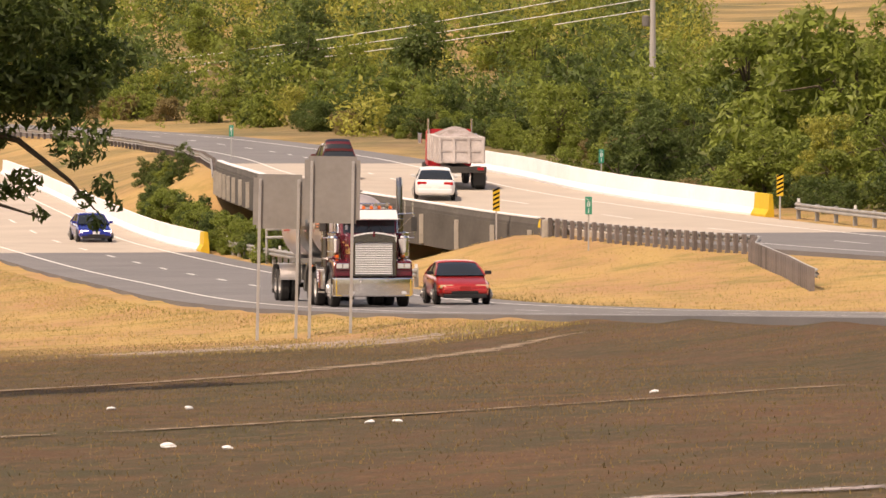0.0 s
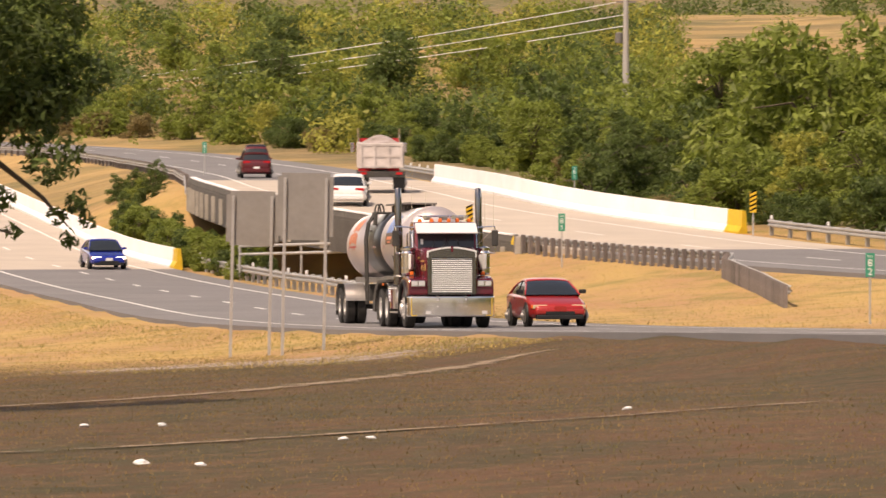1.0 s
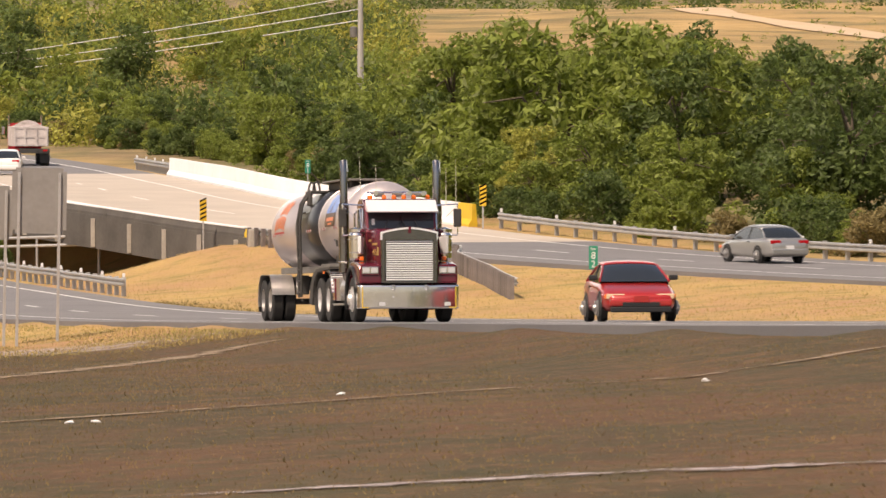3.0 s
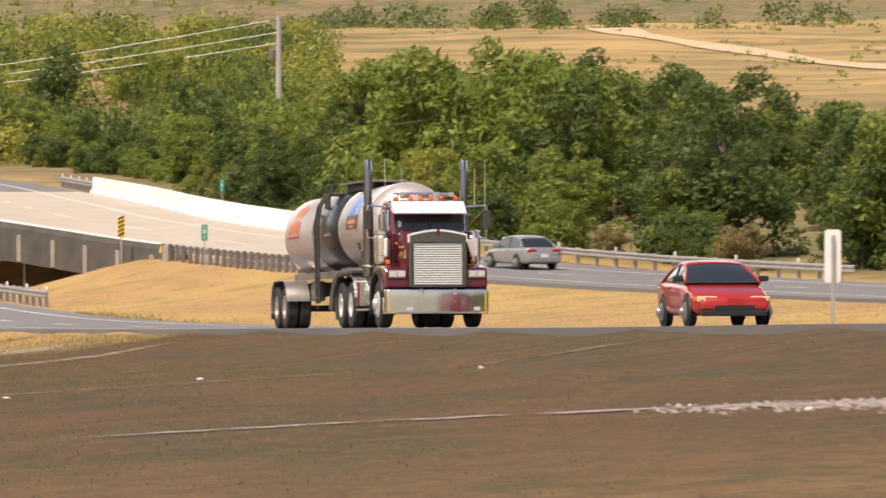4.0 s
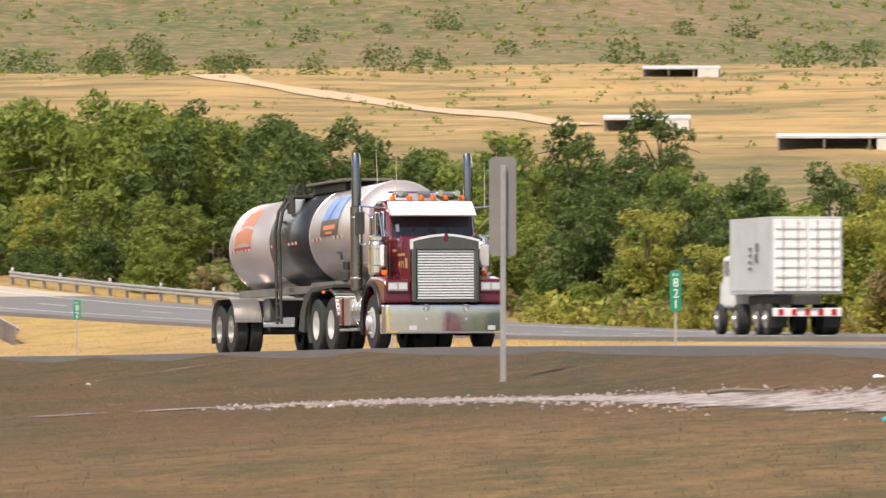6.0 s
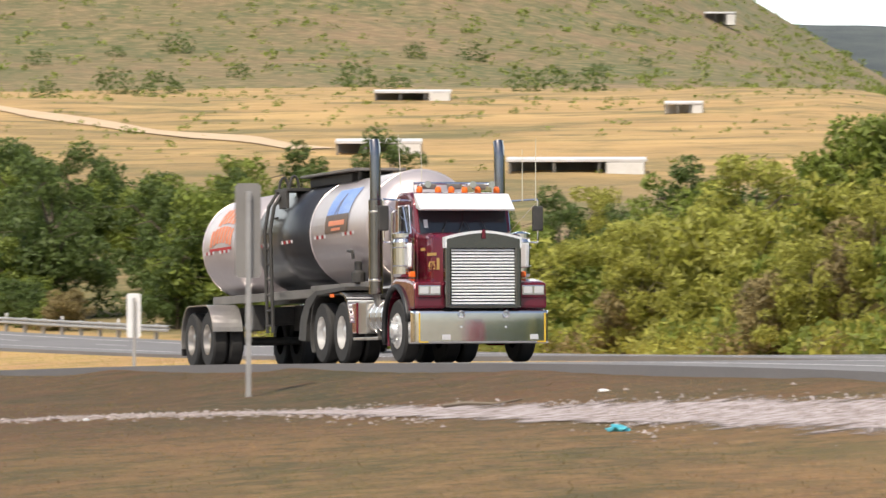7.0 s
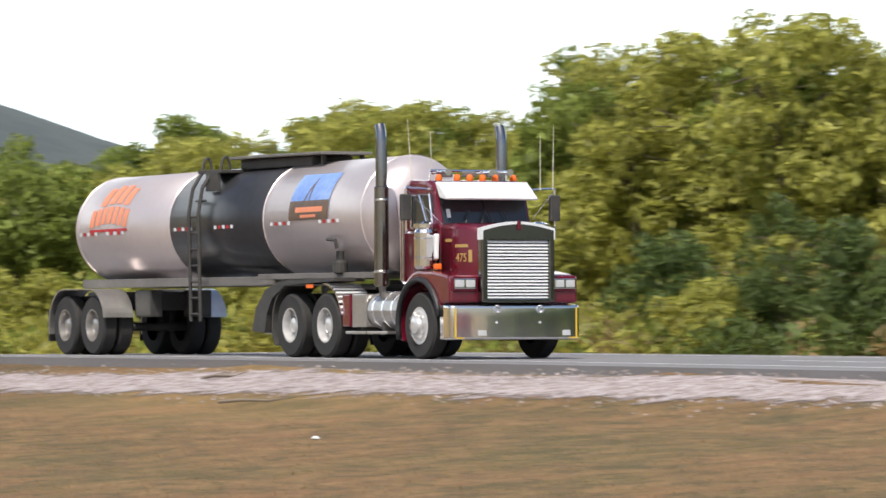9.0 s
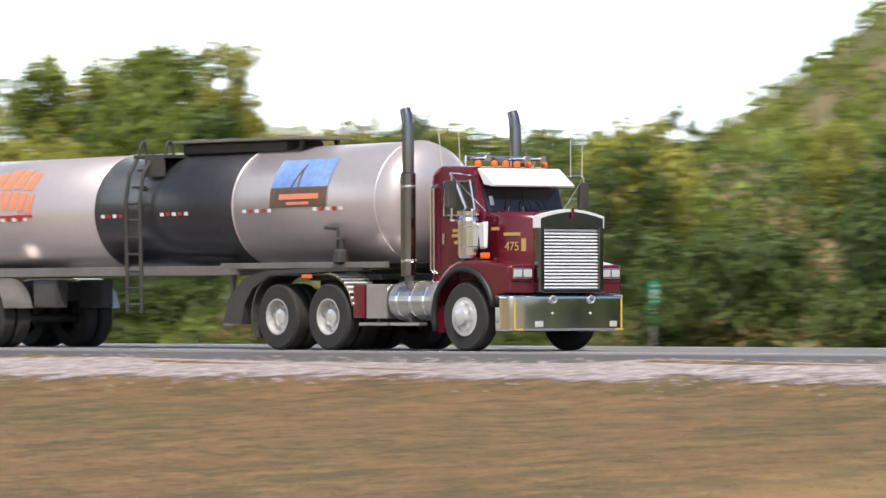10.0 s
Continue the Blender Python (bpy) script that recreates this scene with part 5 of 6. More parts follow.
# ---- guard rails ----
def guard_rail(label, pts, h=0.72, gap=1.9, back=False, blocks=True):
    """W-beam rail on posts along plan points; back: the posts stand on the viewer's side."""
    t = thing("guard_rail", pose(0, 0, 0), label, "guard rail", "roadside guard rails")
    pts = [Vector((p[0], p[1], 0)) for p in pts]
    length = [0.0]
    for a, b in zip(pts, pts[1:]):
        length.append(length[-1] + (b - a).length)

    def at(s):
        for k in range(len(pts) - 1):
            if s <= length[k + 1] or k == len(pts) - 2:
                f = (s - length[k]) / (length[k + 1] - length[k])
                p = pts[k].lerp(pts[k + 1], f)
                d = (pts[k + 1] - pts[k]).normalized()
                return p, d

    n = int(length[-1] / gap)
    bm = bmesh.new()
    prof = [(0.0, -0.155), (0.06, -0.12), (0.06, -0.06), (0.0, -0.02), (0.0, 0.02), (0.06, 0.06), (0.06, 0.12), (0.0, 0.155)]
    rings = []
    for k in range(n * 2 + 1):
        p, d = at(min(length[-1] * k / (2 * n), length[-1] - 0.01))
        side = Vector((d.y, -d.x, 0))
        z = ground_z(p.x, p.y) + h - 0.16
        rings.append([bm.verts.new(p + side * o + Vector((0, 0, z + v))) for o, v in prof] + [bm.verts.new(p + side * (o - 0.015) + Vector((0, 0, z + v))) for o, v in prof[::-1]])
    m = len(rings[0])
    for a, b in zip(rings, rings[1:]):
        for k in range(m):
            bm.faces.new((a[k], a[(k + 1) % m], b[(k + 1) % m], b[k]))
    bmesh.ops.recalc_face_normals(bm, faces=bm.faces[:])
    part("rail_beam", bm, M_STEEL, t, "dull galvanised steel beam")
    post_me = None
    for k in range(n + 1):
        p, d = at(min(k * gap, length[-1] - 0.01))
        side = Vector((d.y, -d.x, 0)) * (0.20 if back else -0.14)
        if post_me is None:
            ob = part("post", bmbox((0, 0, h / 2 - 0.12), ((0.13 if back else 0.12), 0.17, h + 0.3), bevel=0.012), M_WOODPOST if back else M_STEEL, t)
            post_me = ob.data
        else:
            ob = new("post", post_me)
            ob.parent = t
        ob.matrix_basis = Matrix.Translation((p.x + side.x, p.y + side.y, ground_z(p.x, p.y))) @ Matrix.Rotation(math.atan2(d.y, d.x), 4, "Z")
        if not back and k % 3 == 0:
            o2 = part("reflector", bmbox((0, 0, h + 0.1), (0.06, 0.1, 0.16)), M_WHITE, ob)
    return t


def along(fx, u, ys):
    return [tuple(float(q) for q in lateral(fx, y, u)) for y in ys]


guard_rail("galvanised guard rail along the verge of the near carriageway", along(xA, 8.1, np.linspace(300, 243, 13)))
guard_rail("galvanised guard rail on the outer verge of the far carriageway", along(xB, 7.5, [273, 268, 262, 256, 250, 244, 238, 231]))
guard_rail("guard rail with close dark timber posts seen from behind", along(xB, -7.4, [266, 262, 258, 254, 250, 246]) + [(12.1, 239), (12.7, 228), (12.9, 217)], gap=0.78, back=True)
guard_rail("guard rail with close dark timber posts beyond the bridge", along(xB, -7.4, [338, 350, 362, 372, 384, 396, 410, 424, 440, 456, 474]), gap=1.5, back=True)
guard_rail("galvanised guard rail beyond the bridge on the outer verge", along(xB, 7.5, [376, 368, 360, 352, 346]))


def pipe_fence(label, a, b, h, n):
    t = thing("pipe_fence", pose(0, 0, 0), label, "fence")
    for z in (h, h * 0.55):
        part("pipe", bmtube([(a[0], a[1], a[2] + z), (b[0], b[1], b[2] + z)], 0.07, 8), M_STEEL, t)
    for k in range(n + 1):
        f = k / n
        p = [a[i] + (b[i] - a[i]) * f for i in range(3)]
        part("post", bmtube([(p[0], p[1], ground_z(p[0], p[1]) - 0.1), (p[0], p[1], p[2] + h)], 0.06, 8), M_STEEL, t)


pipe_fence("two-pipe metal fence above the creek", (-7.6, 287, -4.4), (1.0, 281, -4.1), 0.85, 3)
pipe_fence("two-pipe metal fence on the straw-covered slope", (-24.5, 402, -1.6), (-16.5, 400, -1.4), 0.8, 4)


# ---- signs ----
def panel_sign(x, y, w, h, top, label, posts=2, lean=0.0, mat=None, facing=0.0):
    z = ground_z(x, y)
    t = thing("road_sign", pose(x, y, z, 0, lean, facing), label, "road sign", "roadside signs")
    bm = bmesh.new()
    box(bm, (0, 0.05, top - h / 2), (w, 0.012, h))
    vert = [e for e in bm.edges if abs(e.verts[0].co.x - e.verts[1].co.x) < 1e-4 and abs(e.verts[0].co.z - e.verts[1].co.z) < 1e-4]
    bmesh.ops.bevel(bm, geom=vert, offset=0.09 if w > 0.6 else 0.03, segments=4, affect="EDGES")
    part("panel", bm, mat or M_SIGNBACK, t, "plain metal back of the sign panel")
    xs = (0,) if posts == 1 else (-w * 0.37, w * 0.37)
    for px in xs:
        bm = bmesh.new()
        box(bm, (px, 0, (top - 0.12) / 2 - 0.2), (0.075, 0.05, top + 0.28), bevel=0.008)
        p = part("post", bm, M_STEEL, t, "galvanised channel post")
        for z2 in (top - 0.25, top - h + 0.25):
            part("bolt", bmbox((px, -0.03, z2), (0.03, 0.02, 0.03)), M_STEEL, p)
    return t


panel_sign(-3.65, 173.0, 1.30, 1.36, 4.12, "grey back of a square road sign on two steel posts", lean=1.2)
panel_sign(-2.3, 172.0, 1.38, 1.66, 4.45, "grey back of a tall road sign with peeled patches", lean=1.0)
panel_sign(11.3, 75.2, 0.39, 1.42, 3.22, "narrow grey sign back on a single steel post", posts=1, mat=M_SIGNBACK)
panel_sign(17.3, 134, 0.36, 1.15, 2.25, "narrow white sign back on a single post beside the rail end", posts=1, mat=M_WHITE)


def km_marker(x, y, h, digits, label, z=None):
    z = ground_z(x, y) if z is None else z
    t = thing("kilometre_marker", pose(x, y, z), label, "road sign", "kilometre markers")
    part("post", bmbox((0, 0.04, h / 2 - 0.15), (0.06, 0.04, h + 0.25), bevel=0.005), M_STEEL, t)
    ph = 0.27 * len(digits) + 0.16
    part("panel", bmbox((0, 0, h - ph / 2), (0.27, 0.02, ph), bevel=0.008), M_GREEN, t, "green enamel panel")
    letters("km", 0.12, M_WHITE, t, pose(0, -0.014, h - 0.13, 90, 0, 0))
    for k, d in enumerate(digits):
        letters(d, 0.30, M_WHITE, t, pose(0, -0.014, h - 0.16 - 0.26 * (k + 1) + 0.03, 90, 0, 0))
    return t


km_marker(6.3, 254, 2.15, "81", "small green kilometre marker in the straw of the median")
km_marker(13.9, 198, 2.1, "82", "small green kilometre marker on a steel post")
km_marker(23.1, 126, 2.1, "821", "green kilometre marker with three digits on a steel post")
km_marker(8.5, 312, 2.4, "81", "green kilometre marker standing behind the bridge parapet", z=-2.2)
km_marker(-12.5, 371, 2.2, "81", "green kilometre marker beyond the bridge")
km_marker(49.7, 59.5, 1.9, "822", "green kilometre marker at the foot of the bushes")


def chevron(x, y, z, label):
    t = thing("chevron_marker", pose(x, y, z), label, "road sign", "striped hazard markers")
    part("post", bmbox((0, 0.03, 0.45), (0.07, 0.04, 1.9), bevel=0.005), M_STEEL, t)
    p = part("panel", bmbox((0, 0, 1.42), (0.30, 0.015, 0.92), bevel=0.006), M_YELLOW, t, "yellow panel with slanting black stripes")
    for k in range(5):
        bm = bmesh.new()
        z0 = 1.06 + k * 0.19
        vs = [bm.verts.new((a, -0.012, b)) for a, b in ((-0.14, z0 - 0.06), (0.14, z0 + 0.08), (0.14, z0 + 0.16), (-0.14, z0 + 0.02))]
        bm.faces.new(vs)
        bmesh.ops.solidify(bm, geom=bm.faces[:], thickness=0.004)
        part("stripe", bm, M_BLACK, p)


chevron(2.75, 267.0, -3.5, "yellow and black striped marker at the bridge end")
chevron(15.2, 274.5, -2.9, "yellow and black striped marker behind the outer rail")


# ---- foliage ----
def leaf_mesh(name, centres, n, size, mat, seed, flat=0.75):
    """Folded leaf sprays spread over round clumps: centres are (x, y, z, radius)."""
    rg = np.random.default_rng(seed)
    cs = np.array(centres, float)
    wgt = cs[:, 3] ** 2
    k = rg.choice(len(cs), n, p=wgt / wgt.sum())
    d = rg.normal(size=(n, 3))
    d /= np.linalg.norm(d, axis=1)[:, None]
    rad = cs[k, 3] * rg.uniform(0.35, 1.08, n) ** 0.5
    P = cs[k, :3] + d * rad[:, None] * np.array([1, 1, flat])
    nn = d * 0.6 + rg.normal(size=(n, 3)) * 0.55 + np.array([0, 0, 0.35])
    nn /= np.linalg.norm(nn, axis=1)[:, None]
    u = np.cross(nn, rg.normal(size=(n, 3)))
    u /= np.linalg.norm(u, axis=1)[:, None]
    v = np.cross(nn, u)
    s = size * rg.uniform(0.6, 1.35, n)[:, None]
    a, b = P - u * s, P + u * s
    c = P + v * s * rg.uniform(0.5, 0.9, n)[:, None] - nn * s * 0.12
    V = np.stack([a, c, b], 1).reshape(-1, 3)
    Fc = np.arange(3 * n).reshape(-1, 3)
    me = bpy.data.meshes.new(name)
    me.from_pydata(V.tolist(), [], Fc.tolist())
    me.materials.append(mat)
    return me


def clumps(rg, w, h, n, lift=0.2):
    out = []
    for _ in range(n):
        a, r = rg.uniform(0, 2 * math.pi), w * math.sqrt(rg.uniform(0, 1)) * 0.8
        z = h * rg.uniform(lift, 0.92)
        r *= 1.15 - 0.75 * (z / h) ** 2
        out.append((r * math.cos(a), r * math.sin(a), z, w * rg.uniform(0.13, 0.30)))
    out.append((0, 0, h * 0.42, w * 0.55))
    return out


def branches(rg, w, h, n, r0, lean=0.25):
    bm = bmesh.new()
    top = Vector((rg.uniform(-lean, lean) * w, rg.uniform(-lean, lean) * w, h * 0.8))
    tube(bm, [(0, 0, -0.4), top * 0.35, top * 0.7 + Vector((0.1, 0.05, 0)), top], [r0, r0 * 0.8, r0 * 0.45, r0 * 0.12], 7)
    for _ in range(n):
        f = rg.uniform(0.25, 0.75)
        a = rg.uniform(0, 6.28)
        p = top * f
        q = p + Vector((math.cos(a) * w * 0.7, math.sin(a) * w * 0.7, h * rg.uniform(0.1, 0.3)))
        tube(bm, [p, p.lerp(q, 0.5) + Vector((0, 0, 0.1 * h)), q], [r0 * 0.45, r0 * 0.28, r0 * 0.08], 5)
    return bm


_R = np.random.default_rng(5)
KINDS = []
for _i, (_w, _h, _nl, _sz, _mat, _nm) in enumerate([
        (2.5, 5.2, 7000, 0.13, M_LEAF, "green"), (2.8, 6.2, 7600, 0.135, M_LEAF_DARK, "dark"), (2.3, 4.4, 6400, 0.125, M_LEAF, "green"), (2.5, 5.6, 7000, 0.125, M_LEAF_YELLOW, "yellow"),
        (2.1, 2.7, 4600, 0.115, M_LEAF, "green"), (2.0, 2.4, 4400, 0.11, M_LEAF_YELLOW, "yellow"), (1.9, 2.3, 3600, 0.11, M_LEAF_DRY, "dry"), (2.2, 2.6, 4600, 0.115, M_LEAF_DARK, "dark"),
        (2.9, 6.0, 3000, 0.20, M_LEAF, "green"), (3.1, 6.4, 3000, 0.21, M_LEAF_DARK, "dark"), (2.8, 5.0, 2800, 0.19, M_LEAF_YELLOW, "yellow")]):
    tall = _h > 3
    cl = clumps(_R, _w, _h, 44 if tall else 26, 0.08 if tall else 0.06)
    crown = leaf_mesh("crown", cl, _nl, _sz, _mat, 100 + _i)
    tb = branches(_R, _w, _h, 9 if tall else 6, 0.12 if tall else 0.05)
    trunk = bpy.data.meshes.new("trunk")
    tb.to_mesh(trunk)
    tb.free()
    trunk.materials.append(M_BARK)
    KINDS.append((crown, trunk, _h, _nm, tall))


def plant(kind, x, y, scale, turn, z=None, stretch=1.0):
    crown, trunk, h, nm, tall = KINDS[kind]
    z = ground_z(x, y) if z is None else z
    word = {"green": "leafy green", "dark": "dense dark-green", "yellow": "sunlit yellow-green", "dry": "half-dry brownish"}[nm]
    m = Matrix.LocRotScale((x, y, z - 0.15), Euler((0, 0, turn)), (scale, scale, scale * stretch))
    t = thing("tree" if tall else "shrub", m, word + (" tree in the roadside thicket" if tall else " shrub on the roadside bank"), "tree" if tall else "shrub", "thicket beyond the road")
    for n, me in (("crown", crown), ("trunk", trunk)):
        o = new(n if tall else ("foliage" if n == "crown" else "stem"), me)
        o.parent = t


def canopy(y):
    """Height that the tops of the thicket on the bank reach."""
    return float(np.interp(y, [-40, 57, 77, 90, 104, 118, 137, 150, 165, 185, 215], [3.2, 3.4, 3.6, 4.8, 7.3, 7.0, 6.0, 5.3, 4.8, 4.0, 3.2]))


def bank_plant(rg, kind, x, y, s, stretch):
    u = x - float(xB(y))
    top = canopy(y) * (1.25 if y > 95 and rg.uniform() < 0.1 else 1.0) + 0.045 * (u - 10)
    if u > 23 and 88 < y < 120:
        top = min(top, 5.0)
    if u < 12:
        top *= rg.uniform(0.3, 0.75)
    room = top * rg.uniform(0.86, 1.04) - ground_z(x, y)
    if room < 0.9:
        return
    # shade over the nearer bank is put in as darker leaf colour
    if y < 102 and rg.uniform() < 0.9:
        kind = 1 if KINDS[kind][4] else 7
    h = KINDS[kind][2] * stretch
    big = room / h
    plant(kind, x, y, min(max(big, 0.42), 1.6 if u > 12 else s), rg.uniform(0, 6.28), stretch=stretch)


def thicket():
    rg = np.random.default_rng(11)
    # tall belt behind the outer verge of the far carriageway and over the creek
    for k in range(180):
        y = rg.uniform(200, 520)
        u = rg.uniform(12.5, 20) if k % 2 else rg.uniform(18, 60)
        if y > 335:
            u += 4
        x, yy = lateral(xB, y, u)
        kind = int(rg.choice([0, 1, 2, 3], p=[0.32, 0.42, 0.20, 0.06]))
        s = rg.uniform(0.75, 1.15) * (1.15 if yy < 330 else 0.95) * (0.8 if k % 2 else 1.0)
        if yy > 345:
            kind = (8, 9, 8, 10)[kind]
        plant(kind, float(x), float(yy), s, rg.uniform(0, 6.28), stretch=rg.uniform(0.85, 1.1))
    # taller trees further back
    for k in range(34):
        a, r = radians(rg.uniform(2.6, 7.2)), rg.uniform(262, 350)
        x, y = 0.5 + r * math.sin(a), 38 + r * math.cos(a)
        if x - float(xB(y)) < 15:
            continue
        kind = int(rg.choice([0, 0, 2, 1]))
        plant(kind, x, y, (rg.uniform(5.0, 9.0) - ground_z(x, y)) / KINDS[kind][2], rg.uniform(0, 6.28))
    # its skirt of shrubs
    for k in range(105):
        y = rg.uniform(205, 540)
        x, yy = lateral(xB, y, (10.2 if y < 330 else 15.5) + rg.uniform(0, 3.0))
        plant(int(rg.choice([4, 6, 7], p=[0.3, 0.4, 0.3])), float(x), float(yy), rg.uniform(0.6, 1.05), rg.uniform(0, 6.28))
    # creek between the bridges
    for k in range(42):
        y = rg.uniform(286, 360)
        lo, hi = float(xA(y)) + 8.6, float(xB(y)) - 8.4
        if hi < lo:
            lo = hi = (lo + hi) / 2
        kind = int(rg.choice([0, 2, 4, 7, 1]))
        x = rg.uniform(lo, hi)
        top = min(float(zA(y)) + rg.uniform(1.2, 2.5), float(zB(y)) - 0.2)
        h = top - ground_z(x, y)
        plant(kind, x, y, min(0.8, max(0.3, h / KINDS[kind][2])), rg.uniform(0, 6.28), stretch=1.0 if h < 4.5 else 1.3)
    # more on the crest of the bank
    for k in range(56):
        y = rg.uniform(95, 212)
        x, yy = lateral(xB, y, rg.uniform(13, 42))
        bank_plant(rg, int(rg.choice([0, 3, 3, 4, 5])), float(x), float(yy), rg.uniform(0.7, 1.1), rg.uniform(0.9, 1.2))
    # bank behind the far carriageway nearer by
    for k in range(230):
        y = rg.uniform(-35, 212)
        u = rg.uniform(8.8, 12) if k % 3 == 0 else rg.uniform(11, 40)
        x, yy = lateral(xB, y, u)
        kind = int(rg.choice([0, 2, 3, 4, 5, 6, 7], p=[0.04, 0.05, 0.24, 0.15, 0.42, 0.06, 0.04]))
        s = rg.uniform(0.8, 1.2) * (0.75 if KINDS[kind][4] else 1.05) * (1.2 if y < 60 else 1.0)
        bank_plant(rg, kind, float(x), float(yy), s, rg.uniform(0.9, 1.25))


thicket()
for _x, _y, _k, _s in ((30, 262, 1, 1.35), (37, 250, 0, 1.45)):
    plant(_k, _x, _y, _s, 0.7)
plant(0, 53.5, 86.5, 0.92, 0.7, stretch=1.5)
plant(2, 62, 112, 0.5, 0.2, stretch=1.6)
plant(3, 68, 104, 0.62, 1.7, stretch=1.3)


def near_tree():
    """The tree beside the field whose crown and drooping twigs hang in."""
    bx, by = -9.6, 112.0
    z = ground_z(bx, by)
    t = thing("roadside_tree", pose(bx, by, z), "broad dark-green tree with drooping twigs beside the field", "tree")
    bm = bmesh.new()
    tube(bm, [(0, 0, -0.4), (0.2, 0, 1.6), (0.7, 0.1, 3.2), (1.6, 0.1, 4.8), (2.4, 0, 6.0)], [0.26, 0.22, 0.17, 0.11, 0.05], 10)
    limb = lambda pts: tube(bm, pts, [0.06, 0.045, 0.03, 0.012][:len(pts)], 6)
    limb([(0.7, 0.1, 3.2), (2.0, 0, 3.9), (3.2, 0, 4.0), (4.0, 0, 3.75)])
    limb([(1.6, 0.1, 4.8), (3.0, 0.1, 4.9), (4.2, 0.1, 4.6), (4.9, 0, 4.2)])
    limb([(3.2, 0, 4.0), (4.3, 0, 3.7), (5.0, 0, 3.15), (5.35, 0, 2.75)])
    limb([(2.0, 0, 3.9), (3.0, 0, 3.3), (3.8, 0, 2.9), (4.6, 0, 2.65)])
    part("trunk", bm, M_BARK, t)
    rg = np.random.default_rng(3)
    cl = []
    for _ in range(46):
        a, r = rg.uniform(0, 6.28), 2.3 * math.sqrt(rg.uniform(0, 1))
        cl.append((3.3 + r * math.cos(a), 0.8 * r * math.sin(a), 5.2 + rg.uniform(-1.5, 1.8) * (1 - 0.25 * abs(math.cos(a))), rg.uniform(0.35, 0.6)))
    for px, pz, r in ((4.9, 4.5, 0.45), (5.1, 3.4, 0.13), (5.5, 3.1, 0.2), (5.2, 2.9, 0.16), (5.35, 2.6, 0.14), (4.35, 3.1, 0.27), (4.0, 3.0, 0.2), (4.6, 2.7, 0.12), (3.6, 3.55, 0.3), (3.2, 3.2, 0.25), (4.0, 3.75, 0.2), (5.6, 2.85, 0.12), (2.9, 2.9, 0.2)):
        cl.append((px, rg.uniform(-0.2, 0.2), pz, r))
    for _ in range(20):
        cl.append((rg.uniform(2.2, 5.3), rg.uniform(-0.8, 0.8), rg.uniform(3.55, 4.9), rg.uniform(0.28, 0.46)))
    o = new("crown", leaf_mesh("crown", cl, 24000, 0.075, M_LEAF_DARK, 77, 0.8))
    o.parent = t


near_tree()


def leafy_stuff(name, label, x, y, size, mat, m, seed, leaf=0.17, tall=0.7):
    """Low clumps of small leaf triangles at the given places, in one mesh."""
    rg = np.random.default_rng(seed)
    n = len(x)
    z = np.array([ground_z(a, b) for a, b in zip(x, y)])
    d = rg.normal(size=(n, m, 3))
    d /= np.linalg.norm(d, axis=2)[:, :, None]
    s = size[:, None, None]
    P = np.stack([x, y, z + size * 0.4], 1)[:, None] + d * s * np.array([1.15, 1.15, tall]) * rg.uniform(0.5, 1, (n, m, 1))
    V = (P[:, :, None] + rg.normal(size=(n, m, 3, 3)) * s[..., None] * leaf).reshape(-1, 3)
    me = bpy.data.meshes.new(name)
    me.from_pydata(V.tolist(), [], np.arange(len(V)).reshape(-1, 3).tolist())
    me.materials.append(mat)
    return tagged(new(name, me), label, "scrub", kind="stuff")


def scrub():
    """Low far bushes and weeds over fields and hills."""
    rg = np.random.default_rng(21)
    n = 15000
    r = np.concatenate([rg.uniform(470, 900, 4200), 900 + 900 * rg.uniform(0, 1, n - 4200) ** 0.8])
    az = np.radians(rg.uniform(-7, 20, n))
    x, y = r * np.sin(az), r * np.cos(az)
    keep = (fbm(x, y, 45) + 0.6 * rg.normal(size=n) > 0.2) | (r > 960)
    x, y, r = x[keep], y[keep], r[keep]
    leafy_stuff("far_scrub", "low dark scrub dotted over dry fields and hillsides", x, y, rg.uniform(0.22, 0.75, len(x)) ** 1.3 * np.where(r < 900, 1.0, 2.1), M_LEAF, 16, 22, 0.26)
    n = 4200
    r, az = rg.uniform(190, 560, n), np.radians(rg.uniform(27, 62, n))
    leafy_stuff("hillside_thicket", "continuous green thicket on the near hillside", r * np.sin(az), r * np.cos(az), rg.uniform(0.9, 2.4, n), M_LEAF, 60, 23)


scrub()


def undergrowth():
    rg = np.random.default_rng(27)
    # the dark-leaved set below y 102 paints the shade on that stretch
    for k, (n, mat, y0, y1) in enumerate(((650, M_LEAF, 72, 225), (1350, M_LEAF_YELLOW, 98, 225), (450, M_LEAF_DRY, 20, 225), (1000, M_LEAF_DARK, -38, 102))):
        y = rg.uniform(y0, y1, n)
        u = 8.4 + 34 * rg.uniform(0, 1, n) ** 1.2
        p = [lateral(xB, a, b) for a, b in zip(y, u)]
        leafy_stuff("bank_undergrowth", "tangled low growth covering the roadside bank", np.array([float(q[0]) for q in p]), np.array([float(q[1]) for q in p]), rg.uniform(0.55, 1.35, n), mat, 130, 60 + k, 0.10, 0.75)


undergrowth()


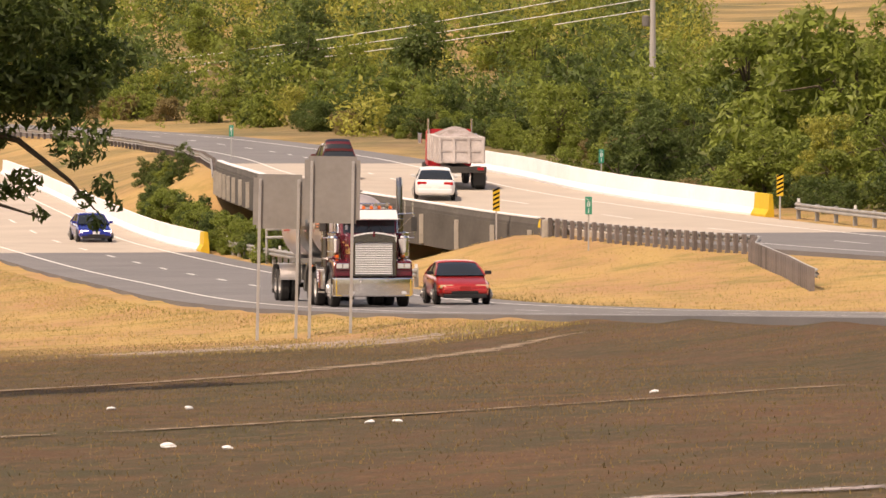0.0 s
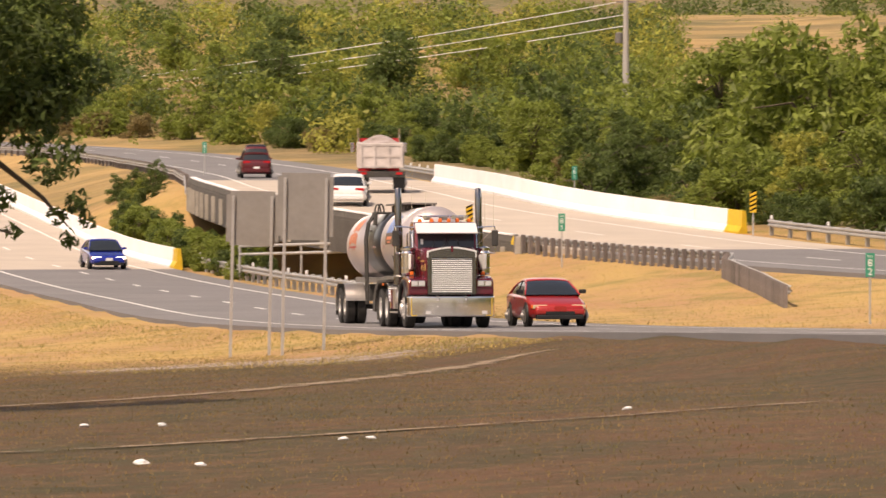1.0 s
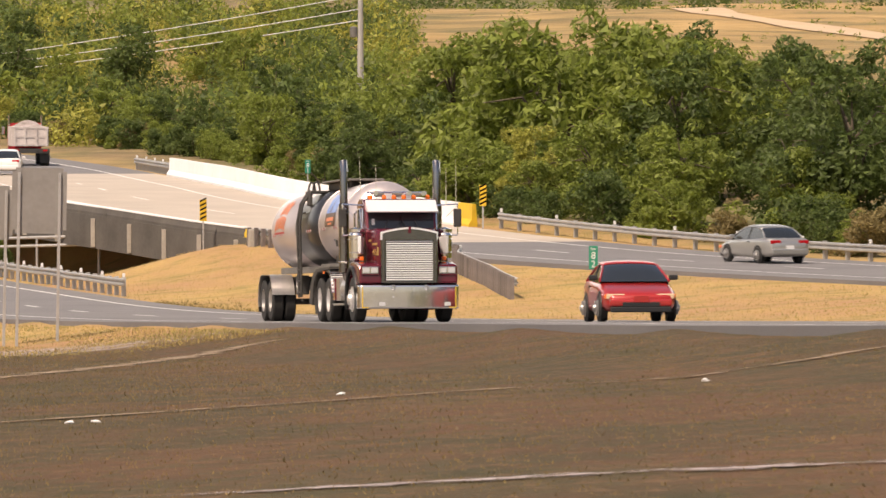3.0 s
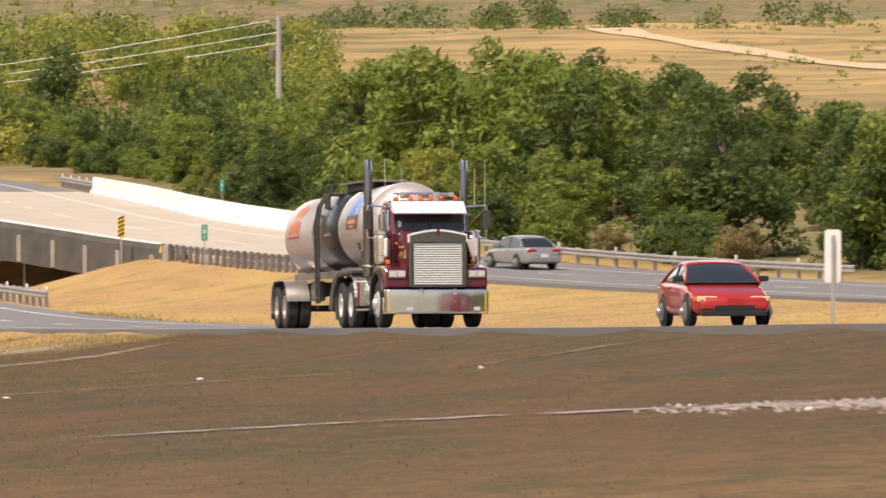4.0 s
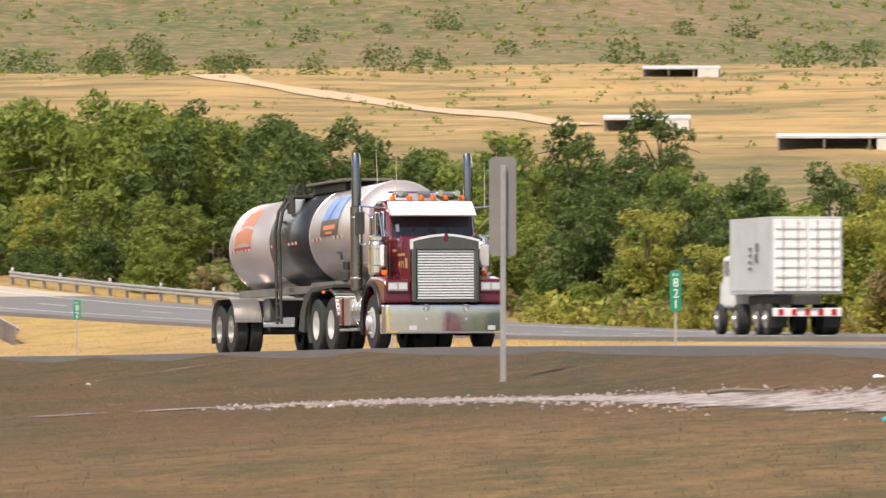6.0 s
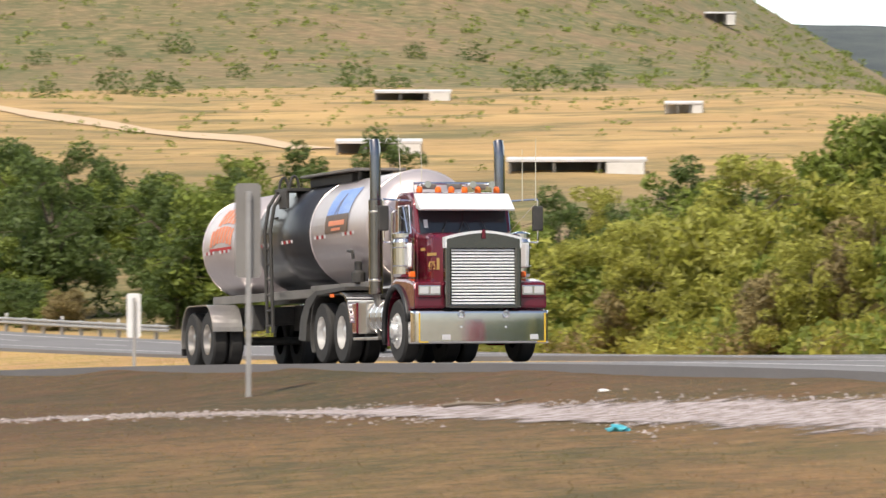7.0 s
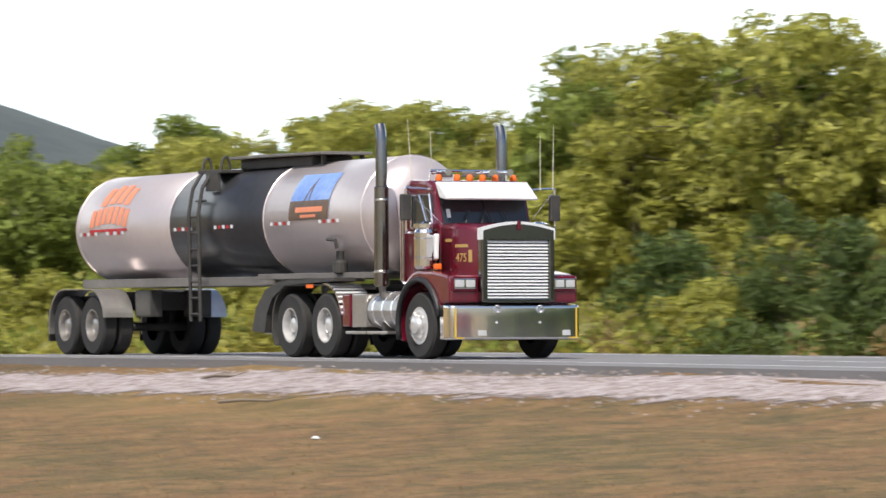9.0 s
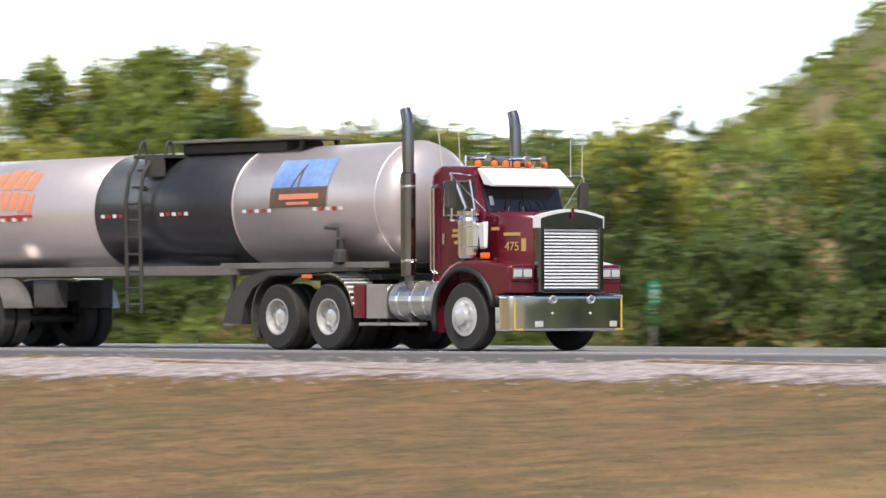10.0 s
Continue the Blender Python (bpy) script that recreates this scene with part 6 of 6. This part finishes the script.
def far_woods():
    rg = np.random.default_rng(31)
    n = 520
    az, r = np.radians(rg.uniform(-8, 2.6, n)), rg.uniform(425, 650, n)
    x, y = r * np.sin(az), r * np.cos(az)
    keep = terrain(x, y)[1]["uB"] > 15
    x, y = x[keep], y[keep]
    for k, mat in enumerate((M_LEAF, M_LEAF_DARK, M_LEAF_YELLOW)):
        q = (np.arange(len(x)) % 5 == 4) if k == 2 else (np.arange(len(x)) % 5 < 2 if k == 0 else (np.arange(len(x)) % 5 >= 2) & (np.arange(len(x)) % 5 < 4))
        leafy_stuff("far_woods", "far green woodland beyond the road", x[q], y[q], rg.uniform(1.6, 3.4, q.sum()), mat, 620, 32 + k, 0.06, 1.05)
    n = 60
    az, r = np.radians(rg.uniform(-6, 13, n)), rg.uniform(700, 1050, n)
    leafy_stuff("far_woods", "scattered dark trees on the far fields", r * np.sin(az), r * np.cos(az), rg.uniform(1.5, 3.6, n), M_LEAF_DARK, 420, 36, 0.07, 0.9)


far_woods()


# ---- grass and stones ----
def blades(name, label, n, area, h, mat, seed, w=0.02):
    rg = np.random.default_rng(seed)
    x, y = area(rg, n)
    z, d = terrain(x, y)
    ok = (d["uA"] < A_U0 - 0.3) | ((d["uA"] > A_U1 + 0.5) & (d["uB"] < -B_U - 0.5)) | (d["uB"] > B_U + 0.6)
    x, y, z = x[ok], y[ok], z[ok]
    n = len(x)
    a = rg.uniform(0, 6.28, n)
    hh = h * rg.uniform(0.4, 1.4, n)
    ln = rg.normal(size=(n, 2)) * 0.35
    P = np.stack([x, y, z], 1)
    o = np.stack([np.cos(a) * w, np.sin(a) * w, np.zeros(n)], 1)
    T = P + np.stack([ln[:, 0] * hh, ln[:, 1] * hh, hh], 1)
    V = np.stack([P - o, P + o, T], 1).reshape(-1, 3)
    Fc = np.arange(3 * n).reshape(-1, 3)
    me = bpy.data.meshes.new(name)
    me.from_pydata(V.tolist(), [], Fc.tolist())
    me.materials.append(mat)
    return tagged(new(name, me), label, "grass", kind="stuff")


M_BLADE = material("grass_blade", (0.28, 0.17, 0.07), 0.8, vary=(0.095, 0.100, 0.028), scale=0.3, scale2=3, amount=0.9, island=0.3)
M_BLADE_STRAW = material("straw_blade", (0.52, 0.35, 0.13), 0.8, vary=(0.20, 0.21, 0.055), scale=0.25, scale2=3, amount=0.9, island=0.4)


def field_area(rg, n):
    y = rg.uniform(0, 175, n)
    return np.asarray(xA(y)) - 4.8 - rg.uniform(0, 1, n) * np.interp(y, [0, 60, 175], [16, 28, 16]), y


def verge_area(rg, n):
    y = rg.uniform(150, 300, n)
    side = rg.uniform(0, 1, n) < 0.4
    return np.where(side, np.asarray(xA(y)) - 4.8 - rg.exponential(4, n), np.asarray(xA(y)) + 8 + rg.uniform(0, 26, n)), y


blades("field_grass", "short brown and olive mown grass blades", 150000, field_area, 0.03, M_BLADE, 41, 0.006)
blades("straw_grass", "golden dry grass on verges and median", 80000, verge_area, 0.055, M_BLADE_STRAW, 42, 0.012)


def weeds(rg, n):
    y = rg.uniform(70, 235, n)
    return np.asarray(xA(y)) + 7.9 + rg.exponential(0.7, n), y


blades("verge_weeds", "green weeds along the pavement edge", 6000, weeds, 0.09, M_LEAF_DRY, 43, 0.02)


def stones():
    rg = np.random.default_rng(51)
    n = 5200
    k = rg.integers(3, 9, n)
    f = rg.uniform(0, 1, n)
    S = np.array(STRIP)
    c = S[k] + (S[k + 1] - S[k]) * f[:, None]
    x, y = c[:, 0] + rg.normal(size=n) * c[:, 2] * 0.7, c[:, 1] + rg.normal(size=n) * c[:, 2] * 0.5
    z = terrain(x, y)[0]
    V, Fc = [], []
    base = np.array([(1, 0, 0), (-0.5, 0.87, 0), (-0.5, -0.87, 0), (0.2, 0.1, 0.8)])
    for k in range(n):
        s = rg.uniform(0.015, 0.05)
        a = rg.uniform(0, 6.28)
        c, q = math.cos(a), math.sin(a)
        i = len(V)
        for b in base:
            V.append((x[k] + s * (b[0] * c - b[1] * q), y[k] + s * (b[0] * q + b[1] * c), z[k] + s * b[2]))
        Fc += [(i, i + 1, i + 3), (i + 1, i + 2, i + 3), (i + 2, i, i + 3)]
    tagged(raw("gravel_stones", V, Fc, M_GRAVEL), "loose pale gravel along the worn strip", "gravel", kind="stuff")


stones()


# ---- litter ----
LITTER = [(2.82, 97.5), (-0.22, 91.5), (0.05, 91.4), (-3.32, 100.5), (-2.38, 99.5), (-2.0, 87.5), (-1.43, 86.5), (8.2, 69.9), (12.2, 33.0), (6.8, 95.0), (14.4, 64.4)]
BLUE = (12.86, 56.7)
STICKS = [(12.8, 64.7, 10), (16.8, 48.7, 30), (15.3, 43.4, -20)]

def litter(x, y, s, mat, label):
    z = ground_z(x, y)
    rg = random.Random(int(x * 100 + y))
    bm = bmesh.new()
    bmesh.ops.create_icosphere(bm, subdivisions=2, radius=s)
    for v in bm.verts:
        v.co = Vector((v.co.x * 1.3, v.co.y, v.co.z * 0.5)) * (1 + 0.9 * noise.noise(v.co * 16 + Vector((x, y, 0))))
    ob = mesh_object("litter", bm, mat)
    ob.matrix_basis = pose(x, y, z + s * 0.3, 0, 0, rg.uniform(0, 360))
    tagged(ob, label, "litter", "scraps on the grass")


M_BLUEBAG = material("blue_plastic", (0.03, 0.32, 0.42), 0.4, vary=(0.1, 0.45, 0.5), scale=9)
for _x, _y in LITTER:
    litter(_x, _y, 0.045, M_LITTER, "crumpled white scrap of paper on the grass")
litter(*BLUE, 0.10, M_BLUEBAG, "crumpled turquoise plastic bag on the grass")
for _x, _y, _a in STICKS:
    _z = ground_z(_x, _y)
    ob = mesh_object("fallen_branch", bmtube([(-0.55, 0, 0.02), (-0.2, 0.04, 0.05), (0.2, -0.03, 0.04), (0.6, 0.05, 0.10)], [0.03, 0.028, 0.02, 0.008], 6), M_TWIG)
    ob.matrix_basis = pose(_x, _y, _z, 0, 0, _a)
    tagged(ob, "dark dry fallen branch lying on the gravel", "branch", "fallen branches")


# ---- utility pole and wires ----
def utility_pole():
    x, y, top = 17.2, 470.0, 14.0
    z = ground_z(x, y)
    t = thing("utility_pole", pose(x, y, z), "pale weathered utility pole with three wires", "utility pole")
    part("pole", bmtube([(0, 0, -0.5), (0, 0, top - z)], [0.30, 0.20], 10), material("pale_wood", (0.42, 0.40, 0.38), 0.85, vary=(0.30, 0.28, 0.27), scale=1.5), t)
    part("crossarm", bmbox((0, 0, top - z - 0.3), (1.6, 0.12, 0.14), bevel=0.01), M_WOODPOST, t)
    part("transformer", lathe(bmesh.new(), [(0.1, 0), (0.3, 0.04), (0.3, 0.8), (0.1, 0.9)], 12, "z", (-0.55, 0, top - z - 3.6)), M_FRAMEGREY, t)
    for k, dz in enumerate((0.0, -1.1, -2.0)):
        pts = [(-62 * f, 90 * f, (top - z - 0.2 + dz) + (-6.2 - 0.5 * dz) * f - 9.0 * f * (1 - f) * 0.35) for f in np.linspace(0, 1, 24)]
        part("wire", bmtube(pts, 0.035, 5), M_WHITE, t, "sagging overhead wire")


utility_pole()


# ---- far buildings and track ----
M_ROOF = material("sheet_roof", (0.72, 0.71, 0.72), 0.5, 0.2, vary=(0.45, 0.43, 0.42), scale=0.4, amount=0.6)
M_WALL = material("pale_wall", (0.70, 0.68, 0.66), 0.85, vary=(0.5, 0.48, 0.45), scale=0.5, amount=0.6)
# shade under the shed roofs, given as the back wall's dark colour
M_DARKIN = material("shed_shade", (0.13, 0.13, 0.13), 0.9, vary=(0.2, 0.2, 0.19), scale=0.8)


SHEDS = [(10.07, 543, 8.4, 5, 1.15, "long farm shed with a pale metal roof"), (10.43, 690, 9.5, 5, 1.0, "distant low shed with a bright roof"), (13.32, 637, 4.4, 4, 1.2, "small distant white-roofed building"),
         (12.18, 504, 12.6, 4, 1.0, "long low building among the bushes"), (13.69, 1256, 7.0, 5, 2.2, "white house near the hilltop"), (3.64, 465, 4.5, 3, 1.2, "pale ruined hut among the trees")]
TRACK = [(5.4, 690), (5.66, 671), (6.3, 652), (7.13, 625), (8.2, 592), (9.12, 560), (9.9, 540)]


def shed(az, r, w, d, h, label, openside=True):
    x, y = r * math.sin(radians(az)), r * math.cos(radians(az))
    z = ground_z(x, y)
    t = thing("shed", pose(x, y, z, 0, 0, -az), label, "shed", "far farm sheds")
    part("roof", bmbox((0, 0, h + 0.12), (w * 1.04, d * 1.1, 0.25), Euler((radians(4), 0, 0)).to_matrix(), bevel=0.02), M_ROOF, t, "pale sheet-metal roof")
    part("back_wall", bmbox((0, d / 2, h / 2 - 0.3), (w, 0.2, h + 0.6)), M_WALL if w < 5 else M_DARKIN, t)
    n = 3
    for k in range(n + 1):
        part("post", bmbox((-w / 2 + w * k / n, -d / 2, h / 2 - 0.3), (0.2, 0.2, h + 0.6)), M_FRAMEGREY, t)
    part("end_room", bmbox((w * 0.36, -d * 0.3, h * 0.4 - 0.3), (w * 0.28, d * 0.5, h * 0.8 + 0.6), bevel=0.03), M_WALL, t, "white-walled room at one end")


for a in SHEDS:
    shed(*a)


def dirt_track():
    pts = TRACK
    P = [Vector((r * math.sin(radians(a)), r * math.cos(radians(a)), 0)) for a, r in pts]
    V, Fc = [], []
    path = []
    for a, b in zip(P, P[1:]):
        k = max(2, int((b - a).length / 6))
        path += [a.lerp(b, i / k) for i in range(k)]
    for i, p in enumerate(path[:-1]):
        d = (path[i + 1] - p).normalized()
        s = Vector((d.y, -d.x, 0)) * (2.6 + 0.7 * math.sin(i * 0.9))
        for q in (p + s, p - s):
            V.append((q.x, q.y, ground_z(q.x, q.y) + 0.12))
    for i in range(len(path) - 2):
        Fc.append((2 * i, 2 * i + 1, 2 * i + 3, 2 * i + 2))
    tagged(raw("dirt_track", V, Fc, material("pale_dirt", (0.55, 0.40, 0.26), 0.95, vary=(0.42, 0.30, 0.19), scale=0.2)), "pale dirt track across the dry hillside", "track", kind="structure")


dirt_track()
# ---- what moves ----
TRUCK_Y = [(0, 202.0), (1, 189.3), (2.5, 174.0), (4, 142.5), (4.5, 132.5), (5.5, 112.8), (7, 86.8), (7.5, 78.0), (8, 68.75), (8.5, 59.7), (9, 50.7), (9.5, 41.3), (10, 31.2)]


def on_road(fx, fz, y, u, way=1):
    """Pose on a carriageway, u to its far side, facing along it: way 1 towards -y, -1 towards +y."""
    x, yy = lateral(fx, y, u)
    s = float(fx(y + 1) - fx(y - 1)) / 2
    g = math.degrees(math.atan(float(fz(y + 1.5) - fz(y - 1.5)) / 3))
    h = math.degrees(math.atan2(-1, -s)) if way > 0 else math.degrees(math.atan2(1, s))
    return pose(float(x), float(yy), float(fz(y)) + 0.004, 0, g if way > 0 else -g, h)


def spin(wheels, far, r):
    """Rolls wheels: far(t) is the way gone in metres at t seconds."""
    for w in wheels:
        p = w.matrix_basis.translation.copy()
        walk(w, [(k / FPS, pose(*p) @ pose(0, 0, 0, 0, math.degrees(far(k / FPS) / r), 0)) for k in range(0, 10 * FPS + 1)])


def drive(made, fx, fz, rows, way, r=0.31, turn=(0, 0, 0, 0)):
    """rows: seconds, y, u."""
    ob, wheels = made[0], made[1]
    f = curve([(t, y) for t, y, _ in rows])
    g = curve([(t, u) for t, _, u in rows])
    walk(ob, [(t, on_road(fx, fz, float(f(t)), float(g(t)), way) @ pose(0, 0, 0, 0, 0, float(np.interp(t, [0, 2.5, 4.5, 10], turn)))) for t in np.arange(0, 10.01, 0.25)])
    spin(wheels, lambda t: abs(float(f(t)) - float(f(0))), r)


def motions():
    ty = curve(TRUCK_Y)
    rows, back = [], []
    for t in np.arange(0, 10.01, 0.25):
        y = float(ty(t))
        h = float(np.interp(t, [0, 2.5, 4.5, 5.5, 7, 8, 9, 10], [8.2, 7.2, 7.2, 6.4, 6.0, 6.0, 4.9, 3.6]))
        g = math.degrees(math.atan(float(zA(y + 2) - zA(y - 2)) / 4))
        m = pose(float(xA(y)), y, float(zA(y)) + 0.004, 0, g, h - 90)
        rows.append((t, m))
        k = m @ Vector((-4.1, 0, 0))
        dh = float(np.interp(t, [0, 7, 8.5, 10], TRAILER_TURN))
        yr = y + 13.5
        g2 = math.degrees(math.atan(float(zA(yr) - k.z) / 9.4))
        back.append((t, pose(*k, 0, g2, h - 90 + dh)))
    walk(tractor_unit, rows)
    walk(trailer, back)
    spin(tractor_wheels + trailer_wheels, lambda t: abs(float(ty(t)) - 202.0), 0.55)
    drive(red_car, xA, zA, [(0, 207.5, 3.9), (1, 192.5, 3.8), (2.5, 169, 3.8), (4, 130, 3.9), (4.5, 119, 3.9), (5, 106.8, 3.9), (5.5, 95.5, 3.9), (7, 66, 3.9), (10, 6, 3.9)], 1, 0.31, (-4, -6, -1, 0))
    drive(blue_car, xA, zA, [(0, 316, 3.65), (1, 301.5, 3.65), (1.6, 295, 3.65), (2.0, 291, 3.65), (2.5, 286, 3.65), (5, 258, 3.7), (10, 200, 3.7)], 1)
    drive((dumper, dumper_wheels), xB, zB, [(0, 297.2, 1.3), (1, 313.5, 1.4), (2, 352, 2.2), (2.5, 370, 1.8), (5, 425, 1.5), (10, 520, 1.5)], -1, 0.52, (-7, -2, 0, 0))
    drive(white_car, xB, zB, [(0, 288, -2.9), (1, 296.5, -2.75), (1.5, 302.5, -2.7), (2.5, 334, -2.4), (5, 395, -2.2), (10, 490, -2.0)], -1, 0.31, (-21, -6, 0, 0))
    drive(wine_car, xB, zB, [(0, 308, -2.9), (1, 362, -2.5), (2, 411, -1.6), (2.5, 434, -1.6), (5, 520, -1.8), (10, 650, -1.8)], -1)
    drive(silver_car, xB, zB, [(0, 205, 1.9), (2.7, 236, 1.9), (4, 249.5, 1.9), (5, 259.5, 1.9), (5.5, 264, 1.9), (10, 305, 1.9)], -1)
    drive(dark_car, xB, zB, [(0, -80, 1.9), (7, 86, 1.9), (8, 110, 1.9), (9, 134, 1.9), (10, 158, 1.9)], -1)
    drive((boxer, boxer_wheels), xB, zB, [(0, 50, 1.9), (5.7, 171, 1.9), (7.4, 207.5, 1.9), (10, 258, 1.9)], -1, 0.52)


TRAILER_TURN = [0.0, 0.0, 0.0, 0.0]
motions()
